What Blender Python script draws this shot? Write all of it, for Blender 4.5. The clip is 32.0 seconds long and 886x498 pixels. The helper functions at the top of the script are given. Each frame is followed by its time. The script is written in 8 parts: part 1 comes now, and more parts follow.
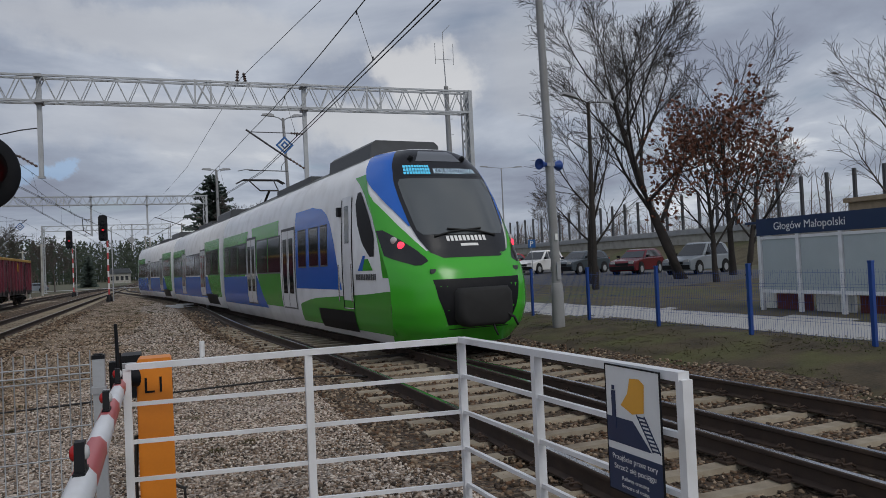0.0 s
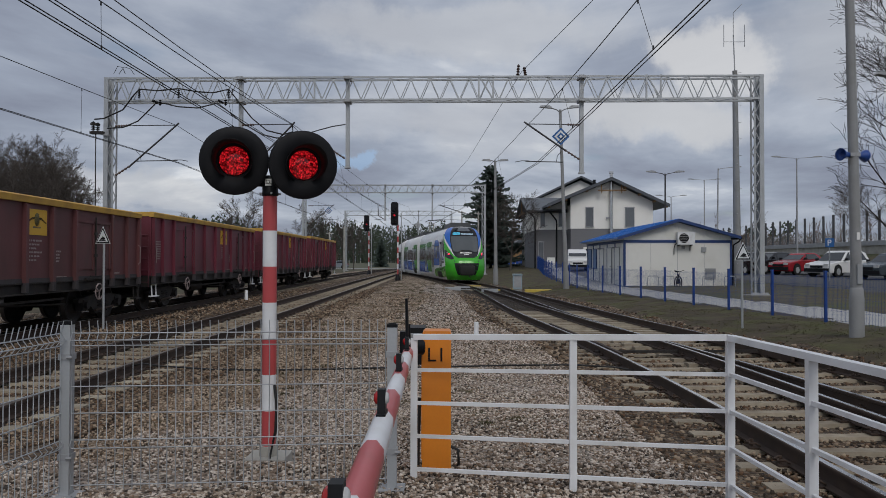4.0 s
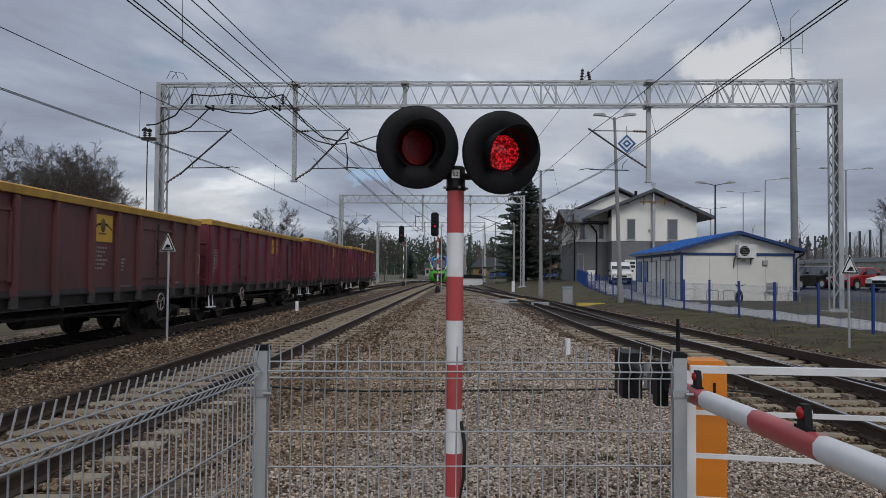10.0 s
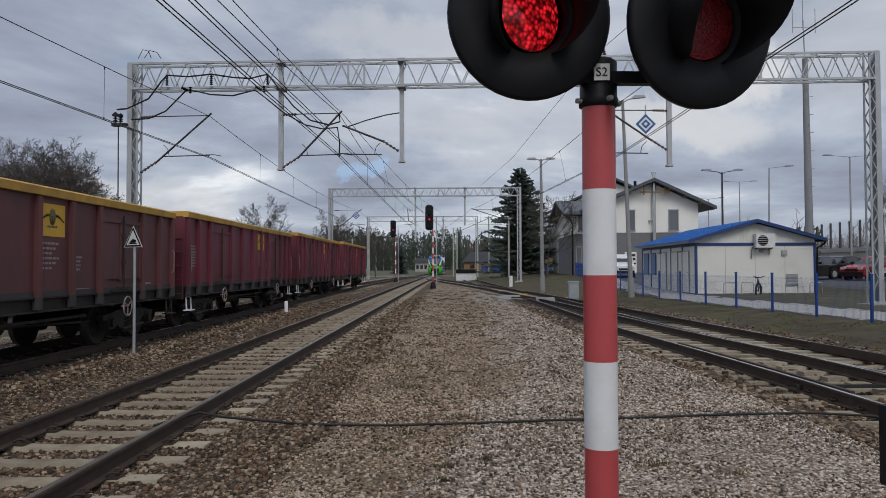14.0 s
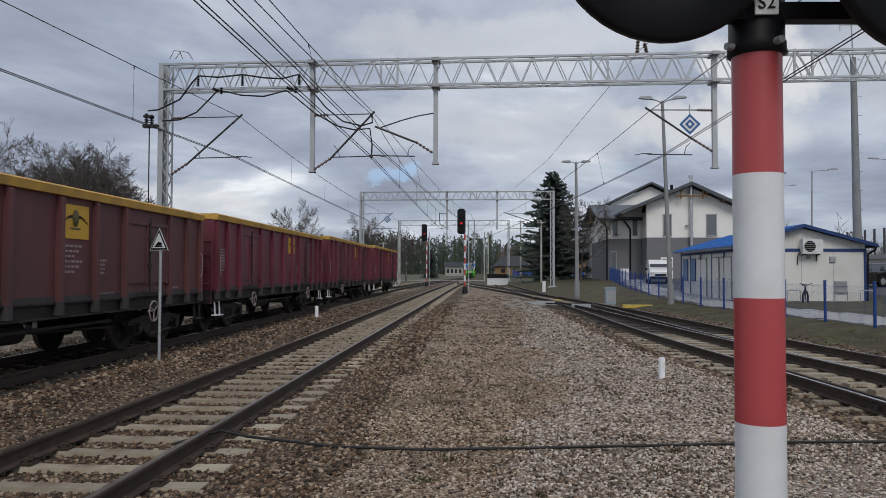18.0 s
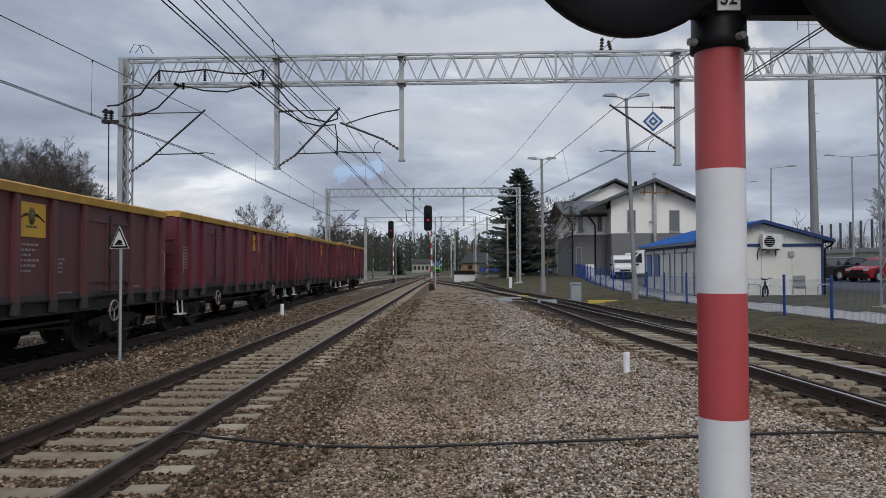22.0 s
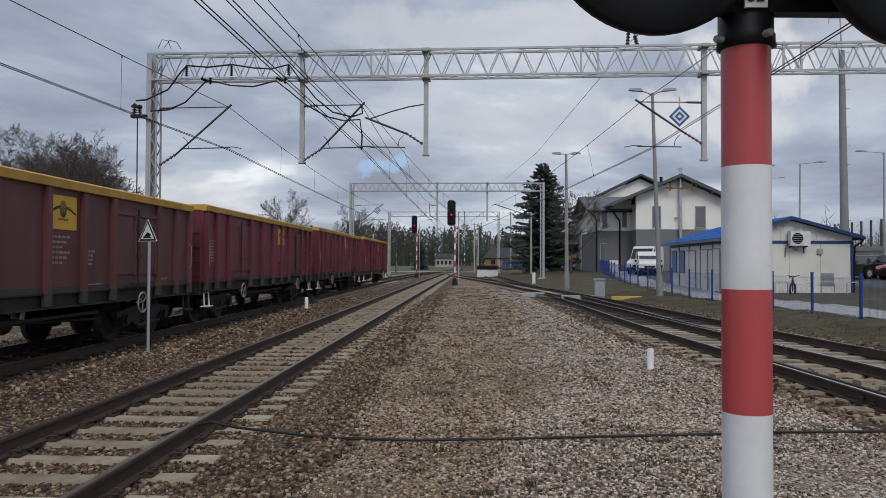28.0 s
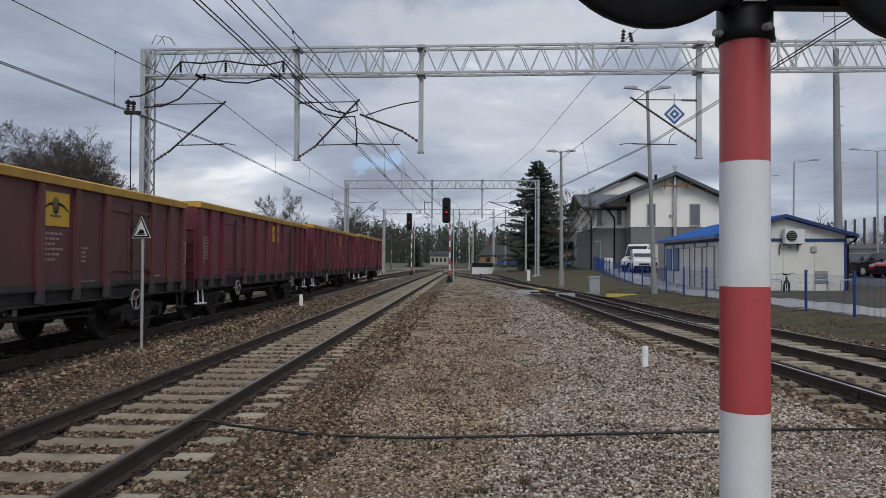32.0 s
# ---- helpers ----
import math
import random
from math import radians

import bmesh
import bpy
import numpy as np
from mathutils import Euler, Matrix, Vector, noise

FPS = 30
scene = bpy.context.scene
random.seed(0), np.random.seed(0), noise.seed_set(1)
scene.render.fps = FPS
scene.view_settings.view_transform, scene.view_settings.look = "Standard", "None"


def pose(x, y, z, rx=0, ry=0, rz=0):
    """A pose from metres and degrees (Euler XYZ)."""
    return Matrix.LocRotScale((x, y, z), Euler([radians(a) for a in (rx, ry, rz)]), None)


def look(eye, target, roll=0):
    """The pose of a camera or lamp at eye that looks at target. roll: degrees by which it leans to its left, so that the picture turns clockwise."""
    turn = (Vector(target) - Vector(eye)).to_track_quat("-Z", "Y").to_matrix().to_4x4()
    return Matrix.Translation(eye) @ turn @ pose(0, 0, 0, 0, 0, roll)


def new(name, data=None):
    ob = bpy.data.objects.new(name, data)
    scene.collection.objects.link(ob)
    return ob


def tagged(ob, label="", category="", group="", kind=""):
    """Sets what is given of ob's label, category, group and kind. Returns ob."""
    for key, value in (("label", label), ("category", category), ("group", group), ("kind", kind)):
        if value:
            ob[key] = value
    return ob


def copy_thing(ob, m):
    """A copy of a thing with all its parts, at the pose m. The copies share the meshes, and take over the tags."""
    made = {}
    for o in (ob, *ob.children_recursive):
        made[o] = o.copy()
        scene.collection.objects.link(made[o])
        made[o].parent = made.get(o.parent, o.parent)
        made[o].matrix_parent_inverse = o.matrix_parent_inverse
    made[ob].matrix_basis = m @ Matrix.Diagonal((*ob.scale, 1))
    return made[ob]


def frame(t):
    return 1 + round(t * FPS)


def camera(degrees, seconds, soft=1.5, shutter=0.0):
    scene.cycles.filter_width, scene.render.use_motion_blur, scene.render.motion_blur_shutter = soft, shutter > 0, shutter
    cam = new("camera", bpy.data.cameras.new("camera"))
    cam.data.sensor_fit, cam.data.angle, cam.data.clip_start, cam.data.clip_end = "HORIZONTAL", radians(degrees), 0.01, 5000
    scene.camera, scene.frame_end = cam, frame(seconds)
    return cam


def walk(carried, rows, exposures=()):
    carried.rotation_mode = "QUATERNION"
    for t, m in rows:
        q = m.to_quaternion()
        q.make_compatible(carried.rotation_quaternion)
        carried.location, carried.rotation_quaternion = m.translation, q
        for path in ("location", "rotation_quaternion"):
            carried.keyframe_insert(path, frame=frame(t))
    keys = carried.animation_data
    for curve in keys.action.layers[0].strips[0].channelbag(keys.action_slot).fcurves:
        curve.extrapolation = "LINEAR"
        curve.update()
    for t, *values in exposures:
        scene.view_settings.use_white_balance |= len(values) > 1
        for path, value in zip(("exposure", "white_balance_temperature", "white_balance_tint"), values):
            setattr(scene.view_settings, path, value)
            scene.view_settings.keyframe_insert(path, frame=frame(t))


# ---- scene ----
cam = camera(62.1, 32.0, 0.6)
PATH = [
    (0, (2.149, -3.740, 1.559), (2.848, -1.866, 1.601), -2.58),
    (0.5, (2.208, -3.657, 1.563), (2.653, -1.708, 1.624), -1.28),
    (1, (2.184, -3.615, 1.555), (2.493, -1.640, 1.605), -0.71),
    (1.5, (2.188, -3.628, 1.551), (2.411, -1.641, 1.597), -0.34),
    (2, (2.188, -3.654, 1.554), (2.361, -1.662, 1.598), -0.06),
    (2.5, (2.187, -3.732, 1.553), (2.301, -1.736, 1.597), 0.36),
    (3, (2.105, -3.864, 1.548), (2.163, -1.865, 1.565), 0.33),
    (3.5, (2.094, -3.939, 1.552), (2.108, -1.939, 1.552), 0.25),
    (4, (2.129, -3.952, 1.550), (2.112, -1.953, 1.582), 0.13),
    (4.5, (2.144, -3.970, 1.551), (2.121, -1.970, 1.585), -0.49),
    (6.5, (2.163, -3.980, 1.548), (2.129, -1.981, 1.590), -0.44),
    (7, (2.091, -3.975, 1.546), (2.087, -1.975, 1.588), 0.03),
    (7.5, (1.890, -3.964, 1.541), (1.926, -1.964, 1.565), 0.10),
    (8, (1.751, -3.841, 1.526), (1.748, -1.842, 1.558), 0.05),
    (8.5, (1.580, -3.660, 1.529), (1.549, -1.661, 1.574), 0.56),
    (9, (1.264, -3.487, 1.537), (1.215, -1.487, 1.540), 0.61),
    (9.5, (1.024, -3.229, 1.515), (0.915, -1.232, 1.538), 0.52),
    (10, (0.795, -2.903, 1.526), (0.713, -0.905, 1.590), 0.58),
    (10.5, (0.551, -2.580, 1.565), (0.551, -0.581, 1.617), 0.22),
    (11, (0.472, -2.255, 1.555), (0.461, -0.256, 1.613), 0.19),
    (11.5, (0.403, -1.925, 1.565), (0.380, 0.073, 1.635), 0.44),
    (12, (0.291, -1.608, 1.564), (0.260, 0.390, 1.644), 0.09),
    (12.5, (0.300, -1.302, 1.540), (0.236, 0.695, 1.627), 0.04),
    (13, (0.326, -1.047, 1.540), (0.263, 0.951, 1.604), 0.43),
    (13.5, (0.238, -0.766, 1.529), (0.203, 1.234, 1.572), 0.27),
    (14, (0.206, -0.516, 1.527), (0.155, 1.483, 1.578), -0.20),
    (14.5, (0.240, -0.274, 1.560), (0.126, 1.722, 1.611), 0.25),
    (15, (0.151, -0.062, 1.540), (0.001, 1.932, 1.576), 0.52),
    (15.5, (0.104, 0.138, 1.554), (-0.044, 2.132, 1.600), 0.29),
    (17.5, (0.032, 0.234, 1.553), (-0.099, 2.229, 1.613), 0.31),
    (18, (0.048, 0.220, 1.559), (-0.085, 2.214, 1.621), 0.16),
    (18.5, (0.056, 0.217, 1.562), (-0.067, 2.212, 1.605), 0.11),
    (19, (0.056, 0.223, 1.563), (-0.062, 2.219, 1.614), -0.05),
    (19.5, (0.057, 0.214, 1.561), (-0.073, 2.209, 1.623), 0.01),
    (20, (0.048, 0.225, 1.560), (-0.090, 2.219, 1.619), 0.06),
    (20.5, (0.039, 0.240, 1.556), (-0.079, 2.235, 1.621), -0.03),
    (21, (0.048, 0.241, 1.561), (-0.025, 2.239, 1.628), -0.26),
    (21.5, (0.051, 0.257, 1.555), (0.020, 2.256, 1.617), -0.26),
    (22, (0.054, 0.246, 1.560), (0.011, 2.245, 1.613), -0.19),
    (22.5, (0.053, 0.254, 1.557), (-0.014, 2.253, 1.599), -0.54),
    (23, (0.049, 0.244, 1.557), (-0.020, 2.243, 1.596), -0.61),
    (23.5, (0.042, 0.255, 1.554), (-0.033, 2.253, 1.597), -0.54),
    (24, (0.055, 0.247, 1.554), (-0.031, 2.245, 1.595), -0.44),
    (24.5, (0.061, 0.238, 1.561), (-0.032, 2.236, 1.604), -0.26),
    (25, (0.054, 0.230, 1.561), (-0.037, 2.227, 1.607), 0.03),
    (25.5, (0.044, 0.234, 1.558), (-0.046, 2.231, 1.600), 0.21),
    (27.5, (0.039, 0.231, 1.554), (-0.065, 2.228, 1.586), 0.36),
    (28, (0.047, 0.214, 1.558), (-0.059, 2.211, 1.597), 0.23),
    (28.5, (0.046, 0.229, 1.555), (-0.060, 2.226, 1.591), 0.15),
    (29, (0.047, 0.220, 1.558), (-0.060, 2.217, 1.581), 0.23),
    (29.5, (0.040, 0.227, 1.558), (-0.067, 2.224, 1.578), 0.35),
    (30, (0.043, 0.241, 1.558), (-0.063, 2.238, 1.576), 0.39),
    (30.5, (0.032, 0.237, 1.555), (-0.076, 2.234, 1.567), 0.43),
    (31, (0.042, 0.247, 1.553), (-0.056, 2.245, 1.573), 0.40),
    (31.5, (0.042, 0.241, 1.557), (-0.051, 2.238, 1.589), 0.27),
    (32, (0.046, 0.240, 1.556), (-0.046, 2.237, 1.588), 0.30),
]
walk(cam, [(t, look(eye, target, roll)) for t, eye, target, roll in PATH], [(0.0, -0.15), (4.5, -0.16), (9.0, -0.1), (13.0, 0.0), (18.0, 0.1), (32.0, 0.1)])

# ---- world, sun, exposure ----
world = bpy.data.worlds.new("world")
scene.world = world
world.use_nodes = True
wn = world.node_tree
sky = wn.nodes.new("ShaderNodeTexSky")
sky.sky_type = "NISHITA"
sky.sun_disc = False
sky.sun_elevation, sky.sun_rotation = radians(44), radians(167)
sky_dim = wn.nodes.new("ShaderNodeVectorMath")
sky_dim.operation = "SCALE"
sky_dim.inputs["Scale"].default_value = 0.075
wn.links.new(sky.outputs[0], sky_dim.inputs[0])
# a broken layer of cloud, laid on a flat ceiling over the place
wco = wn.nodes.new("ShaderNodeTexCoord")
wsep = wn.nodes.new("ShaderNodeSeparateXYZ")
wn.links.new(wco.outputs["Generated"], wsep.inputs[0])


def wmath(op, a, b=0.0, c=None):
    nd = wn.nodes.new("ShaderNodeMath")
    nd.operation = op
    for i, v in enumerate((a, b) if c is None else (a, b, c)):
        if isinstance(v, (int, float)):
            nd.inputs[i].default_value = v
        else:
            wn.links.new(v, nd.inputs[i])
    return nd.outputs[0]


up = wmath("ADD", wmath("MAXIMUM", wsep.outputs[2], 0.0), 0.16)
wcom = wn.nodes.new("ShaderNodeCombineXYZ")
wn.links.new(wmath("DIVIDE", wsep.outputs[0], up), wcom.inputs[0])
wn.links.new(wmath("DIVIDE", wsep.outputs[1], up), wcom.inputs[1])
cl = wn.nodes.new("ShaderNodeTexNoise")
cl.inputs["Scale"].default_value, cl.inputs["Detail"].default_value, cl.inputs["Roughness"].default_value = 0.8, 8, 0.56
cl.inputs["Distortion"].default_value = 0.3
wof = wn.nodes.new("ShaderNodeVectorMath")
wof.inputs[1].default_value = (4.1, -1.7, 0.0)
wn.links.new(wcom.outputs[0], wof.inputs[0])
wn.links.new(wof.outputs[0], cl.inputs["Vector"])
cr = wn.nodes.new("ShaderNodeValToRGB")
els = cr.color_ramp.elements
els[0].position, els[0].color = 0.33, (0.24, 0.263, 0.345, 1)
els[1].position, els[1].color = 0.65, (0.84, 0.865, 0.90, 1)
e = els.new(0.47)
e.color = (0.355, 0.40, 0.495, 1)
e = els.new(0.58)
e.color = (0.53, 0.575, 0.66, 1)
wn.links.new(cl.outputs[0], cr.inputs[0])
gap = wn.nodes.new("ShaderNodeTexNoise")
gap.inputs["Scale"].default_value, gap.inputs["Detail"].default_value = 1.7, 4
wn.links.new(wcom.outputs[0], gap.inputs["Vector"])
gr = wn.nodes.new("ShaderNodeMapRange")
gr.inputs["From Min"].default_value, gr.inputs["From Max"].default_value = 0.60, 0.74
gr.inputs["To Min"].default_value, gr.inputs["To Max"].default_value = 0.95, 0.45
wn.links.new(gap.outputs[0], gr.inputs[0])
wmix = wn.nodes.new("ShaderNodeMix")
wmix.data_type = "RGBA"
wn.links.new(gr.outputs[0], wmix.inputs["Factor"])
wn.links.new(sky_dim.outputs[0], wmix.inputs["A"])
wn.links.new(cr.outputs[0], wmix.inputs["B"])
# heaped white clouds and one blue gap over the far end of the line; bearings as side and height over forward
fwd = wmath("MAXIMUM", wsep.outputs[1], 0.05)
bump_n = wn.nodes.new("ShaderNodeTexNoise")
bump_n.inputs["Scale"].default_value, bump_n.inputs["Detail"].default_value, bump_n.inputs["Roughness"].default_value = 7.0, 7, 0.62
wn.links.new(wco.outputs["Generated"], bump_n.inputs["Vector"])
bump_s = wn.nodes.new("ShaderNodeSeparateColor")
wn.links.new(bump_n.outputs["Color"], bump_s.inputs[0])
bu = wmath("ADD", wmath("DIVIDE", wsep.outputs[0], fwd), wmath("MULTIPLY", wmath("SUBTRACT", bump_s.outputs[0], 0.5), 0.30))
bv = wmath("ADD", wmath("DIVIDE", wsep.outputs[2], fwd), wmath("MULTIPLY", wmath("SUBTRACT", bump_s.outputs[1], 0.5), 0.16))


def heap(u0, v0, ru, rv, amount):
    """One cloud heap: how much of it covers each bearing."""
    du, dv = wmath("DIVIDE", wmath("SUBTRACT", bu, u0), ru), wmath("DIVIDE", wmath("SUBTRACT", bv, v0), rv)
    r2 = wmath("ADD", wmath("MULTIPLY", du, du), wmath("MULTIPLY", dv, dv))
    nd = wn.nodes.new("ShaderNodeMapRange")
    nd.interpolation_type = "SMOOTHSTEP"
    nd.inputs["From Min"].default_value, nd.inputs["From Max"].default_value = 0.25, 1.25
    nd.inputs["To Min"].default_value, nd.inputs["To Max"].default_value = amount, 0.0
    wn.links.new(r2, nd.inputs[0])
    return nd.outputs[0]


def tint(below, cover, color):
    nd = wn.nodes.new("ShaderNodeMix")
    nd.data_type = "RGBA"
    wn.links.new(cover, nd.inputs["Factor"])
    wn.links.new(below, nd.inputs["A"])
    nd.inputs["B"].default_value = (*color, 1)
    return nd.outputs["Result"]


seen_sky = wmix.outputs["Result"]
for u0, v0, ru, rv, amount, color in (
        (0.02, 0.31, 0.26, 0.05, 0.6, (0.60, 0.62, 0.66)), (0.36, 0.27, 0.09, 0.055, 0.8, (0.72, 0.725, 0.74)),
        (0.30, 0.19, 0.14, 0.04, 0.75, (0.66, 0.67, 0.69)), (0.10, 0.18, 0.18, 0.04, 0.4, (0.56, 0.58, 0.62)),
        (-0.05, 0.20, 0.16, 0.035, 0.4, (0.55, 0.57, 0.62)), (-0.42, 0.10, 0.14, 0.03, 0.5, (0.60, 0.61, 0.63)), (0.62, 0.30, 0.2, 0.09, 0.5, (0.55, 0.57, 0.61)),
        (-0.139, 0.142, 0.024, 0.016, 0.42, (0.38, 0.62, 0.94))):
    seen_sky = tint(seen_sky, heap(u0, v0, ru, rv, amount), color)
wn.links.new(seen_sky, wn.nodes["Background"].inputs[0])
wn.nodes["Background"].inputs[1].default_value = 1.0
sun = new("sun", bpy.data.lights.new("sun", "SUN"))
sun.data.energy, sun.data.angle, sun.data.color = 1.25, radians(25), (1, 0.96, 0.9)
sun.matrix_world = look((14, -60, 60), (0, 0, 0))

# ---- mesh helpers ----
class MB:
    """Gathers vertices and faces of one mesh."""
    def __init__(self):
        self.v, self.f, self.s, self.mi = [], [], [], []

    def add(self, vs, fs, smooth=False, mi=0):
        n = len(self.v)
        self.v += [tuple(p) for p in vs]
        self.f += [tuple(i + n for i in f) for f in fs]
        self.s += [smooth] * len(fs)
        self.mi += [mi] * len(fs)
        return self

    def box(self, x0, y0, z0, x1, y1, z1, m=None, mi=0):
        vs = [Vector((x, y, z)) for z in (z0, z1) for y in (y0, y1) for x in (x0, x1)]
        if m is not None:
            vs = [m @ p for p in vs]
        return self.add(vs, [(0, 2, 3, 1), (4, 5, 7, 6), (0, 1, 5, 4), (2, 6, 7, 3), (0, 4, 6, 2), (1, 3, 7, 5)], False, mi)

    def bar(self, a, b, w, h=None, mi=0):
        """A square bar from a to b."""
        a, b = Vector(a), Vector(b)
        h = w if h is None else h
        d = b - a
        m = Matrix.Translation(a) @ d.to_track_quat("Z", "Y").to_matrix().to_4x4()
        return self.box(-w / 2, -h / 2, 0, w / 2, h / 2, d.length, m, mi)

    def tube(self, a, b, r0, r1=None, n=8, caps=True, mi=0):
        a, b = Vector(a), Vector(b)
        r1 = r0 if r1 is None else r1
        q = (b - a).to_track_quat("Z", "Y").to_matrix()
        ring = [Vector((math.cos(2 * math.pi * i / n), math.sin(2 * math.pi * i / n), 0)) for i in range(n)]
        vs = [a + q @ (p * r0) for p in ring] + [b + q @ (p * r1) for p in ring]
        self.add(vs, [(i, (i + 1) % n, n + (i + 1) % n, n + i) for i in range(n)], True, mi)
        if caps:
            self.add(vs[:n], [tuple(reversed(range(n)))], False, mi)
            self.add(vs[n:], [tuple(range(n))], False, mi)
        return self

    def path(self, pts, r, n=6, mi=0):
        """A round rod along points; r may be one radius or one for each point."""
        pts = [Vector(p) for p in pts]
        rs = r if isinstance(r, (list, tuple)) else [r] * len(pts)
        vs = []
        for i, p in enumerate(pts):
            d = (pts[min(i + 1, len(pts) - 1)] - pts[max(i - 1, 0)]).normalized()
            up = Vector((0, 0, 1)) if abs(d.z) < 0.95 else Vector((0, 1, 0))
            sx = d.cross(up).normalized()
            sy = sx.cross(d)
            vs += [p + rs[i] * (math.cos(2 * math.pi * k / n) * sx + math.sin(2 * math.pi * k / n) * sy) for k in range(n)]
        fs = [(i * n + k, i * n + (k + 1) % n, (i + 1) * n + (k + 1) % n, (i + 1) * n + k) for i in range(len(pts) - 1) for k in range(n)]
        self.add(vs, fs, True, mi)
        m = len(pts) - 1
        return self.add(vs[:n] + vs[m * n:], [tuple(range(n)), tuple(reversed(range(n, 2 * n)))], False, mi)

    def sweep(self, prof, pts, closed=True, mi=0, smooth=False):
        """A section (across, up) swept along points with level sides."""
        pts = [Vector(p) for p in pts]
        n, vs = len(prof), []
        for i, p in enumerate(pts):
            d = pts[min(i + 1, len(pts) - 1)] - pts[max(i - 1, 0)]
            r = Vector((d.y, -d.x, 0)).normalized()
            vs += [p + r * a + Vector((0, 0, b)) for a, b in prof]
        e = n if closed else n - 1
        fs = [(i * n + k, (i + 1) * n + k, (i + 1) * n + (k + 1) % n, i * n + (k + 1) % n) for i in range(len(pts) - 1) for k in range(e)]
        self.add(vs, fs, smooth, mi)
        if closed:
            m = len(pts) - 1
            self.add(vs[:n] + vs[m * n:], [tuple(range(n)), tuple(reversed(range(n, 2 * n)))], False, mi)
        return self

    def prism(self, poly, depth, m=None, mi=0):
        """A polygon in x, z drawn out along y."""
        n = len(poly)
        vs = [Vector((x, y, z)) for y in (0, depth) for x, z in poly]
        if m is not None:
            vs = [m @ p for p in vs]
        return self.add(vs, [tuple(range(n)), tuple(reversed(range(n, 2 * n)))] + [((i + 1) % n, i, n + i, n + (i + 1) % n) for i in range(n)], False, mi)

    def lathe(self, prof, m=None, n=24, mi=0):
        """A profile (radius, height) turned about z."""
        vs = [Vector((r * math.cos(2 * math.pi * i / n), r * math.sin(2 * math.pi * i / n), h)) for r, h in prof for i in range(n)]
        if m is not None:
            vs = [m @ p for p in vs]
        return self.add(vs, [(j * n + i, j * n + (i + 1) % n, (j + 1) * n + (i + 1) % n, (j + 1) * n + i) for j in range(len(prof) - 1) for i in range(n)], True, mi)

    def mesh(self, name, *mats):
        me = bpy.data.meshes.new(name)
        me.from_pydata(self.v, [], self.f)
        for m in mats:
            me.materials.append(m)
        me.polygons.foreach_set("use_smooth", self.s)
        if len(mats) > 1:
            me.polygons.foreach_set("material_index", self.mi)
        me.update()
        return me


def part(name, mb, material, parent=None, label=""):
    """One mesh object under a thing or a part. mb: an MB, or a mesh."""
    mats = material if isinstance(material, (list, tuple)) else (material,)
    ob = new(name, mb.mesh(name, *mats) if isinstance(mb, MB) else mb)
    if parent is not None:
        ob.parent = parent
    if label:
        tagged(ob, label)
    return ob


def thing(name, m, label, category, group=""):
    ob = new(name)
    ob.empty_display_size = 0.2
    ob.matrix_basis = m
    return tagged(ob, label, category, group)


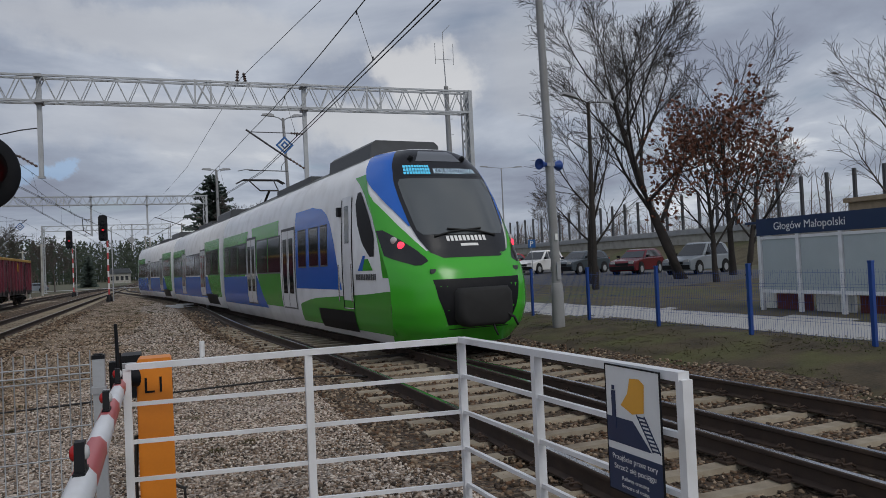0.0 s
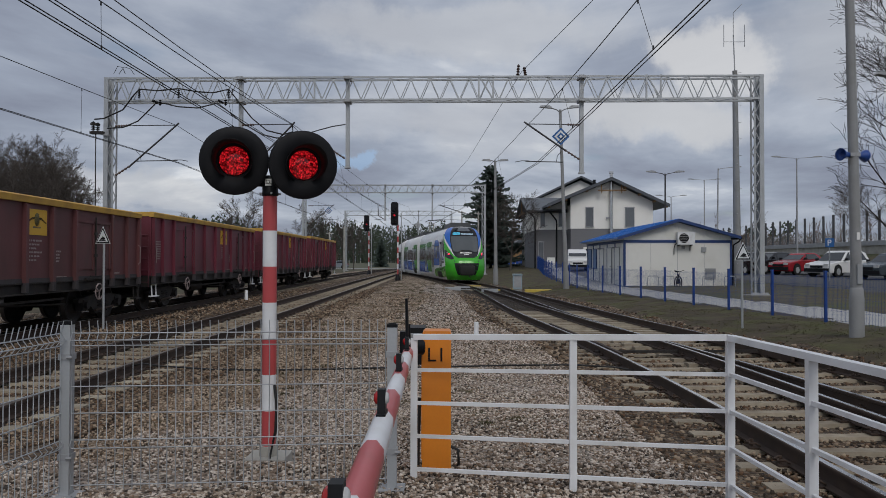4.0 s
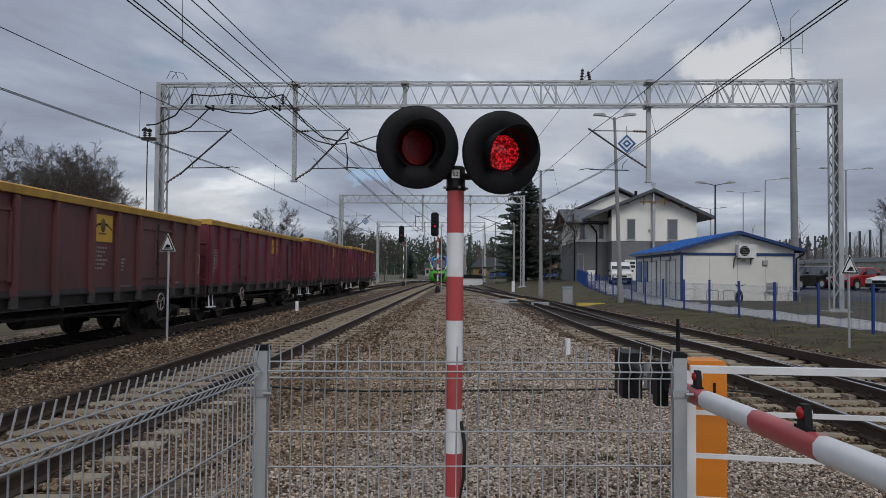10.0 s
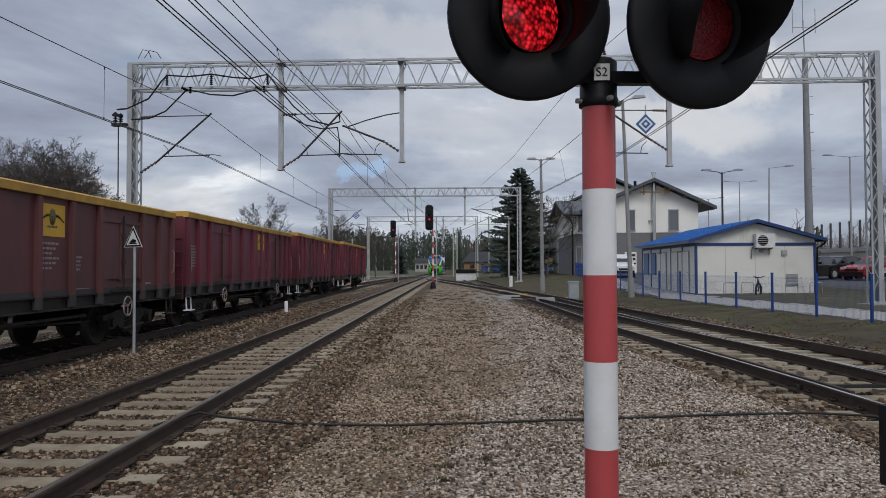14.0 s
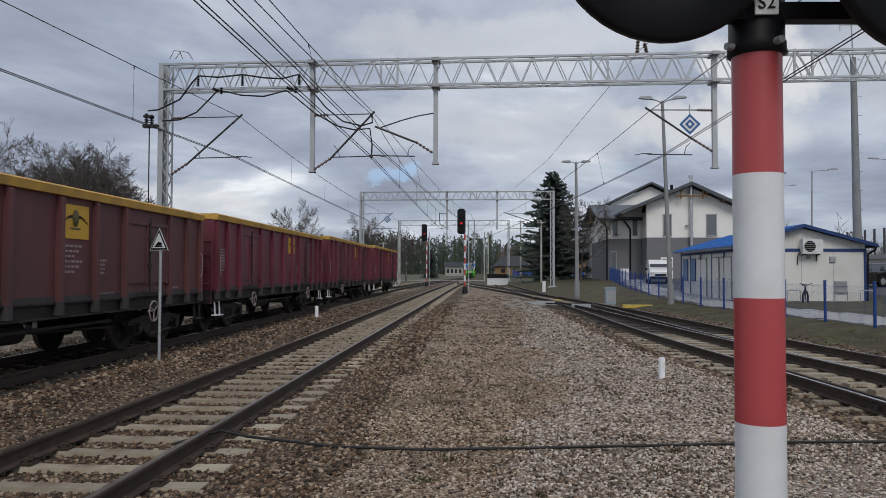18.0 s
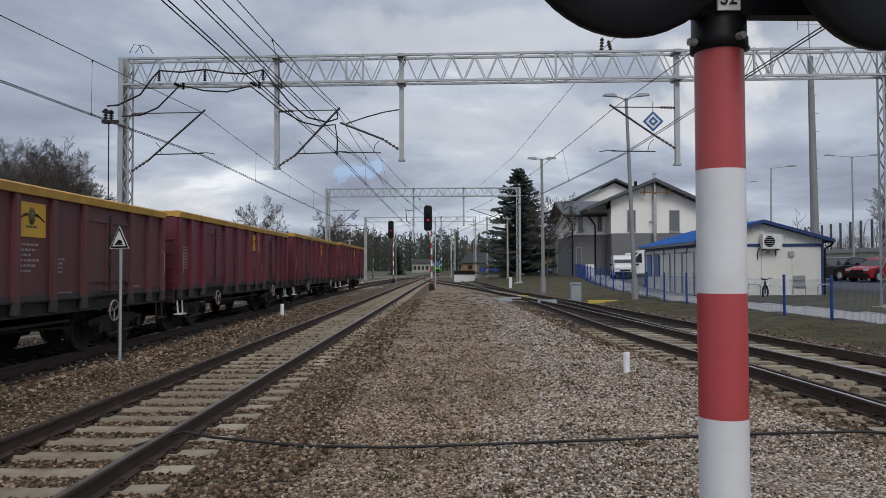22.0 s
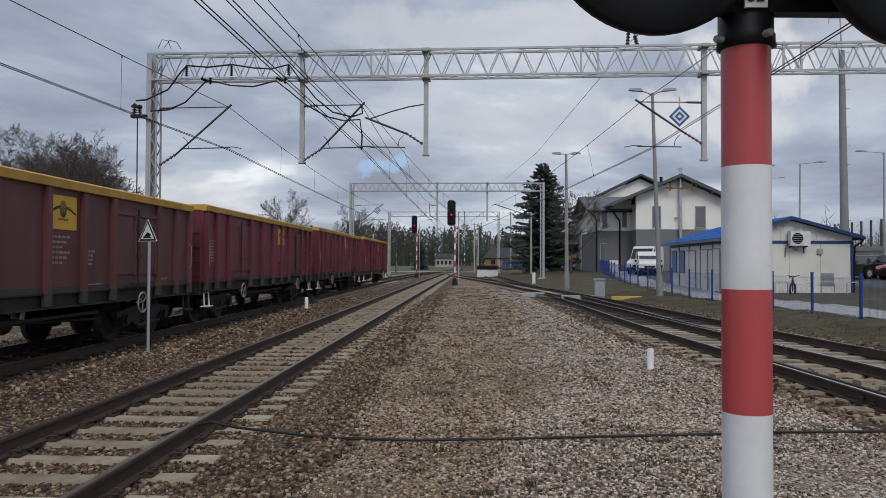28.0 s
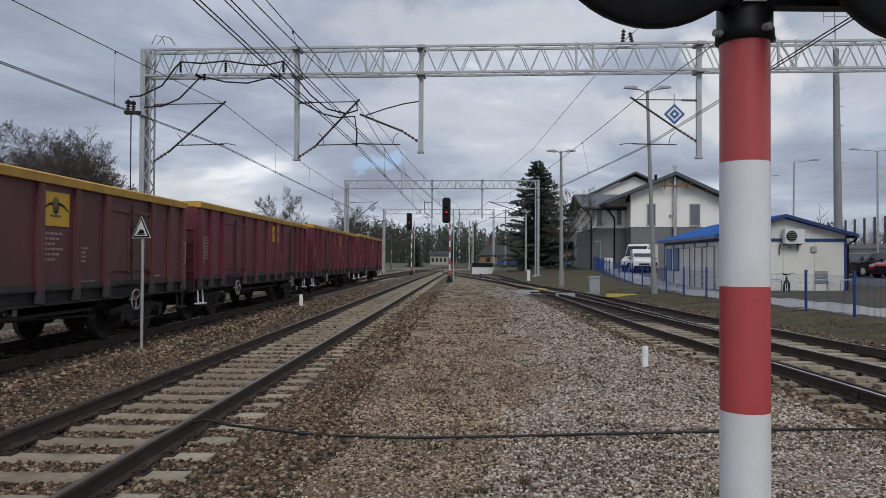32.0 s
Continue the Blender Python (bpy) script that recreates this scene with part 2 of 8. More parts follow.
# ---- materials ----
def material(name, color, rough=0.7, metal=0.0, var=0.25, scale=6.0, bump=0.0, fine=60.0, dirt=None, dirt_amount=0.0, dirt_scale=1.5, rand=0.0, spec=0.5, stretch=(1, 1, 1), emit=0.0):
    """A surface with variation at two scales, wear patches and fine relief."""
    m = bpy.data.materials.new(name)
    m.use_nodes = True
    t = m.node_tree
    b = t.nodes["Principled BSDF"]
    b.inputs["Roughness"].default_value, b.inputs["Metallic"].default_value = rough, metal
    b.inputs["Specular IOR Level"].default_value = spec
    co = t.nodes.new("ShaderNodeTexCoord")
    mp = t.nodes.new("ShaderNodeMapping")
    mp.inputs["Scale"].default_value = stretch
    t.links.new(co.outputs["Object"], mp.inputs[0])
    big, small = t.nodes.new("ShaderNodeTexNoise"), t.nodes.new("ShaderNodeTexNoise")
    big.inputs["Scale"].default_value, small.inputs["Scale"].default_value = scale, fine
    big.inputs["Detail"].default_value, small.inputs["Detail"].default_value = 3, 2
    for nd in (big, small):
        t.links.new(mp.outputs[0], nd.inputs["Vector"])

    def math_node(op, a, b2):
        nd = t.nodes.new("ShaderNodeMath")
        nd.operation = op
        for i, v in enumerate((a, b2)):
            if isinstance(v, (int, float)):
                nd.inputs[i].default_value = v
            else:
                t.links.new(v, nd.inputs[i])
        return nd.outputs[0]
    f = math_node("ADD", math_node("MULTIPLY", big.outputs[0], 2 * var), math_node("MULTIPLY", small.outputs[0], var))
    f = math_node("ADD", f, 1 - 1.5 * var)
    if rand:
        oi = t.nodes.new("ShaderNodeObjectInfo")
        f = math_node("MULTIPLY", f, math_node("ADD", math_node("MULTIPLY", oi.outputs["Random"], 2 * rand), 1 - rand))
    mul = t.nodes.new("ShaderNodeVectorMath")
    mul.operation = "SCALE"
    mul.inputs[0].default_value = color[:3]
    t.links.new(f, mul.inputs["Scale"])
    out = mul.outputs[0]
    if dirt:
        dn = t.nodes.new("ShaderNodeTexNoise")
        dn.inputs["Scale"].default_value, dn.inputs["Detail"].default_value = dirt_scale, 6
        t.links.new(mp.outputs[0], dn.inputs["Vector"])
        rp = t.nodes.new("ShaderNodeMapRange")
        rp.inputs["From Min"].default_value, rp.inputs["From Max"].default_value = 0.45, 0.7
        rp.inputs["To Max"].default_value = dirt_amount
        t.links.new(dn.outputs[0], rp.inputs[0])
        mix = t.nodes.new("ShaderNodeMix")
        mix.data_type = "RGBA"
        t.links.new(rp.outputs[0], mix.inputs["Factor"])
        t.links.new(out, mix.inputs["A"])
        mix.inputs["B"].default_value = (*dirt, 1)
        out = mix.outputs["Result"]
    t.links.new(out, b.inputs["Base Color"])
    if bump:
        bp = t.nodes.new("ShaderNodeBump")
        bp.inputs["Strength"].default_value, bp.inputs["Distance"].default_value = bump, 0.01
        t.links.new(small.outputs[0], bp.inputs["Height"])
        t.links.new(bp.outputs[0], b.inputs["Normal"])
    if emit:
        b.inputs["Emission Color"].default_value = (*color[:3], 1)
        b.inputs["Emission Strength"].default_value = emit
    return m


M = {}
mm = material


PEBBLES = [(0.12, 0.095, 0.074), (0.42, 0.36, 0.305), (0.25, 0.2, 0.16), (0.60, 0.54, 0.485), (0.23, 0.165, 0.115), (0.66, 0.615, 0.57), (0.35, 0.295, 0.25), (0.05, 0.04, 0.033)]
BALLAST = [(0.04, 0.03, 0.022), (0.17, 0.125, 0.09), (0.24, 0.19, 0.145), (0.13, 0.08, 0.05), (0.36, 0.305, 0.245), (0.07, 0.053, 0.04)]


def ramp(t, tones):
    nd = t.nodes.new("ShaderNodeValToRGB")
    nd.color_ramp.interpolation = "CONSTANT"
    el = nd.color_ramp.elements
    for i, c in enumerate(tones):
        x = el[0] if i == 0 else el[1] if i == 1 else el.new(i / len(tones))
        x.position, x.color = i / len(tones), (*c, 1)
    return nd


def pebble_material(name, tones, size, patch, patch_amount):
    """Crushed stone: every pebble has its tone and its rounded top; earth and moss lie in patches."""
    m = bpy.data.materials.new(name)
    m.use_nodes = True
    t = m.node_tree
    b = t.nodes["Principled BSDF"]
    b.inputs["Roughness"].default_value = 0.95
    co = t.nodes.new("ShaderNodeTexCoord")
    vo = t.nodes.new("ShaderNodeTexVoronoi")
    vo.inputs["Scale"].default_value = 1 / size
    t.links.new(co.outputs["Object"], vo.inputs["Vector"])
    sp = t.nodes.new("ShaderNodeSeparateColor")
    t.links.new(vo.outputs["Color"], sp.inputs[0])
    rp = ramp(t, tones)
    t.links.new(sp.outputs[0], rp.inputs[0])
    no = t.nodes.new("ShaderNodeTexNoise")
    no.inputs["Scale"].default_value, no.inputs["Detail"].default_value, no.inputs["Roughness"].default_value = 0.7, 9, 0.72
    t.links.new(co.outputs["Object"], no.inputs["Vector"])
    mr = t.nodes.new("ShaderNodeMapRange")
    mr.inputs["From Min"].default_value, mr.inputs["From Max"].default_value, mr.inputs["To Max"].default_value = 0.42, 0.60, patch_amount
    t.links.new(no.outputs[0], mr.inputs[0])
    mx = t.nodes.new("ShaderNodeMix")
    mx.data_type = "RGBA"
    mx.inputs["B"].default_value = (*patch, 1)
    t.links.new(mr.outputs[0], mx.inputs["Factor"])
    t.links.new(rp.outputs[0], mx.inputs["A"])
    t.links.new(mx.outputs["Result"], b.inputs["Base Color"])
    bp = t.nodes.new("ShaderNodeBump")
    bp.invert = True
    bp.inputs["Strength"].default_value, bp.inputs["Distance"].default_value = 1.0, size * 0.9
    t.links.new(vo.outputs["Distance"], bp.inputs["Height"])
    t.links.new(bp.outputs[0], b.inputs["Normal"])
    return m


M["gravel"] = pebble_material("gravel", [(0.88 * c[0], 0.79 * c[1], 0.68 * c[2]) for c in PEBBLES], 0.023, (0.12, 0.082, 0.044), 0.75)
M["fresh_gravel"] = pebble_material("fresh_gravel", [(0.98 * c[0], 0.95 * c[1], 0.92 * c[2]) for c in PEBBLES], 0.024, (0.15, 0.125, 0.10), 0.55)
M["ballast"] = pebble_material("ballast", [(0.78 * c[0], 0.70 * c[1], 0.60 * c[2]) for c in BALLAST], 0.042, (0.05, 0.036, 0.024), 0.6)
M["bank"] = mm("bank", (0.06, 0.045, 0.025), 0.95, var=0.9, scale=2.0, fine=30, bump=1.0, dirt=(0.085, 0.092, 0.022), dirt_amount=0.8, dirt_scale=0.9)
M["lawn"] = mm("lawn", (0.078, 0.064, 0.036), 0.95, var=0.8, scale=1.2, fine=20, bump=0.8, dirt=(0.055, 0.075, 0.018), dirt_amount=0.7, dirt_scale=0.3)
M["asphalt"] = mm("asphalt", (0.085, 0.085, 0.088), 0.9, var=0.2, scale=0.7, fine=90, bump=0.4)
M["paving"] = mm("paving", (0.36, 0.36, 0.36), 0.9, var=0.15, scale=1.2, fine=40, bump=0.4)
M["field"] = mm("field", (0.085, 0.085, 0.05), 0.95, var=0.4, scale=0.15, fine=3, bump=0.3)
M["rail_rust"] = mm("rail_rust", (0.042, 0.027, 0.02), 0.8, 0.0, var=0.3, dirt=(0.08, 0.048, 0.03), dirt_amount=0.5, dirt_scale=4)
M["rail_head"] = mm("rail_head", (0.26, 0.225, 0.195), 0.32, 0.9, var=0.2, dirt=(0.09, 0.06, 0.045), dirt_amount=0.6, dirt_scale=3)
M["rail_shine"] = mm("rail_shine", (0.55, 0.55, 0.56), 0.22, 0.95, var=0.08)
M["sleeper"] = mm("sleeper", (0.33, 0.285, 0.215), 0.9, bump=0.5, fine=45, dirt=(0.15, 0.11, 0.072), dirt_amount=0.8, dirt_scale=2.2, rand=0.2)
M["wood_sleeper"] = mm("wood_sleeper", (0.05, 0.042, 0.036), 0.9, bump=0.5, fine=45, dirt=(0.1, 0.08, 0.06), dirt_amount=0.5, dirt_scale=2.2, rand=0.25)
M["wagon_brown"] = mm("wagon_brown", (0.13, 0.043, 0.046), 0.6, var=0.22, scale=1.1, dirt=(0.05, 0.03, 0.027), dirt_amount=0.7, dirt_scale=0.8, stretch=(1, 1, 0.45))
M["wagon_red"] = mm("wagon_red", (0.15, 0.025, 0.044), 0.5, var=0.2, scale=1.2, dirt=(0.055, 0.02, 0.022), dirt_amount=0.6, dirt_scale=0.9, stretch=(1, 1, 0.45))
M["wagon_sill"] = mm("wagon_sill", (0.05, 0.045, 0.048), 0.7, var=0.3, scale=2, dirt=(0.03, 0.022, 0.02), dirt_amount=0.7, dirt_scale=1.5)
M["wagon_yellow"] = mm("wagon_yellow", (0.56, 0.33, 0.06), 0.65, var=0.15, scale=2, dirt=(0.3, 0.17, 0.06), dirt_amount=0.6, dirt_scale=2.5)
M["emblem_olive"] = mm("emblem_olive", (0.16, 0.13, 0.04), 0.6, var=0.2)
M["plate_yellow"] = mm("plate_yellow", (0.62, 0.36, 0.03), 0.55, var=0.1)
M["faded_white"] = mm("faded_white", (0.3, 0.24, 0.235), 0.7, var=0.35, fine=30)
M["dark_iron"] = mm("dark_iron", (0.026, 0.023, 0.022), 0.7, 0.3, var=0.3, dirt=(0.06, 0.046, 0.037), dirt_amount=0.5, dirt_scale=5)
M["tread"] = mm("tread", (0.18, 0.16, 0.15), 0.4, 0.8)
M["galv"] = mm("galv", (0.42, 0.44, 0.46), 0.5, 0.35, var=0.15, scale=2, dirt=(0.3, 0.3, 0.3), dirt_amount=0.4)
M["galv_dull"] = mm("galv_dull", (0.36, 0.37, 0.385), 0.55, 0.35, var=0.15, dirt=(0.25, 0.25, 0.25), dirt_amount=0.4)
M["wire"] = mm("wire", (0.03, 0.03, 0.032), 0.6, 0.4, var=0.1)
M["arm"] = mm("arm", (0.07, 0.07, 0.075), 0.55, 0.5, var=0.2)
M["insulator"] = mm("insulator", (0.09, 0.055, 0.045), 0.3, var=0.15)
M["concrete"] = mm("concrete", (0.38, 0.37, 0.34), 0.9, var=0.2, scale=1.5, fine=30, bump=0.3, dirt=(0.2, 0.19, 0.16), dirt_amount=0.6, dirt_scale=1.2)
M["post_grey"] = mm("post_grey", (0.27, 0.275, 0.28), 0.8, var=0.15, scale=1.5, fine=30, bump=0.2, dirt=(0.16, 0.155, 0.14), dirt_amount=0.6, dirt_scale=1.5)
M["white_paint"] = mm("white_paint", (0.74, 0.75, 0.77), 0.4, var=0.07, scale=3, dirt=(0.5, 0.49, 0.47), dirt_amount=0.5, dirt_scale=4)
M["red_paint"] = mm("red_paint", (0.46, 0.07, 0.075), 0.35, var=0.1, scale=3, dirt=(0.33, 0.06, 0.05), dirt_amount=0.5, dirt_scale=5)
M["black"] = mm("black", (0.0065, 0.007, 0.009), 0.55, var=0.3, scale=5, spec=0.25, dirt=(0.014, 0.014, 0.016), dirt_amount=0.4, dirt_scale=9)
M["black_gloss"] = mm("black_gloss", (0.012, 0.012, 0.014), 0.22, var=0.15)
M["rubber"] = mm("rubber", (0.018, 0.018, 0.018), 0.85, var=0.2)
M["label_white"] = mm("label_white", (0.78, 0.78, 0.76), 0.5, var=0.05)
M["orange"] = mm("orange", (0.74, 0.235, 0.015), 0.5, var=0.1, scale=2.5, dirt=(0.5, 0.16, 0.03), dirt_amount=0.5, dirt_scale=3)
M["green"] = mm("green", (0.055, 0.42, 0.028), 0.22, var=0.04, scale=1.5, dirt=(0.05, 0.3, 0.03), dirt_amount=0.3)
M["green_dark"] = mm("green_dark", (0.06, 0.34, 0.035), 0.25, var=0.06, scale=1.5)
M["train_blue"] = mm("train_blue", (0.014, 0.13, 0.56), 0.22, var=0.05, scale=1.5)
M["train_white"] = mm("train_white", (0.80, 0.81, 0.83), 0.25, var=0.05, scale=1.2, dirt=(0.5, 0.5, 0.49), dirt_amount=0.4)
M["train_grey"] = mm("train_grey", (0.06, 0.063, 0.067), 0.5, var=0.15)
M["glass"] = mm("glass", (0.012, 0.014, 0.017), 0.06, var=0.1, spec=0.9)
# the grey in the next two glasses paints in the reflected sky
M["glass_sky_grey"] = mm("glass_sky_grey", (0.13, 0.14, 0.155), 0.08, var=0.15, scale=1, spec=0.9)
M["screen_sky_grey"] = mm("screen_sky_grey", (0.085, 0.095, 0.10), 0.07, var=0.2, scale=0.8, spec=0.8)
M["fence_blue"] = mm("fence_blue", (0.012, 0.055, 0.25), 0.4, var=0.1)
M["wall_white"] = mm("wall_white", (0.84, 0.825, 0.79), 0.85, var=0.07, scale=0.6, fine=40, bump=0.1, dirt=(0.66, 0.64, 0.59), dirt_amount=0.4, dirt_scale=0.4)
M["wall_grey"] = mm("wall_grey", (0.17, 0.17, 0.18), 0.85, var=0.1, scale=0.6, fine=40, bump=0.1)
M["panel_white"] = mm("panel_white", (0.74, 0.735, 0.7), 0.5, var=0.05, scale=1, dirt=(0.52, 0.5, 0.45), dirt_amount=0.4, dirt_scale=0.8)
M["trim_blue"] = mm("trim_blue", (0.02, 0.05, 0.17), 0.45, var=0.1)
M["door_blue"] = mm("door_blue", (0.12, 0.2, 0.38), 0.45, var=0.08)
M["roof_grey"] = mm("roof_grey", (0.075, 0.085, 0.1), 0.5, var=0.15, scale=2, dirt=(0.05, 0.055, 0.06), dirt_amount=0.5)
M["roof_blue"] = mm("roof_blue", (0.02, 0.14, 0.45), 0.4, var=0.1, scale=2)
M["wood"] = mm("wood", (0.22, 0.13, 0.06), 0.8, var=0.25, stretch=(1, 1, 8), fine=20)
M["bark"] = mm("bark", (0.032, 0.027, 0.024), 0.95, var=0.35, scale=4, fine=25, bump=0.8)
M["bark_grey"] = mm("bark_grey", (0.082, 0.068, 0.06), 0.95, var=0.35, scale=4, fine=25, bump=0.8)
M["leaf_brown"] = mm("leaf_brown", (0.15, 0.056, 0.032), 0.9, var=0.5, scale=3, fine=10, rand=0.2)
M["needles"] = mm("needles", (0.066, 0.09, 0.076), 0.9, var=0.5, scale=2, fine=12)
# pine green made paler, so the distance haze is in the colour
M["wood_hazy"] = mm("wood_hazy", (0.05, 0.066, 0.045), 0.95, var=0.5, scale=0.3, fine=2)
M["scrub_far"] = mm("scrub_far", (0.12, 0.088, 0.072), 0.95, var=0.4, scale=0.3, fine=2)
M["grass_blade"] = mm("grass_blade", (0.085, 0.07, 0.03), 0.95, var=0.5, scale=1.5, fine=20, dirt=(0.07, 0.1, 0.025), dirt_amount=0.8, dirt_scale=0.5)
M["moss"] = mm("moss", (0.075, 0.056, 0.028), 0.95, var=0.5, scale=1.5, fine=20, dirt=(0.065, 0.085, 0.02), dirt_amount=0.7, dirt_scale=0.6)
M["yellow_paint"] = mm("yellow_paint", (0.6, 0.45, 0.08), 0.6, var=0.15)
M["box_blue"] = mm("box_blue", (0.28, 0.36, 0.42), 0.5, var=0.08)
M["sign_navy"] = mm("sign_navy", (0.012, 0.03, 0.085), 0.35, var=0.08)
M["sign_blue"] = mm("sign_blue", (0.02, 0.11, 0.32), 0.4, var=0.08)
M["sign_orange"] = mm("sign_orange", (0.75, 0.38, 0.05), 0.4, var=0.06)
M["sign_white"] = mm("sign_white", (0.72, 0.74, 0.75), 0.35, var=0.04)
M["glass_milk"] = mm("glass_milk", (0.42, 0.47, 0.48), 0.25, var=0.12, scale=1.5)
M["cable"] = mm("cable", (0.012, 0.012, 0.012), 0.6, var=0.2)
M["steel_pipe"] = mm("steel_pipe", (0.6, 0.6, 0.6), 0.25, 0.9, var=0.1)
for nm, c in (("car_red", (0.28, 0.012, 0.02)), ("car_wine", (0.12, 0.012, 0.02)), ("car_white", (0.72, 0.72, 0.72)), ("car_slate", (0.06, 0.075, 0.09)), ("car_silver", (0.28, 0.31, 0.34)), ("car_black", (0.015, 0.016, 0.018))):
    M[nm] = mm(nm, c, 0.22, var=0.06, scale=1)
M["tail_red"] = mm("tail_red", (0.35, 0.01, 0.01), 0.2, var=0.1)
M["brick_red"] = mm("brick_red", (0.13, 0.035, 0.03), 0.85, var=0.2)
M["brick"] = mm("brick", (0.32, 0.25, 0.17), 0.9, var=0.35, scale=6, bump=0.6)


def glow(name, color, strength, facet=0.0, dark=0.25):
    """A surface that gives off light; facet: the size of the lens's prisms in metres."""
    m = bpy.data.materials.new(name)
    m.use_nodes = True
    t = m.node_tree
    b = t.nodes["Principled BSDF"]
    b.inputs["Base Color"].default_value = (*(0.15 * c for c in color), 1)
    b.inputs["Roughness"].default_value = 0.15
    b.inputs["Emission Color"].default_value = (*color, 1)
    b.inputs["Emission Strength"].default_value = strength
    if facet:
        co, vo = t.nodes.new("ShaderNodeTexCoord"), t.nodes.new("ShaderNodeTexVoronoi")
        vo.inputs["Scale"].default_value = 1 / facet
        t.links.new(co.outputs["Object"], vo.inputs["Vector"])
        mr = t.nodes.new("ShaderNodeMapRange")
        mr.inputs["From Max"].default_value = 0.8
        mr.inputs["To Min"].default_value, mr.inputs["To Max"].default_value = strength, strength * dark
        t.links.new(vo.outputs["Distance"], mr.inputs[0])
        sc, pw, mu = t.nodes.new("ShaderNodeSeparateColor"), t.nodes.new("ShaderNodeMapRange"), t.nodes.new("ShaderNodeMath")
        t.links.new(vo.outputs["Color"], sc.inputs[0])
        pw.inputs["To Min"].default_value, pw.inputs["To Max"].default_value = 0.12, 1.75
        t.links.new(sc.outputs[0], pw.inputs[0])
        mu.operation = "MULTIPLY"
        t.links.new(mr.outputs[0], mu.inputs[0])
        t.links.new(pw.outputs[0], mu.inputs[1])
        t.links.new(mu.outputs[0], b.inputs["Emission Strength"])
    return m


M["lamp_lit"] = glow("lamp_lit", (1.0, 0.018, 0.03), 0.7, 0.014, 0.04)
M["signal_lit"] = glow("signal_lit", (1.0, 0.03, 0.05), 0.75)
M["tail_lit"] = glow("tail_lit", (1.0, 0.03, 0.06), 3.0)
M["display"] = glow("display", (0.55, 0.75, 0.95), 0.9)
M["display_blue"] = glow("display_blue", (0.1, 0.55, 0.85), 0.9)
M["lens_dark"] = mm("lens_dark", (0.20, 0.010, 0.016), 0.15, var=0.8, scale=60, fine=120, bump=0.6)
M["lens_clear"] = mm("lens_clear", (0.5, 0.5, 0.5), 0.1, var=0.15)


def stone_material(name, tones, rough=0.95):
    m = bpy.data.materials.new(name)
    m.use_nodes = True
    t = m.node_tree
    b = t.nodes["Principled BSDF"]
    b.inputs["Roughness"].default_value = rough
    ge, cr2 = t.nodes.new("ShaderNodeNewGeometry"), ramp(t, tones)
    t.links.new(ge.outputs["Random Per Island"], cr2.inputs[0])
    no = t.nodes.new("ShaderNodeTexNoise")
    no.inputs["Scale"].default_value = 60
    mu = t.nodes.new("ShaderNodeMix")
    mu.data_type, mu.blend_type = "RGBA", "MULTIPLY"
    mu.inputs["Factor"].default_value = 0.25
    t.links.new(cr2.outputs[0], mu.inputs["A"])
    t.links.new(no.outputs[0], mu.inputs["B"])
    t.links.new(mu.outputs["Result"], b.inputs["Base Color"])
    return m


M["stones_grey"] = stone_material("stones_grey", [(1.12 * c[0], 1.06 * c[1], 1.0 * c[2]) for c in PEBBLES])
M["stones_brown"] = stone_material("stones_brown", [(1.1 * c[0], c[1], 0.88 * c[2]) for c in BALLAST])
M["stones_worn"] = stone_material("stones_worn", [(0.92 * c[0], 0.8 * c[1], 0.66 * c[2]) for c in PEBBLES])

# ---- plan: lines and heights ----
CEN_A = [(-30, -7.62), (12, -8.24), (60, -8.97), (100, -9.0), (150, -7.6), (200, -6.7), (400, -8.0)]
CEN_B = [(-30, -3.1), (7, -3.62), (55, -4.25), (87, -4.6), (110, -4.95), (140, -5.5), (200, -6.0)]
CEN_C = [(-30, 6.0), (0, 5.93), (4, 5.91), (8, 5.90), (11.4, 5.80), (14, 5.44), (16.3, 5.19), (20, 4.92), (30, 4.58), (36, 4.33), (42, 4.0)]
CEN_D = [(-30, 9.0), (0, 8.1), (6, 7.92), (8, 7.70), (10.5, 7.37), (13, 7.0), (16, 6.65), (19.8, 6.28), (24, 5.96), (28.8, 5.6), (38, 4.6), (48.3, 3.38), (60, 1.78), (72.7, -0.2), (87, -2.25), (97, -3.55), (116, -4.75), (136, -5.2), (155, -5.3), (185, -5.4), (204, -6.0), (250, -7.4), (300, -8.9), (335, -10.2), (352, -12.5), (370, -17), (390, -25), (415, -38), (450, -62), (520, -120)]
CEN_E = [(44, 3.6), (55, 2.9), (65, 2.35), (80, 1.6), (92, 1.1)]
FENCE = [(-10, 12.0), (4, 11.7), (8, 11.6), (12, 11.5), (16, 11.0), (20, 10.4), (24, 9.9), (29, 9.3), (34, 8.9), (44, 8.9), (53, 9.4), (66, 10.6), (90, 12.5), (130, 15)]
FBASE = [(-10, 0.1), (16, 0.08), (34, 0.1), (50, 0.4), (66, 0.8), (90, 0.9), (130, 0.9)]


def interp(rows, y):
    return float(np.interp(y, [r[0] for r in rows], [r[1] for r in rows]))


def zr(y):
    """Height of the rail tops."""
    return -0.07 + 0.0022 * min(max(y - 8, 0), 60)


def ease(a, b, v):
    k = min(max((v - a) / (b - a), 0), 1)
    return k * k * (3 - 2 * k)


def smooth_line(rows, y0, y1, step):
    k = np.arange(y0, y1 + 0.01, step)
    w = 5
    big = np.arange(y0 - w, y1 + w + 0.01, step)
    x = np.interp(big, [r[0] for r in rows], [r[1] for r in rows])
    n = 2 * int(w / step) + 1
    x = np.convolve(x, np.ones(n) / n, "valid")[: len(k)]
    return [Vector((a, b, zr(b))) for a, b in zip(x, k)]


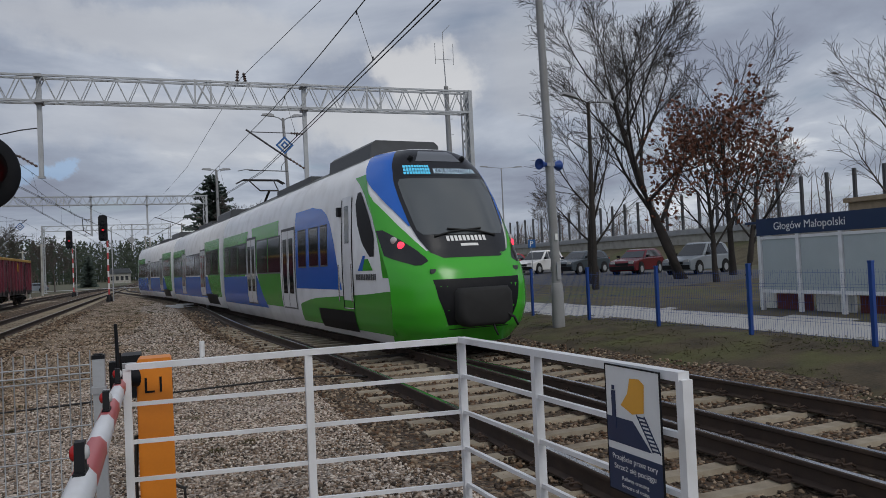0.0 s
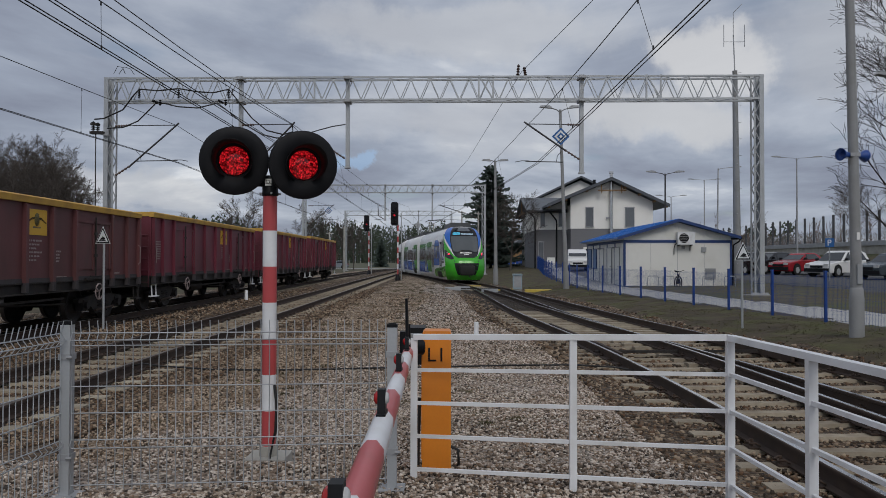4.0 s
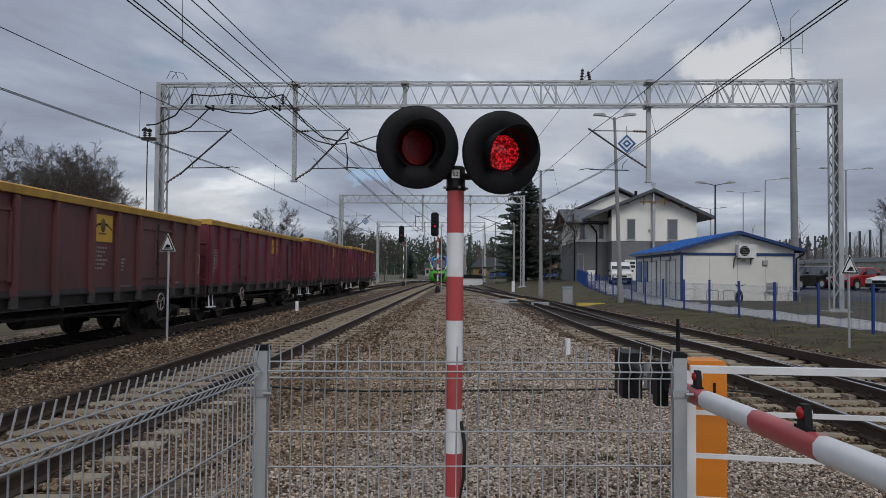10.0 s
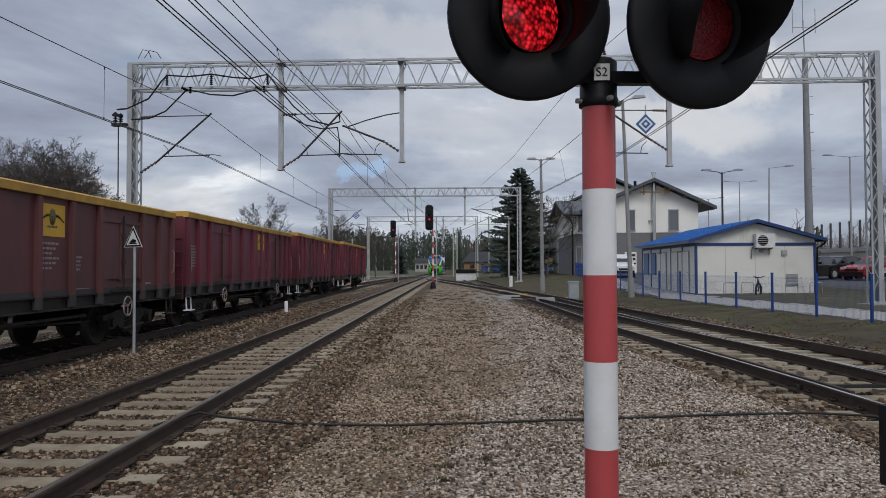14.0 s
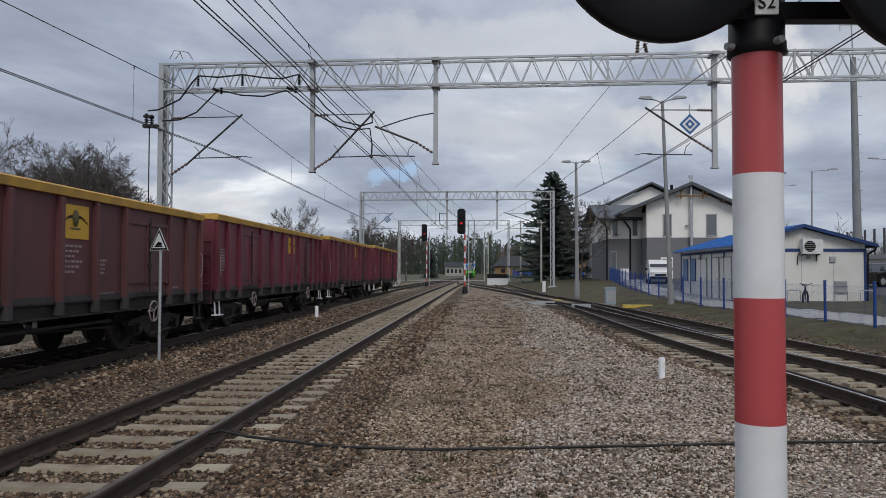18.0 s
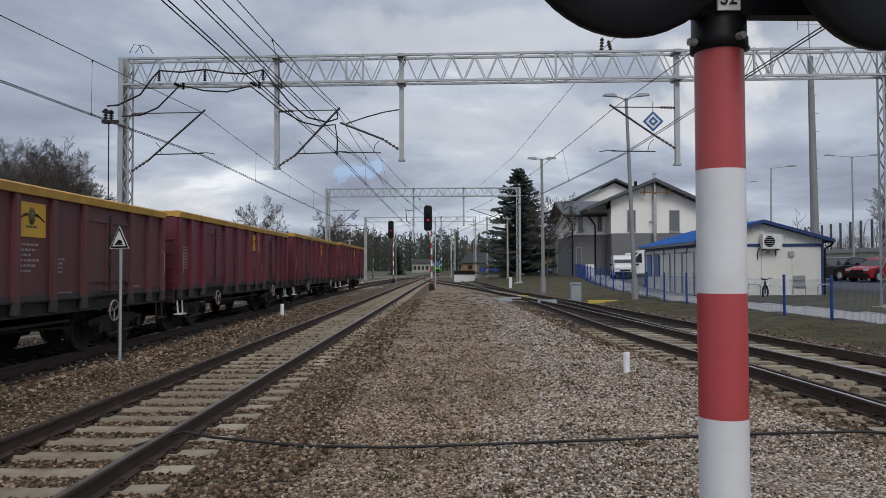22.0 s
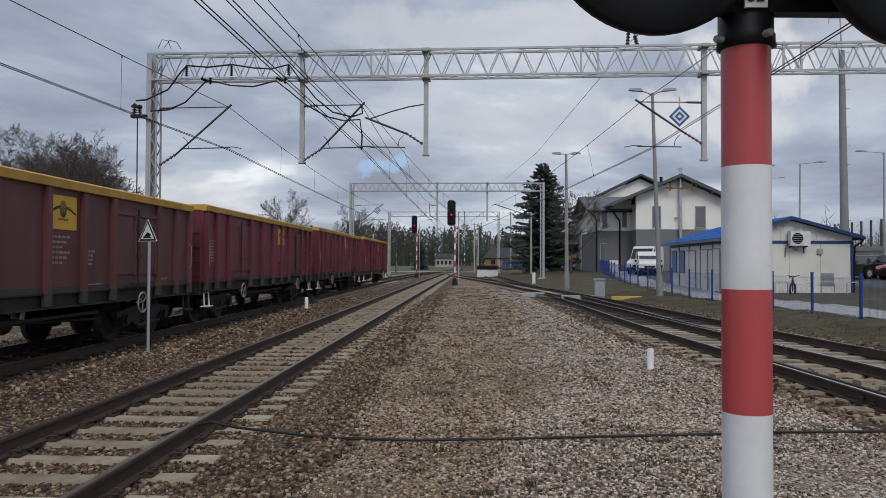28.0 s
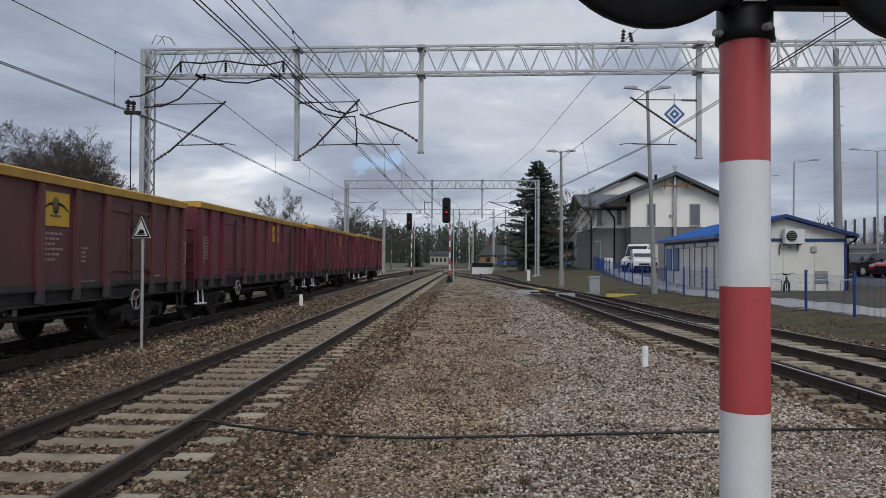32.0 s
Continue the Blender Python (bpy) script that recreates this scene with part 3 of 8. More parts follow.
def ground_kind(x, y):
    """Height and surface of the ground: 0 yard gravel, 1 ballast, 2 bank, 3 lawn, 4 asphalt, 5 paving, 6 field."""
    yard = zr(y) - 0.05
    near = 1 - ease(1.1, 2.1, y)
    if x < 4.3:
        yard = yard * (1 - near) + 0.13 * near
    z, kind = yard, 0
    for rows, y1 in ((CEN_A, 400), (CEN_B, 130), (CEN_C, 40), (CEN_D, 400), (CEN_E, 95)):
        if y < y1 and (rows is not CEN_E or y > 42):
            d = abs(x - interp(rows, y))
            if d < 2.75:
                bed = zr(y) - (0.238 if d < 0.8 else 0.2)
                k = 1 - ease(1.4, 2.2, d)
                z = z * (1 - k) + min(bed, z) * k
                if d < 1.9 or (rows is CEN_B and d < 2.35 + 0.35 * noise.noise((x * 0.7, y * 0.5, 4))):
                    kind = 1
    fx, fz = interp(FENCE, y), interp(FBASE, y)
    right = interp(CEN_D, y) + 1.9
    if x > right:
        k = ease(right, fx, x)
        z = max(z, -0.25) * (1 - k) + fz * k
        kind = 2
        if x > fx + 0.6:
            kind = 3
            z = fz + 0.16 * ease(fx, fx + 4, x) + 0.2 * ease(fx + 6, fx + 16, x)
            if x < fx + 2.4:
                kind = 5
            if y > 45 and x > fx + 2.4 and x < fx + 14:
                kind = 4
            if x > 19.5 and x < 34 and 20 < y < 62:
                kind = 4
    elif x < interp(CEN_A, y) - 2.4:
        kind = 3
    if y > 120 and kind in (0, 3):
        kind = 6
    if kind == 0 and -3 < x < 6 and x + 0.9 * noise.noise((x * 0.6, y * 0.45, 5)) + 0.5 * noise.noise((x * 2.2, y * 2.2, 6)) > (1.0 if y > 9 else 1.0 - 0.25 * (9 - y)):
        kind = 7
    return z, kind


def ground_z(x, y):
    return ground_kind(x, y)[0]


xs = np.concatenate([[-3000, -900, -300, -120, -60, -35, -24, -18], np.arange(-14, 26, 0.32), [27, 30, 34, 40, 50, 70, 120, 300, 900, 3000]])
ys = np.concatenate([[-3000, -600, -150, -60, -30, -18, -12], np.arange(-8, 60, 0.4), np.arange(61, 130, 2.5), [135, 150, 180, 220, 300, 450, 900, 3000]])
gv, gm = [], []
for yv in ys:
    for xv in xs:
        zz = ground_kind(float(xv), float(yv))[0]
        gv.append((xv, yv, zz + (0.012 * noise.noise((xv * 1.7, yv * 1.7, 0)) + 0.012 * noise.noise((xv * 0.5, yv * 0.5, 3)) if abs(xv) < 40 and abs(yv) < 130 else 0)))
nx = len(xs)
g = MB()
fl = []
for j in range(len(ys) - 1):
    for i in range(nx - 1):
        fl.append((j * nx + i, j * nx + i + 1, (j + 1) * nx + i + 1, (j + 1) * nx + i))
        cx, cy = (xs[i] + xs[i + 1]) / 2, (ys[j] + ys[j + 1]) / 2
        if abs(cx) < 40 and abs(cy) < 130:
            cx += 0.25 * noise.noise((cx * 1.3, cy * 1.3, 7))
        gm.append(ground_kind(float(cx), float(cy))[1] if abs(cx) < 60 and -40 < cy < 500 else 6)
g.add(gv, fl, True)
g.mi = gm
tagged(part("ground", g, [M["gravel"], M["ballast"], M["bank"], M["lawn"], M["asphalt"], M["paving"], M["field"], M["fresh_gravel"]]), "grey crushed stone yard with brown ballast beds and grassy bank", "ground", kind="structure")


# ---- the crossing's near things ----
def text(name, body, size, mat, parent, m, align="LEFT", depth=0.0015):
    cu = bpy.data.curves.new(name, "FONT")
    cu.body, cu.size, cu.align_x, cu.extrude = body, size, align, depth
    cu.resolution_u = 3
    cu.materials.append(mat)
    ob = new(name, cu)
    ob.parent = parent
    ob.matrix_basis = m
    return ob


def rot(axis, deg):
    return Matrix.Rotation(radians(deg), 4, axis)


S2X, S2Y = 0.675, 2.0
s2 = thing("crossing_signal", pose(S2X, S2Y, 0), "red and white striped crossing signal with two round red lamps", "crossing signal")
part("foot", MB().box(-0.16, -0.16, -0.25, 0.16, 0.16, -0.02).tube((0, 0, -0.02), (0, 0, 0.06), 0.075, n=20), M["concrete"], s2)
for i in range(7):
    za = 0.05 + 0.29 * i
    part("band", MB().tube((0, 0, za), (0, 0, za + 0.29), 0.0565, n=28, caps=False), M["red_paint" if i % 2 == 0 else "white_paint"], s2)
part("collar", MB().lathe([(0.0565, 2.07), (0.066, 2.075), (0.066, 2.10), (0.063, 2.105), (0.063, 2.225), (0.05, 2.235), (0, 2.24)], n=28), M["black"], s2)
for a in (200, 290, 20):
    d = Vector((math.cos(radians(a)), math.sin(radians(a)), 0))
    part("bolt", MB().tube(d * 0.06 + Vector((0, 0, 2.09)), d * 0.085 + Vector((0, 0, 2.09)), 0.009, n=6), M["galv_dull"], s2)
part("name_plate", MB().box(-0.026, -0.070, 2.15, 0.026, -0.064, 2.205), M["label_white"], s2)
text("lettering", "S2", 0.042, M["black"], s2, pose(-0.021, -0.0715, 2.163, 90, 0, 0))
part("cross_arm", MB().bar((-0.22, -0.03, 2.17), (0.30, -0.03, 2.16), 0.04).bar((-0.22, -0.03, 2.17), (-0.24, -0.08, 2.28), 0.03).bar((0.30, -0.03, 2.16), (0.33, -0.08, 2.28), 0.03), M["black"], s2)
HEADS = []
for dx, dz, yaw in ((-0.245, 2.335, 11), (0.303, 2.302, 20)):
    hm = pose(dx, -0.17, dz) @ rot("Z", yaw) @ rot("X", 6)
    HEADS.append(hm)
    b = MB()
    b.lathe([(0.118, 0.0), (0.125, -0.012), (0.257, -0.008), (0.269, 0.0), (0.269, 0.02), (0.257, 0.022), (0.12, 0.012), (0.118, 0.0)], rot("X", 90) @ rot("X", 180), n=48)
    ob = part("backboard", b, M["black"], s2)
    ob.matrix_basis = hm
    b = MB()
    b.lathe([(0.118, 0.0), (0.118, 0.16), (0.135, 0.16), (0.135, 0.0)], rot("X", -90), n=32)
    b.lathe([(0, 0.16), (0.135, 0.16)], rot("X", -90), n=32)
    ob = part("housing", b, M["black"], s2)
    ob.matrix_basis = hm
    # hood: a curved visor, longest at the top
    b, n, vs = MB(), 30, []
    for rr in (0.136, 0.139):
        for i in range(n + 1):
            a = radians(-60 + 300 * i / n)
            ln = 0.03 + 0.25 * max(0.0, math.sin(radians(180 * i / n))) ** 0.8
            for yy in (0.0, -ln):
                sp = 1.0 + 0.12 * (-yy / 0.2)
                vs.append((rr * sp * math.cos(a), yy, rr * sp * math.sin(a)))
    fs = []
    for i in range(n):
        q = 2 * i
        fs += [(q, q + 1, q + 3, q + 2), (2 * (n + 1) + q, 2 * (n + 1) + q + 2, 2 * (n + 1) + q + 3, 2 * (n + 1) + q + 1), (q + 1, 2 * (n + 1) + q + 1, 2 * (n + 1) + q + 3, q + 3)]
    b.add(vs, fs, True)
    ob = part("hood", b, M["black"], s2)
    ob.matrix_basis = hm
# added discs, glowing in front and dark behind, flipped to imitate the flashing
FLASH_DISCS = []
for hm in HEADS:
    b = MB()
    disc = [(0.0, -0.022), (0.04, -0.020), (0.08, -0.013), (0.114, -0.001)]
    b.lathe(disc, rot("X", 90) @ Matrix.Diagonal((1, 1, -1, 1)), n=32, mi=0)
    b.lathe(disc, rot("X", -90) @ Matrix.Diagonal((1, 1, -1, 1)), n=32, mi=1)
    ob = part("turning_reflector", b, [M["lamp_lit"], M["lens_dark"]], s2, "added red lamp disc, one face glowing and one dark, turned for the flashing")
    ob.matrix_basis = hm
    FLASH_DISCS.append((ob, hm))
part("lead", MB().path([(0.05, -0.03, 0.55), (0.075, -0.05, 0.4), (0.07, -0.06, 0.2), (0.03, -0.12, -0.05), (-0.12, -0.45, -0.1)], 0.012), M["cable"], s2)


def mesh_panel(a, b, z0, z1, side):
    """A welded wire panel with folds; side: the way its folds stand out."""
    a, b = Vector(a), Vector(b)
    d = (b - a)
    out = Vector((d.y, -d.x, 0)).normalized() * side
    mb = MB()
    n = int(d.length / 0.05)
    prof = [(z0, 0), (z0 + 0.25, 0), (z0 + 0.275, 0.024), (z0 + 0.30, 0), (z1 - 0.15, 0), (z1 - 0.115, 0.03), (z1 - 0.075, 0.0), (z1, 0.018)]
    for i in range(n + 1):
        p = a + d * (i / n)
        mb.path([p + out * o + Vector((0, 0, z)) for z, o in prof], 0.0034, n=4)
    for z, o in ((z0 + 0.03, 0.004), (z0 + 0.25, 0.004), (z0 + 0.30, 0.004), (z0 + 0.46, 0.004), (z0 + 0.62, 0.004), (z1 - 0.15, 0.004), (z1 - 0.115, 0.034), (z1 - 0.075, 0.004)):
        if z < z1:
            mb.path([a + out * o + Vector((0, 0, z)), b + out * o + Vector((0, 0, z))], 0.0038, n=4)
    return mb


mf = thing("mesh_fence", pose(0, 0, 0), "galvanised welded mesh fence with black-capped square posts", "fence")
P1, P2, P0 = Vector((-0.175, 0.48, 0)), Vector((1.775, 0.65, 0)), Vector((-0.36, -1.75, 0))
for p, zt in ((P1, 1.16), (P2, 1.135), (P0, 1.16)):
    part("post", MB().box(p.x - 0.03, p.y - 0.03, 0.1, p.x + 0.03, p.y + 0.03, zt), M["galv"], mf)
    part("post_cap", MB().box(p.x - 0.032, p.y - 0.032, zt, p.x + 0.032, p.y + 0.032, zt + 0.02).box(p.x - 0.022, p.y - 0.022, zt + 0.02, p.x + 0.022, p.y + 0.022, zt + 0.026), M["black"], mf)
    part("base_plate", MB().box(p.x - 0.08, p.y - 0.08, 0.13, p.x + 0.08, p.y + 0.08, 0.142), M["galv_dull"], mf)
    for z in (0.35, 0.95):
        part("clamp", MB().box(p.x - 0.037, p.y - 0.037, z, p.x + 0.037, p.y + 0.037, z + 0.035).tube((p.x + 0.02, p.y - 0.045, z + 0.017), (p.x + 0.055, p.y - 0.045, z + 0.017), 0.008, n=6), M["galv_dull"], mf)
part("panel", mesh_panel(P1 + Vector((0.04, -0.02, 0)), P2 + Vector((-0.04, -0.02, 0)), 0.17, 1.185, 1), M["galv"], mf)
part("panel", mesh_panel(P1 + Vector((-0.02, -0.04, 0)), P0 + Vector((0, 0.04, 0)), 0.17, 1.185, -1), M["galv"], mf)

wr = thing("white_railing", pose(0, 0, 0), "white painted tubular steel railing beside the barrier", "railing")
C1, C2, C3 = Vector((1.9, 0.89, 0)), Vector((3.785, 0.41, 0)), Vector((3.865, -1.55, 0))
for a, b, za, zb in ((C1, C2, 1.05, 1.10), (C2, C3, 1.10, 1.118)):
    part("handrail", MB().bar(a + Vector((0, 0, za)), b + Vector((0, 0, zb)), 0.05, 0.034), M["white_paint"], wr)
    for k in range(1, 5):
        part("bar", MB().bar(a + Vector((0, 0, za - 0.216 * k)), b + Vector((0, 0, zb - 0.216 * k)), 0.022), M["white_paint"], wr)
for p, zt in ((C1, 1.04), (C1.lerp(C2, 0.53), 1.065), (C2, 1.09), (C2.lerp(C3, 0.46), 1.10), (C3, 1.108)):
    part("post", MB().box(p.x - 0.022, p.y - 0.02, -0.1, p.x + 0.022, p.y + 0.02, zt), M["white_paint"], wr)
part("bolt", MB().tube((C1.x, C1.y - 0.02, 0.07), (C1.x, C1.y - 0.032, 0.07), 0.012, n=6), M["galv_dull"], wr)

sg = thing("warning_sign", pose(3.815, -1.295, 0.872, 90, 0, -87.6) @ Matrix.Diagonal((0.84, 0.75, 0.75, 1)), "white and navy crossing warning sign wired to the railing", "sign")
part("panel", MB().box(-0.2, -0.335, -0.004, 0.2, 0.335, 0.0), M["sign_white"], sg)
part("edge", MB().box(-0.204, 0.331, -0.006, 0.204, 0.339, 0.002).box(-0.204, -0.339, -0.006, 0.204, -0.331, 0.002).box(-0.204, -0.339, -0.006, -0.198, 0.339, 0.002).box(0.198, -0.339, -0.006, 0.204, 0.339, 0.002), M["black"], sg)
part("navy_field", MB().box(-0.197, -0.33, 0.0, 0.197, -0.115, 0.0022).add([(-0.197, -0.075, 0.002), (0.13, -0.075, 0.002), (0.0, 0.06, 0.002), (-0.197, 0.06, 0.002)], [(0, 1, 2, 3)]), M["sign_navy"], sg)
part("train_symbol", MB().add([(-0.085, 0.13, 0.002), (0.0, 0.095, 0.002), (0.085, 0.115, 0.002), (0.095, 0.26, 0.002), (0.06, 0.285, 0.002), (-0.01, 0.28, 0.002), (-0.03, 0.2, 0.002)], [tuple(range(7))]), M["sign_orange"], sg)
tsy = MB()
for k in range(9):
    f = k / 8
    tsy.box(0.035 + 0.105 * f, 0.085 - 0.15 * f, 0.001, 0.09 + 0.10 * f, 0.093 - 0.15 * f, 0.003)
tsy.bar((0.03, 0.1, 0.002), (0.14, -0.07, 0.002), 0.006, 0.002).bar((0.085, 0.1, 0.002), (0.19, -0.07, 0.002), 0.006, 0.002)
part("ladder_symbol", tsy, M["sign_navy"], sg)
part("upright_bar_symbol", MB().box(-0.155, 0.0, 0.001, -0.125, 0.2, 0.0035).box(-0.15, 0.205, 0.001, -0.13, 0.228, 0.0035), M["sign_navy"], sg)
for s, size, yy in (("Przejście przez tory", 0.041, -0.165), ("Strzeż się pociągu", 0.041, -0.215), ("Railway crossing", 0.030, -0.267), ("Beware of trains", 0.030, -0.306)):
    text("lettering", s, size, M["sign_white"], sg, pose(-0.0, yy, 0.004), "CENTER", 0.0005)

bm_ = thing("barrier_machine", pose(2.045, 1.17, 0), "orange level crossing barrier cabinet marked L1", "barrier cabinet")
cab = MB()
w, dp = 0.098, 0.10
for z0, z1, k in ((0.14, 1.03, 1.0),):
    cab.box(-w, -dp, z0, w, dp, z1)
cab.prism([(-w, 1.03), (w, 1.03), (w, 1.055), (w * 0.88, 1.07), (-w * 0.88, 1.07), (-w, 1.055)], 2 * dp, pose(0, -dp, 0))
part("cabinet", cab, M["orange"], bm_)
part("plinth", MB().box(-w + 0.004, -dp + 0.004, 0.06, w - 0.004, dp - 0.004, 0.14).box(-w - 0.03, -dp - 0.03, 0.03, w + 0.03, dp + 0.03, 0.06), M["black"], bm_)
part("door", MB().box(-w - 0.006, -dp + 0.012, 0.2, -w, dp - 0.012, 0.98), M["orange"], bm_)
part("lock", MB().tube((-w - 0.006, -0.05, 0.93), (-w - 0.014, -0.05, 0.93), 0.012, n=10), M["black"], bm_)
text("lettering", "L1", 0.135, M["black"], bm_, pose(-0.068, -dp - 0.003, 0.865, 90, 0, 0))
part("stroke", MB().box(w + 0.0005, -0.07, 0.875, w + 0.003, -0.055, 0.945), M["black"], bm_)
part("lead", MB().path([(w - 0.01, 0.03, 0.26), (w + 0.05, 0.0, 0.24), (w + 0.055, -0.02, 0.15), (w + 0.02, -0.02, 0.1), (0.05, 0.0, 0.09)], 0.011), M["cable"], bm_)
part("lead", MB().path([(-w - 0.02, 0.0, 0.6), (-w - 0.03, -0.02, 0.3), (-w - 0.03, -0.05, 0.08)], 0.012), M["cable"], bm_)

AX = Vector((1.865, 1.05, 0.95))


def arm_pt(y):
    return Vector((1.868 - 0.022 * (y - 0.56), y, 0.938 + 0.031 * (1.05 - y)))


ba = thing("boom_barrier", pose(0, 0, 0), "lowered red and white striped barrier boom with small lamps", "barrier")
edges = [1.03, 0.55, -0.02, -0.54, -1.05, -1.53, -1.99, -2.5, -3.0, -3.5, -4.0, -4.5]
oct_ = [(math.cos(radians(22.5 + 45 * i)), math.sin(radians(22.5 + 45 * i))) for i in range(8)]
for i in range(len(edges) - 1):
    y0, y1 = edges[i], edges[i + 1]
    r0, r1 = 0.041, 0.041
    b = MB()
    pa, pb = arm_pt(y0), arm_pt(y1)
    vs = [pa + Vector((c * r0 * 0.86, 0, s * r0 * 1.08)) for c, s in oct_] + [pb + Vector((c * r1 * 0.86, 0, s * r1 * 1.08)) for c, s in oct_]
    b.add(vs, [(k, (k + 1) % 8, 8 + (k + 1) % 8, 8 + k) for k in range(8)], True)
    b.add(vs[:8], [tuple(range(8))]).add(vs[8:], [tuple(reversed(range(8)))])
    part("band", b, M["red_paint" if i % 2 == 0 else "white_paint"], ba)
for y in (0.66, -0.42, -1.6, -2.7):
    p = arm_pt(y)
    r = 0.041 * 1.05
    k = 0.66
    b = MB()
    b.box(p.x - 0.022 * k, p.y - 0.075 * k, p.z + r - 0.012, p.x + 0.022 * k, p.y + 0.075 * k, p.z + r + 0.006)
    b.prism([(-0.05 * k, 0), (0.05 * k, 0), (0.03 * k, 0.12 * k), (-0.026 * k, 0.12 * k)], 0.038 * k, Matrix.Translation((p.x - 0.019 * k, p.y, p.z + r)) @ rot("Z", -90))
    lm = part("lamp", b, M["black"], ba)
    part("red_lens", MB().lathe([(0.033 * k, 0), (0.032 * k, 0.006), (0.02 * k, 0.012), (0, 0.014)], pose(p.x - 0.019 * k, p.y, p.z + r + 0.075 * k) @ rot("Y", -90), n=16), M["tail_red"], lm)
    part("clear_lens", MB().lathe([(0.03 * k, 0), (0.029 * k, 0.004), (0.02 * k, 0.009), (0, 0.011)], pose(p.x + 0.019 * k, p.y, p.z + r + 0.075 * k) @ rot("Y", 90), n=16), M["lens_clear"], lm)
part("hub", MB().tube((1.83, 1.0, 0.965), (1.945, 1.06, 0.965), 0.055, n=16).box(1.83, 0.9, 0.91, 1.9, 1.12, 1.02), M["black"], ba)
part("counterweight_arm", MB().tube((1.86, 1.1, 0.95), (1.865, 2.28, 0.9), 0.034, n=12), M["black"], ba)
part("counterweight", MB().box(1.80, 2.08, 0.70, 1.93, 2.36, 1.0), M["black"], ba)
part("clamp", MB().box(1.79, 1.35, 0.88, 1.93, 1.42, 1.02).tube((1.78, 1.385, 0.95), (1.95, 1.385, 0.95), 0.012, n=6), M["galv_dull"], ba)
part("bracket", MB().box(1.79, 1.12, 0.82, 1.85, 1.22, 1.06).box(1.795, 1.24, 0.86, 1.84, 1.3, 1.03), M["black"], ba)
part("guard_strip", MB().path([(1.852, 0.93, 1.0), (1.850, 0.93, 1.15), (1.846, 0.925, 1.3)], [0.012, 0.011, 0.009], n=6).tube((1.87, 0.95, 1.0), (1.865, 0.95, 1.13), 0.006, n=5), M["black"], ba)

tagged(part("ground_cable", MB().path([(-3.2, 7.55, -0.2), (-2.75, 7.72, -0.09), (-2.4, 7.5, -0.095), (-2.1, 7.41, -0.1), (-1.45, 7.17, -0.1), (-0.6, 7.1, -0.095), (0.35, 7.25, -0.1), (1.1, 7.35, -0.092), (1.9, 7.5, -0.1), (3.0, 7.68, -0.095), (4.1, 7.84, -0.105), (4.75, 7.85, -0.14), (5.15, 7.85, -0.2)], 0.014), M["cable"]), "black rubber cable lying across the gravel", "cable")
for x, y, h, r in ((2.72, 12.08, 0.33, 0.05), (-6.25, 26.4, 0.4, 0.065)):
    z = ground_z(x, y)
    tagged(part("marker_post", MB().lathe([(r * 1.06, z - 0.1), (r, z + h - 0.01), (r * 0.85, z + h), (0, z + h)], pose(x, y, 0), n=14), M["white_paint"]), "short white concrete marker post in the gravel", "marker post", "marker posts")


def triangle_sign(x, y, z0, z1, side, yaw, label):
    th = thing("triangle_sign", pose(x, y, 0, 0, 0, yaw), label, "sign", "triangular signs")
    part("post", MB().tube((0, 0, z0), (0, 0, z1 - 0.1), 0.028, n=10), M["galv"], th)
    h = side * 0.866

    def tri_poly(k, yy, mat, nm):
        c = z1 - h * 0.667
        pts = [(0, c + h * 0.667 * k), (-side / 2 * k, c - h * 0.333 * k), (side / 2 * k, c - h * 0.333 * k)]
        part(nm, MB().prism(pts, 0.004, pose(0, yy, 0)), mat, th)
    tri_poly(1.0, -0.036, M["sign_white"], "plate")
    tri_poly(0.90, -0.041, M["black"], "border")
    tri_poly(0.70, -0.046, M["sign_white"], "field")
    c = z1 - h * 0.667
    part("symbol", MB().prism([(-0.1, c - 0.075), (0.1, c - 0.075), (0.1, c - 0.055), (-0.1, c - 0.055)], 0.004, pose(0, -0.051, 0)).prism([(-0.085, c - 0.05), (0.07, c - 0.05), (0.085, c - 0.005), (0.0, c + 0.03), (-0.04, c - 0.01)], 0.004, pose(0, -0.051, 0)), M["black"], th)
    return th


triangle_sign(-6.14, 13.6, -0.25, 2.36, 0.48, -22, "white triangular whistle sign on a thin grey post")
triangle_sign(9.31, 14.16, -0.1, 2.03, 0.52, 20, "white triangular sign on a grey post by the bank")


# ---- goods wagons ----
def wheelset(th, x0, y, z, r=0.46):
    for sx in (-0.75, 0.75):
        w = part("wheel", MB().lathe([(0.08, -0.09), (0.2, -0.09), (0.22, -0.03), (r - 0.09, -0.03), (r - 0.07, -0.065), (r, -0.065), (r + 0.005, 0.05), (r + 0.03, 0.055), (r + 0.03, 0.075), (r - 0.07, 0.075), (r - 0.09, 0.03), (0.2, 0.03), (0.08, 0.09)], pose(x0 + sx, y, z) @ rot("Y", -90 if sx > 0 else 90), n=24), M["dark_iron"], th)
        part("tyre_tread", MB().lathe([(r + 0.001, -0.06), (r + 0.006, 0.045)], pose(x0 + sx, y, z) @ rot("Y", -90 if sx > 0 else 90), n=24), M["tread"], w)
    part("axle", MB().tube((x0 - 0.7, y, z), (x0 + 0.7, y, z), 0.07, n=10), M["dark_iron"], th)


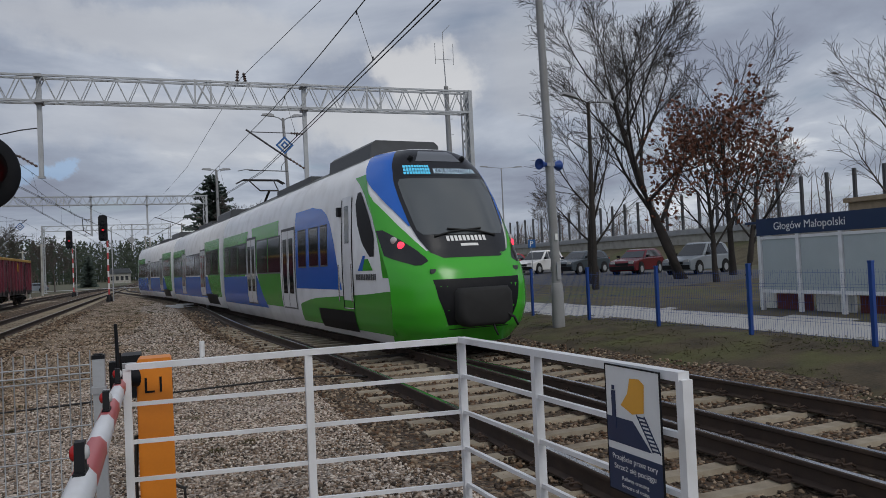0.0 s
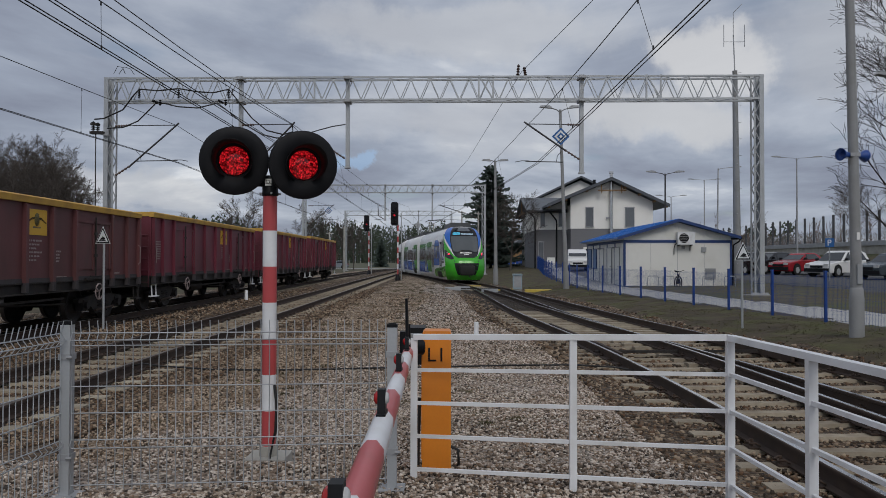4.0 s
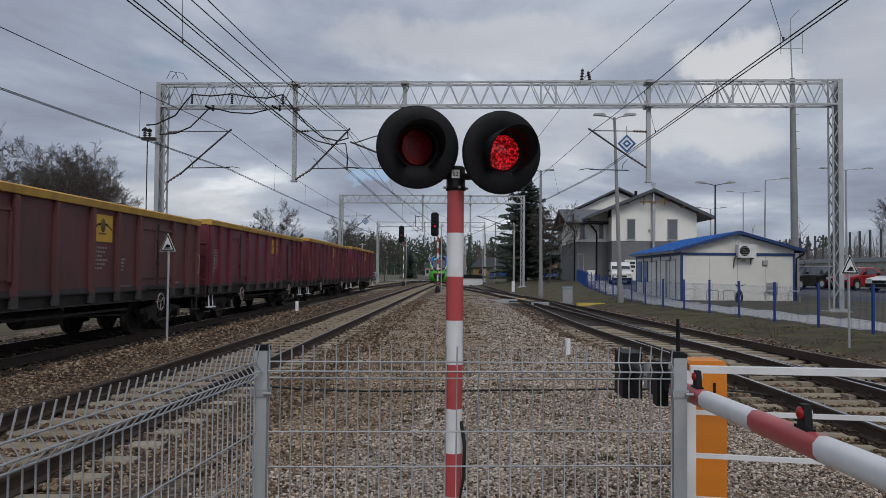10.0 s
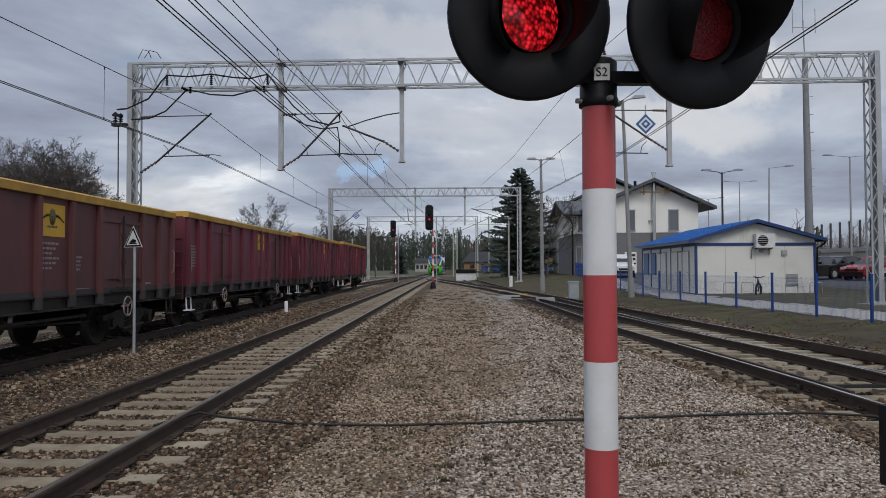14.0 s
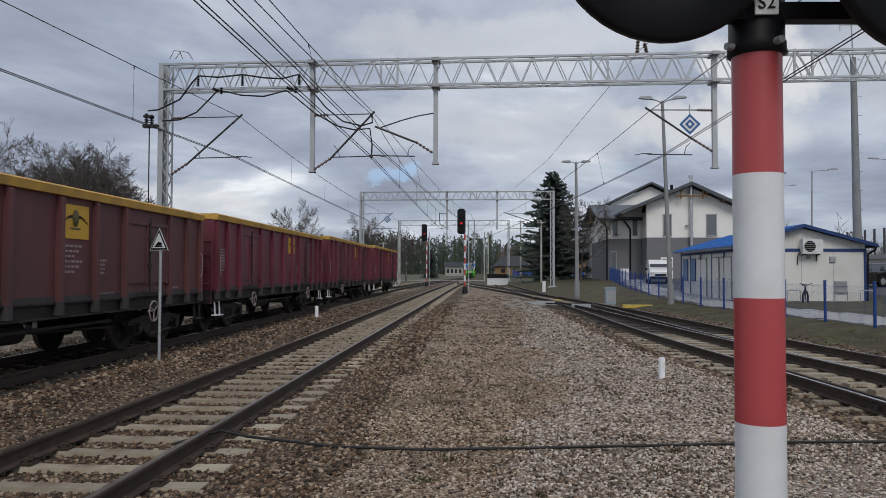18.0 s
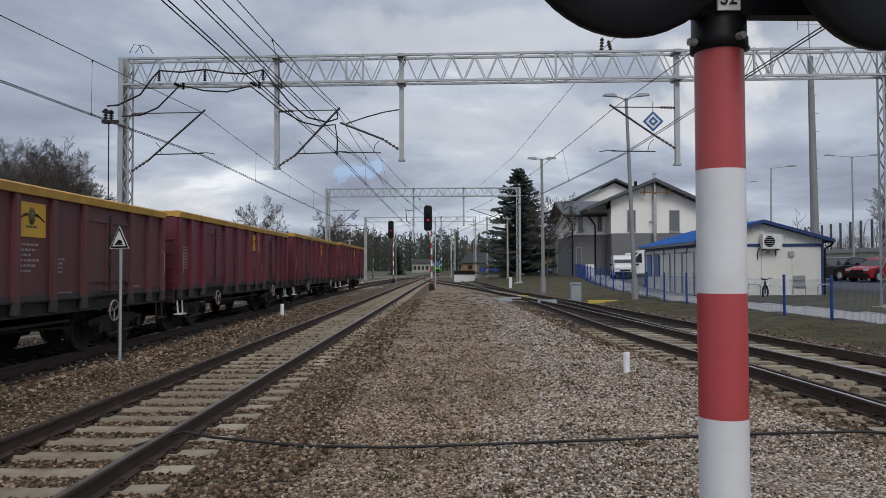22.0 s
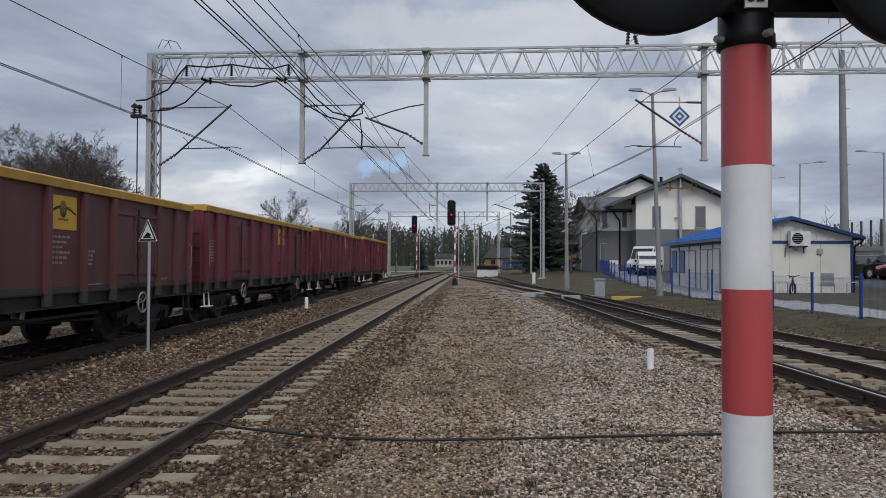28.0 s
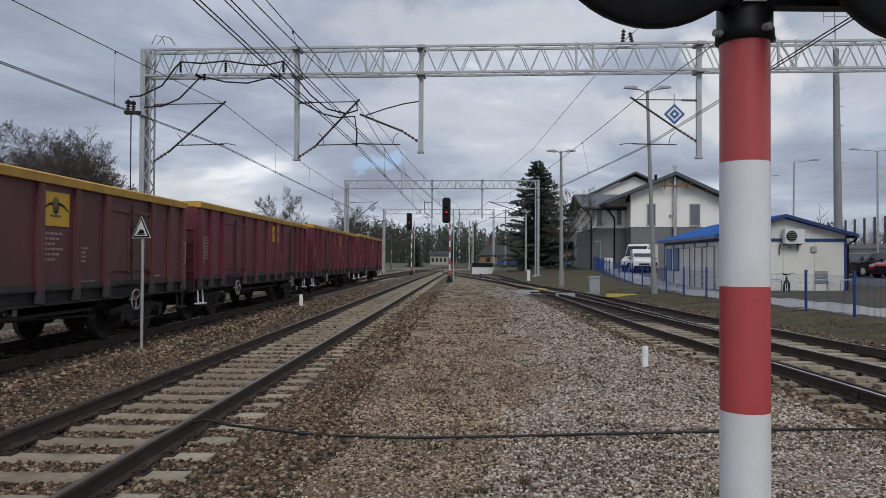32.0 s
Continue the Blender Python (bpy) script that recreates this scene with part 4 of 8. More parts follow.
def wagon(y_end, top, paint, plate_at, clean):
    """An open wagon whose far end is at y_end."""
    L = 12.3
    yc = y_end - L / 2
    xc = interp(CEN_A, yc)
    slope = (interp(CEN_A, yc + 5) - interp(CEN_A, yc - 5)) / 10
    rz = zr(yc)
    th = thing("goods_wagon", pose(xc, yc, 0, 0, 0, -math.degrees(math.atan(slope))), ("weathered brown" if paint == "wagon_brown" else "dark crimson") + " open goods wagon with ochre top rim", "goods wagon", "standing goods wagons")
    zf = 1.08          # underside of the box
    H = L / 2
    for sx, nm in ((1, "side_wall"), (-1, "side_wall")):
        part(nm, MB().box(sx * 1.34 - 0.02, -H, zf, sx * 1.34 + 0.02, H, top - 0.12), M[paint], th)
    for sy in (-1, 1):
        e = part("end_wall", MB().box(-1.36, sy * H - 0.03, zf, 1.36, sy * H + 0.03, top - 0.12), M[paint], th)
        for xx in (-0.9, -0.3, 0.3, 0.9):
            part("stiffener", MB().box(xx - 0.05, sy * (H + 0.03) - 0.05, zf, xx + 0.05, sy * (H + 0.03) + 0.05, top - 0.15), M[paint], e)
    rim = MB()
    for sx in (-1, 1):
        rim.prism([(sx * 1.30, top - 0.16), (sx * 1.44, top - 0.16), (sx * 1.46, top - 0.03), (sx * 1.42, top), (sx * 1.30, top)][:: sx], L + 0.1, pose(0, -H - 0.05, 0))
    rim.box(-1.3, -H - 0.05, top - 0.14, 1.3, -H + 0.06, top - 0.004).box(-1.3, H - 0.06, top - 0.14, 1.3, H + 0.05, top - 0.004)
    part("top_rim", rim, M["wagon_yellow"], th)
    part("floor", MB().box(-1.3, -H, zf - 0.02, 1.3, H, zf + 0.08), M["dark_iron"], th)
    # door bays and ribs
    ribs = [-H + 0.07, -5.3, -4.33, -2.35, -1.1, 0.2, 1.3, 2.35, 4.33, 5.3, H - 0.07]
    for sx in (1, -1):
        for i, y in enumerate(ribs):
            part("rib", MB().prism([(sx * 1.355, zf - 0.22), (sx * 1.425, zf - 0.22), (sx * 1.455, zf - 0.14), (sx * 1.455, top - 0.2), (sx * 1.355, top - 0.14)][:: sx], 0.11, pose(0, y - 0.055, 0)), M[paint], th)
            part("rib_foot", MB().box(min(sx * 1.35, sx * 1.459), y - 0.059, zf - 0.23, max(sx * 1.35, sx * 1.459), y + 0.059, zf - 0.02), M["wagon_sill"], th)
        part("sill_band", MB().box(min(sx * 1.355, sx * 1.372), -H, zf - 0.02, max(sx * 1.355, sx * 1.372), H, zf + 0.07), M["wagon_sill"], th)
        for yd in (3.34, -3.34):
            for k in (-1, 1):
                d = part("door", MB().box(sx * 1.37 - 0.02, yd + k * 0.47 - 0.42, zf + 0.24, sx * 1.37 + 0.02, yd + k * 0.47 + 0.42, top - 0.42), M[paint], th)
                part("door_frame", MB().box(sx * 1.4 - 0.015, yd + k * 0.47 - 0.44, top - 0.46, sx * 1.4 + 0.02, yd + k * 0.47 + 0.44, top - 0.4).box(sx * 1.4 - 0.015, yd + k * 0.47 - 0.44, zf + 0.22, sx * 1.4 + 0.02, yd + k * 0.47 - 0.37, top - 0.4).box(sx * 1.4 - 0.015, yd + k * 0.47 + 0.37, zf + 0.22, sx * 1.4 + 0.02, yd + k * 0.47 + 0.44, top - 0.4), M[paint], d)
            part("lock_bar", MB().tube((sx * 1.435, yd, zf + 0.05), (sx * 1.435, yd, top - 0.3), 0.02, n=6).box(sx * 1.42 - 0.03, yd - 0.07, zf + 0.55, sx * 1.42 + 0.03, yd + 0.07, zf + 0.62).box(sx * 1.42 - 0.03, yd - 0.07, top - 0.75, sx * 1.42 + 0.03, yd + 0.07, top - 0.68), M["dark_iron"], th)
            part("door_step", MB().box(sx * 1.42 - 0.03, yd - 0.5, zf - 0.02, sx * 1.42 + 0.03, yd + 0.5, zf + 0.02).tube((sx * 1.46, yd - 0.35, zf + 0.07), (sx * 1.46, yd + 0.25, zf + 0.05), 0.016, n=6), M["dark_iron"], th)
        # plate, lettering as bars
        pl = part("owner_plate", MB().box(sx * 1.365, plate_at - 0.40, top - 0.84, sx * 1.365 + sx * 0.012, plate_at + 0.44, top - 0.28), M["plate_yellow"], th, "yellow plate with an olive oval emblem")
        b = MB()
        for k in (-1, 1):
            for i in range(10):
                f = i / 9
                y_, z_ = plate_at + 0.02 + k * (0.11 + 0.26 * f), top - 0.50 + 0.03 * math.cos(3.0 * f - 0.6) - 0.05 * f
                b.box(-0.003, -0.007, -0.024 + 0.008 * f, 0.003, 0.007, 0.024 - 0.008 * f, pose(sx * 1.382, y_, z_, -k * 55 * f, 0, 0))
        tagged(part("emblem_ring", b, M["black"], pl), kind="stuff")
        em = part("emblem", MB().lathe([(0, 0.004), (0.125, 0.004), (0.125, 0)], pose(sx * 1.38, plate_at + 0.02, top - 0.50) @ rot("Y", 90 * sx) @ Matrix.Diagonal((1.15, 0.78, 1, 1)), n=18), M["emblem_olive"], pl)
        b = MB()
        for k in (-2, -1, 0, 1, 2):
            b.bar((sx * 1.386, plate_at + 0.02 - 0.085, top - 0.51 + 0.045 * k), (sx * 1.386, plate_at + 0.02 + 0.085, top - 0.475 + 0.045 * k), 0.008, 0.003)
        part("emblem_stripes", b, M["black"], em)
        b = MB()
        for k in range(7):
            b.box(sx * 1.378, plate_at - 0.13 + 0.045 * k, top - 0.69, sx * 1.381, plate_at - 0.10 + 0.045 * k, top - 0.655)
        part("emblem_bars", b, M["train_grey"], pl)
        b, rnd = MB(), random.Random(int(y_end * 10) + sx)
        for k in range(6):
            zz = top - 0.98 - 0.085 * k
            y = plate_at - 0.3
            while y < plate_at + 0.2 - 0.1 * (k % 3):
                wd = rnd.uniform(0.05, 0.13)
                b.box(sx * 1.366, y, zz, sx * 1.366 + sx * 0.003, y + wd, zz + 0.038)
                y += wd + 0.025
        for (y0, z0, nrow, wid) in ((plate_at + 0.78, zf + 0.42, 4, 0.24), (H - 1.7, zf + 0.1, 1, 0.4), (plate_at + 0.6, zf + 0.05, 1, 0.7), (-H + 0.35, zf + 0.5, 8, 0.36)):
            for k in range(nrow):
                y = y0
                while y < y0 + wid:
                    wd = rnd.uniform(0.03, 0.09)
                    b.box(sx * 1.366, y, z0 + 0.075 * k, sx * 1.366 + sx * 0.003, y + wd, z0 + 0.075 * k + 0.04)
                    y += wd + 0.02
        tagged(part("faded_lettering", b, M["faded_white"], th), kind="stuff")
        part("side_sill", MB().prism([(sx * 1.28, zf - 0.02), (sx * 1.40, zf - 0.02), (sx * 1.40, zf - 0.05), (sx * 1.33, zf - 0.06), (sx * 1.33, zf - 0.25), (sx * 1.40, zf - 0.26), (sx * 1.40, zf - 0.28), (sx * 1.28, zf - 0.28)][:: sx], L + 0.1, pose(0, -H - 0.05, 0)), M["dark_iron"], th)
        for yb in (-3.3, 3.4):
            b = MB()
            hw = pose(sx * 1.46, yb, zf - 0.36)
            ring = [(sx * 1.5, yb + 0.2 * math.cos(a), zf - 0.33 + 0.2 * math.sin(a)) for a in np.linspace(0, 2 * math.pi, 21)]
            b.path(ring, 0.017, n=6)
            for a in (30, 150, 270):
                b.bar((sx * 1.5, yb, zf - 0.33), (sx * 1.5, yb + 0.2 * math.cos(radians(a)), zf - 0.33 + 0.2 * math.sin(radians(a))), 0.02)
            b.tube((sx * 1.36, yb, zf - 0.33), (sx * 1.5, yb, zf - 0.33), 0.02, n=6)
            part("brake_wheel", b, M["faded_white"], th, "white painted brake wheel")
    # underframe, bogies, couplings
    part("centre_sill", MB().box(-0.25, -H, zf - 0.32, 0.25, H, zf - 0.02), M["dark_iron"], th)
    part("brake_gear", MB().tube((0.75, -1.2, zf - 0.5), (0.75, 0.1, zf - 0.5), 0.18, n=14).box(-0.9, 0.6, zf - 0.6, -0.2, 1.4, zf - 0.3).bar((1.15, -2.3, zf - 0.45), (1.15, 2.3, zf - 0.45), 0.05).bar((0.9, -3.0, zf - 0.4), (0.9, 3.0, zf - 0.62), 0.04), M["dark_iron"], th)
    for yb in (-H + 1.75, H - 1.75):
        bo = part("bogie", MB().box(-0.95, yb - 0.15, rz + 0.45, 0.95, yb + 0.15, rz + 0.75), M["dark_iron"], th)
        for sx in (-1, 1):
            part("side_frame", MB().prism([(-1.25, 0.52), (-1.25, 0.62), (-0.6, 0.7), (0.6, 0.7), (1.25, 0.62), (1.25, 0.52), (0.7, 0.5), (0.35, 0.22), (-0.35, 0.22), (-0.7, 0.5)], 0.14, pose(sx * 1.03 + 0.07, yb, rz) @ rot("Z", 90)), M["dark_iron"], bo)
            for ya in (-0.9, 0.9):
                part("axle_box", MB().box(sx * 1.0 - 0.1, yb + ya - 0.13, rz + 0.32, sx * 1.0 + 0.12, yb + ya + 0.13, rz + 0.6).tube((sx * 1.02, yb + ya, rz + 0.46), (sx * 1.19, yb + ya, rz + 0.46), 0.1, n=12), M["dark_iron"], bo)
            for ya in (-0.16, 0.16):
                sp = MB()
                sp.path([(sx * 1.08 + 0.09 * math.cos(a), yb + ya + 0.09 * math.sin(a), rz + 0.28 + 0.012 * a) for a in np.arange(0, 8 * math.pi, math.pi / 4)], 0.016, n=5)
                part("spring", sp, M["dark_iron"], bo)
            part("brake_rod", MB().tube((sx * 1.17, yb - 0.5, rz + 0.3), (sx * 1.17, yb + 0.55, rz + 0.36), 0.03, n=8), M["rail_rust"], bo)
        for ya in (-0.9, 0.9):
            wheelset(bo, 0, yb + ya, rz + 0.46)
    for sy in (-1, 1):
        part("headstock", MB().box(-1.33, sy * (H + 0.02) - 0.06, zf - 0.34, 1.33, sy * (H + 0.02) + 0.06, zf - 0.01), M["dark_iron"], th)
        for xx in (-0.875, 0.875):
            bu = part("buffer", MB().tube((xx, sy * (H + 0.06), 1.0 + rz), (xx, sy * (H + 0.42), 1.0 + rz), 0.09, n=14), M["dark_iron"], th)
            part("buffer_head", MB().tube((xx, sy * (H + 0.42), 1.0 + rz), (xx, sy * (H + 0.46), 1.0 + rz), 0.22, n=20), M["dark_iron"], bu)
        part("coupling", MB().path([(0, sy * (H + 0.05), 0.98 + rz), (0, sy * (H + 0.3), 0.85 + rz), (0.02, sy * (H + 0.42), 0.65 + rz)], 0.04, n=6), M["dark_iron"], th)
        for sx in (-1, 1):
            lad = MB().tube((sx * 1.30, sy * (H + 0.07), zf - 0.35), (sx * 1.30, sy * (H + 0.07), top - 0.6), 0.015, n=5).tube((sx * 0.95, sy * (H + 0.07), zf - 0.35), (sx * 0.95, sy * (H + 0.07), top - 0.6), 0.015, n=5)
            for k in range(5):
                lad.tube((sx * 0.95, sy * (H + 0.07), zf - 0.2 + 0.36 * k), (sx * 1.30, sy * (H + 0.07), zf - 0.2 + 0.36 * k), 0.013, n=5)
            part("ladder", lad, M["wagon_red" if clean else "dark_iron"], th)
            part("corner_step", MB().bar((sx * 1.36, sy * (H - 0.35), zf - 0.3), (sx * 1.38, sy * (H - 0.35), zf - 0.62), 0.03).bar((sx * 1.36, sy * (H - 0.02), zf - 0.3), (sx * 1.38, sy * (H - 0.02), zf - 0.62), 0.03).box(sx * 1.38 - 0.09, sy * (H - 0.18) - 0.2, zf - 0.65, sx * 1.38 + 0.09, sy * (H - 0.18) + 0.2, zf - 0.62), M["white_paint"] if clean else M["dark_iron"], th)
        part("hand_rail", MB().path([(1.42, sy * (H - 0.12), zf + 0.35), (1.47, sy * (H - 0.12), zf + 0.4), (1.47, sy * (H - 0.12), zf + 0.85), (1.42, sy * (H - 0.12), zf + 0.9)], 0.013, n=5), M["faded_white"], th)


for ye, tp, pt, pa, cl_ in ((17.45, 2.93, "wagon_brown", 0.66, False), (30.75, 3.03, "wagon_red", 1.35, True), (44.5, 3.14, "wagon_red", 1.3, True), (58.4, 3.22, "wagon_red", 1.3, True)):
    wagon(ye, tp, pt, pa, cl_)


# ---- the train ----
HW = [(0.12, 1.2), (0.25, 1.28), (0.45, 1.36), (0.8, 1.42), (1.6, 1.43), (2.3, 1.42), (2.9, 1.40), (3.3, 1.34), (3.6, 1.25), (3.85, 1.08), (4.0, 0.8), (4.06, 0.0)]
Y0 = [(0.12, 0.42), (0.25, 0.3), (0.45, 0.12), (0.8, 0.0), (1.2, 0.02), (1.5, 0.12), (1.8, 0.34), (2.2, 0.58), (3.0, 1.08), (3.5, 1.42), (3.85, 1.72), (4.0, 2.0), (4.06, 2.6)]
NOSE_B = 0.85


def lin(rows, v):
    return float(np.interp(v, [r[0] for r in rows], [r[1] for r in rows]))


def nose(s, z, off=0.0):
    hw = lin(HW, z)
    y = lin(Y0, z) + NOSE_B * abs(s) ** 4.0
    n = Vector((math.copysign(abs(s) ** 3, s), -(1 - 0.8 * abs(s) ** 3), 0.35 if z > 1.4 else 0.0)).normalized()
    return Vector((s * hw, y, z)) + n * (off + 0.01 if off else 0.0)


def nose_patch(za, zb, lo, hi, off, rows=18, cols=14):
    """A piece of the nose between two bounds given as (height, share of the half width)."""
    b = MB()
    vs = []
    for j in range(rows + 1):
        z = za + (zb - za) * j / rows
        a, c = lin(lo, z), lin(hi, z)
        vs += [nose(a + (c - a) * i / cols, z, off) for i in range(cols + 1)]
    w = cols + 1
    b.add(vs, [(j * w + i, j * w + i + 1, (j + 1) * w + i + 1, (j + 1) * w + i) for j in range(rows) for i in range(cols)], True)
    return b


def both(fn):
    out = []
    for sg_ in (1, -1):
        out.append(fn(sg_))
    return out


def side_patch(sg_, ylo, yhi, za, zb, off, rows=14, cols=1):
    """A piece of the side between two lines y(z)."""
    b, vs = MB(), []
    for j in range(rows + 1):
        z = za + (zb - za) * j / rows
        a, c = lin(ylo, z), lin(yhi, z)
        vs += [(sg_ * (lin(HW, z) + off), a + (c - a) * i / cols, z) for i in range(cols + 1)]
    w = cols + 1
    f = [(j * w + i, j * w + i + 1, (j + 1) * w + i + 1, (j + 1) * w + i) for j in range(rows) for i in range(cols)]
    return b.add(vs, f if sg_ > 0 else [tuple(reversed(q)) for q in f], True)


def rect(y0, y1):
    return [(0, y0)], [(0, y1)]


def window(th, sg_, y0, y1, z0, z1, mat="glass"):
    part("window", side_patch(sg_, *rect(y0, y1), z0, z1, 0.012, 3), M[mat], th)
    w = part("window_frame", side_patch(sg_, *rect(y0 - 0.04, y1 + 0.04), z0 - 0.04, z1 + 0.04, 0.008, 3), M["train_grey"], th)


def side_door(th, sg_, yc):
    d = part("door", side_patch(sg_, *rect(yc - 0.68, yc + 0.68), 0.62, 2.72, 0.014, 8), M["train_white"], th)
    for k in (-1, 1):
        part("door_glass", side_patch(sg_, *rect(yc + k * 0.34 - 0.22, yc + k * 0.34 + 0.22), 1.0, 2.5, 0.02, 6), M["glass"], d)
    part("door_gap", side_patch(sg_, *rect(yc - 0.015, yc + 0.015), 0.62, 2.72, 0.018, 8), M["black"], d)
    part("door_frame", side_patch(sg_, *rect(yc - 0.76, yc + 0.76), 0.58, 2.8, 0.009, 8), M["train_grey"], th)


def bogie(th, y):
    bo = part("bogie", MB().box(-1.1, y - 1.5, 0.35, 1.1, y + 1.5, 0.6), M["dark_iron"], th)
    for ya in (-1.2, 1.2):
        for sx in (-0.75, 0.75):
            part("wheel", MB().lathe([(0.1, -0.07), (0.36, -0.06), (0.42, -0.065), (0.425, 0.05), (0.45, 0.06), (0.45, 0.075), (0.1, 0.07)], pose(sx, y + ya, 0.425) @ rot("Y", -90 if sx > 0 else 90), n=20), M["dark_iron"], bo)
        for sx in (-1, 1):
            part("axle_box", MB().box(sx * 1.1 - 0.12, y + ya - 0.18, 0.28, sx * 1.1 + 0.1, y + ya + 0.18, 0.6), M["train_grey"], bo)


def car(name, L, head, label):
    th = thing(name, pose(0, 0, 0), label, "train car", "cars of the electric train")
    b, vs = MB(), []
    zs = [0.12, 0.25, 0.35, 0.45, 0.65, 0.9, 1.2, 1.5, 1.8, 2.1, 2.4, 2.7, 3.0, 3.2, 3.4, 3.55, 3.7, 3.82, 3.92, 4.0, 4.06]
    for z in zs:
        if head:
            row = [nose(math.copysign(1 - (1 - abs(q)) ** 1.6, q) if q else 0.0, z) for q in np.linspace(-1, 1, 29)]
            row = [Vector((row[0].x, L, z))] + row + [Vector((row[-1].x, L, z))]
        else:
            row = [Vector((-lin(HW, z), L, z)), Vector((-lin(HW, z), 0, z)), Vector((lin(HW, z), 0, z)), Vector((lin(HW, z), L, z))]
        vs += row
    w = len(row)
    b.add(vs, [(j * w + i, j * w + i + 1, (j + 1) * w + i + 1, (j + 1) * w + i) for j in range(len(zs) - 1) for i in range(w - 1)], True)
    b.add([vs[i * w] for i in range(len(zs))] + [vs[i * w + w - 1] for i in range(len(zs))], [tuple(range(len(zs))) + tuple(reversed(range(len(zs), 2 * len(zs))))])
    b.add(vs[:w], [tuple(reversed(range(w)))])
    part("body", b, M["train_white"], th)
    yb = 3.0 if head else 0.6
    part("roof_kit", MB().prism([(-0.85, 3.9), (0.85, 3.9), (0.8, 4.3), (0.7, 4.38), (-0.7, 4.38), (-0.8, 4.3)], 3.0, pose(0, yb + 0.2, 0)), M["train_grey"], th)
    part("roof_kit", MB().box(-0.8, yb + 5, 3.84, 0.8, yb + 9, 4.2).box(-0.6, yb + 9.6, 3.86, 0.6, L - 1.8, 4.16), M["train_grey"], th)
    part("roof_deck", MB().prism([(-1.1, 3.55), (-1.02, 3.85), (-0.75, 4.07), (0.75, 4.07), (1.02, 3.85), (1.1, 3.55)], L - yb - 1.2, pose(0, yb + 0.6, 0)), M["train_grey"], th)
    part("underframe", MB().box(-1.15, 2.2 if head else 0.8, 0.22, 1.15, L - 0.6, 0.45), M["dark_iron"], th)
    for y in ((4.2, L - 2.6) if head else (2.6, L - 2.6)):
        bogie(th, y)
    for sg_ in (1, -1):
        # livery: green sill, blue field, green field
        # black sheet laid on the closed side for the shade in the bogie opening
        part("skirt_cut", side_patch(sg_, *rect(3.0 if head else 1.2, 5.6 if head else 4.0), 0.25, 0.7, 0.02, 16), M["black"], th)
        if head:
            part("green_band", side_patch(sg_, [(0.3, 0.95), (1.15, 0.86), (1.5, 0.97)], [(0.3, 7.3), (0.75, 7.3), (0.92, 6.0), (1.02, 3.6), (1.06, 2.3), (1.14, 1.1)], 0.3, 1.14, 0.006, 16, 6), M["green_dark"], th)
            part("blue_field", side_patch(sg_, [(1.15, 3.75), (1.3, 3.82), (1.7, 4.0), (2.2, 4.22), (2.6, 4.45), (2.85, 4.7), (3.0, 5.0), (3.1, 5.4), (3.15, 6.0)], [(1.15, 7.6), (3.15, 7.6)], 1.15, 3.15, 0.006, 20), M["train_blue"], th)
            part("cab_window", side_patch(sg_, [(1.82, 1.66), (2.2, 1.62), (2.6, 1.86), (3.0, 2.2), (3.16, 2.42)], [(1.82, 1.9), (2.1, 2.32), (2.5, 2.58), (2.95, 2.68), (3.16, 2.6)], 1.82, 3.16, 0.014, 12), M["black"], th)
            cd = part("cab_door", side_patch(sg_, *rect(2.95, 3.62), 0.75, 3.15, 0.008, 10), M["train_white"], th)
            part("door_seam", MB().path([(sg_ * (lin(HW, z) + 0.016), 2.95, z) for z in (0.75, 1.5, 2.3, 3.1)], 0.012, n=4).path([(sg_ * (lin(HW, z) + 0.016), 3.62, z) for z in (0.75, 1.5, 2.3, 3.1)], 0.012, n=4), M["black"], cd)
            part("door_window", side_patch(sg_, *rect(3.16, 3.42), 2.15, 2.95, 0.016, 4), M["glass"], cd)
            part("hand_rail", MB().tube((sg_ * 1.5, 2.85, 0.9), (sg_ * 1.5, 2.85, 1.7), 0.018, n=6).tube((sg_ * 1.5, 3.72, 0.9), (sg_ * 1.5, 3.72, 1.7), 0.018, n=6), M["steel_pipe"], th)
            part("mirror_camera", MB().box(sg_ * 1.42 - 0.06, 3.66, 2.75, sg_ * 1.42 + 0.12, 3.8, 2.95), M["black"], th)
            for k, (ya, yb2) in enumerate(((4.75, 5.25), (5.5, 6.25), (6.6, 7.3))):
                window(th, sg_, ya, yb2, 1.72, 2.62)
            part("emblem", side_patch(sg_, [(1.55, 1.75), (1.78, 2.0)], [(1.55, 2.45), (1.78, 2.2)], 1.55, 1.78, 0.01, 4), M["green"], th)
            part("emblem_arc", side_patch(sg_, [(1.55, 2.35), (1.85, 2.15)], [(1.55, 2.62), (1.85, 2.3)], 1.55, 1.85, 0.011, 4), M["train_blue"], th)
            lb = MB()
            for k in range(12):
                y = 1.6 + 0.1 * k
                hw_ = lin(HW, 1.42) + 0.012
                lb.box(sg_ * hw_ - 0.003, y, 1.36, sg_ * hw_ + 0.003, y + 0.06, 1.48)
            tagged(part("lettering_bars", lb, M["train_grey"], th), kind="stuff")
            side_door(th, sg_, 8.4)
            y = 9.35
        else:
            y = 0.8
        k = 0
        while y < L - 2.4:
            if k % 4 == 2:
                side_door(th, sg_, y + 0.8)
                y += 1.7
            else:
                window(th, sg_, y, y + 1.5, 1.6, 2.62)
                y += 1.65
            k += 1
        window(th, sg_, y, L - 0.5, 1.6, 2.62)
        ys0 = 9.25 if head else 0.25
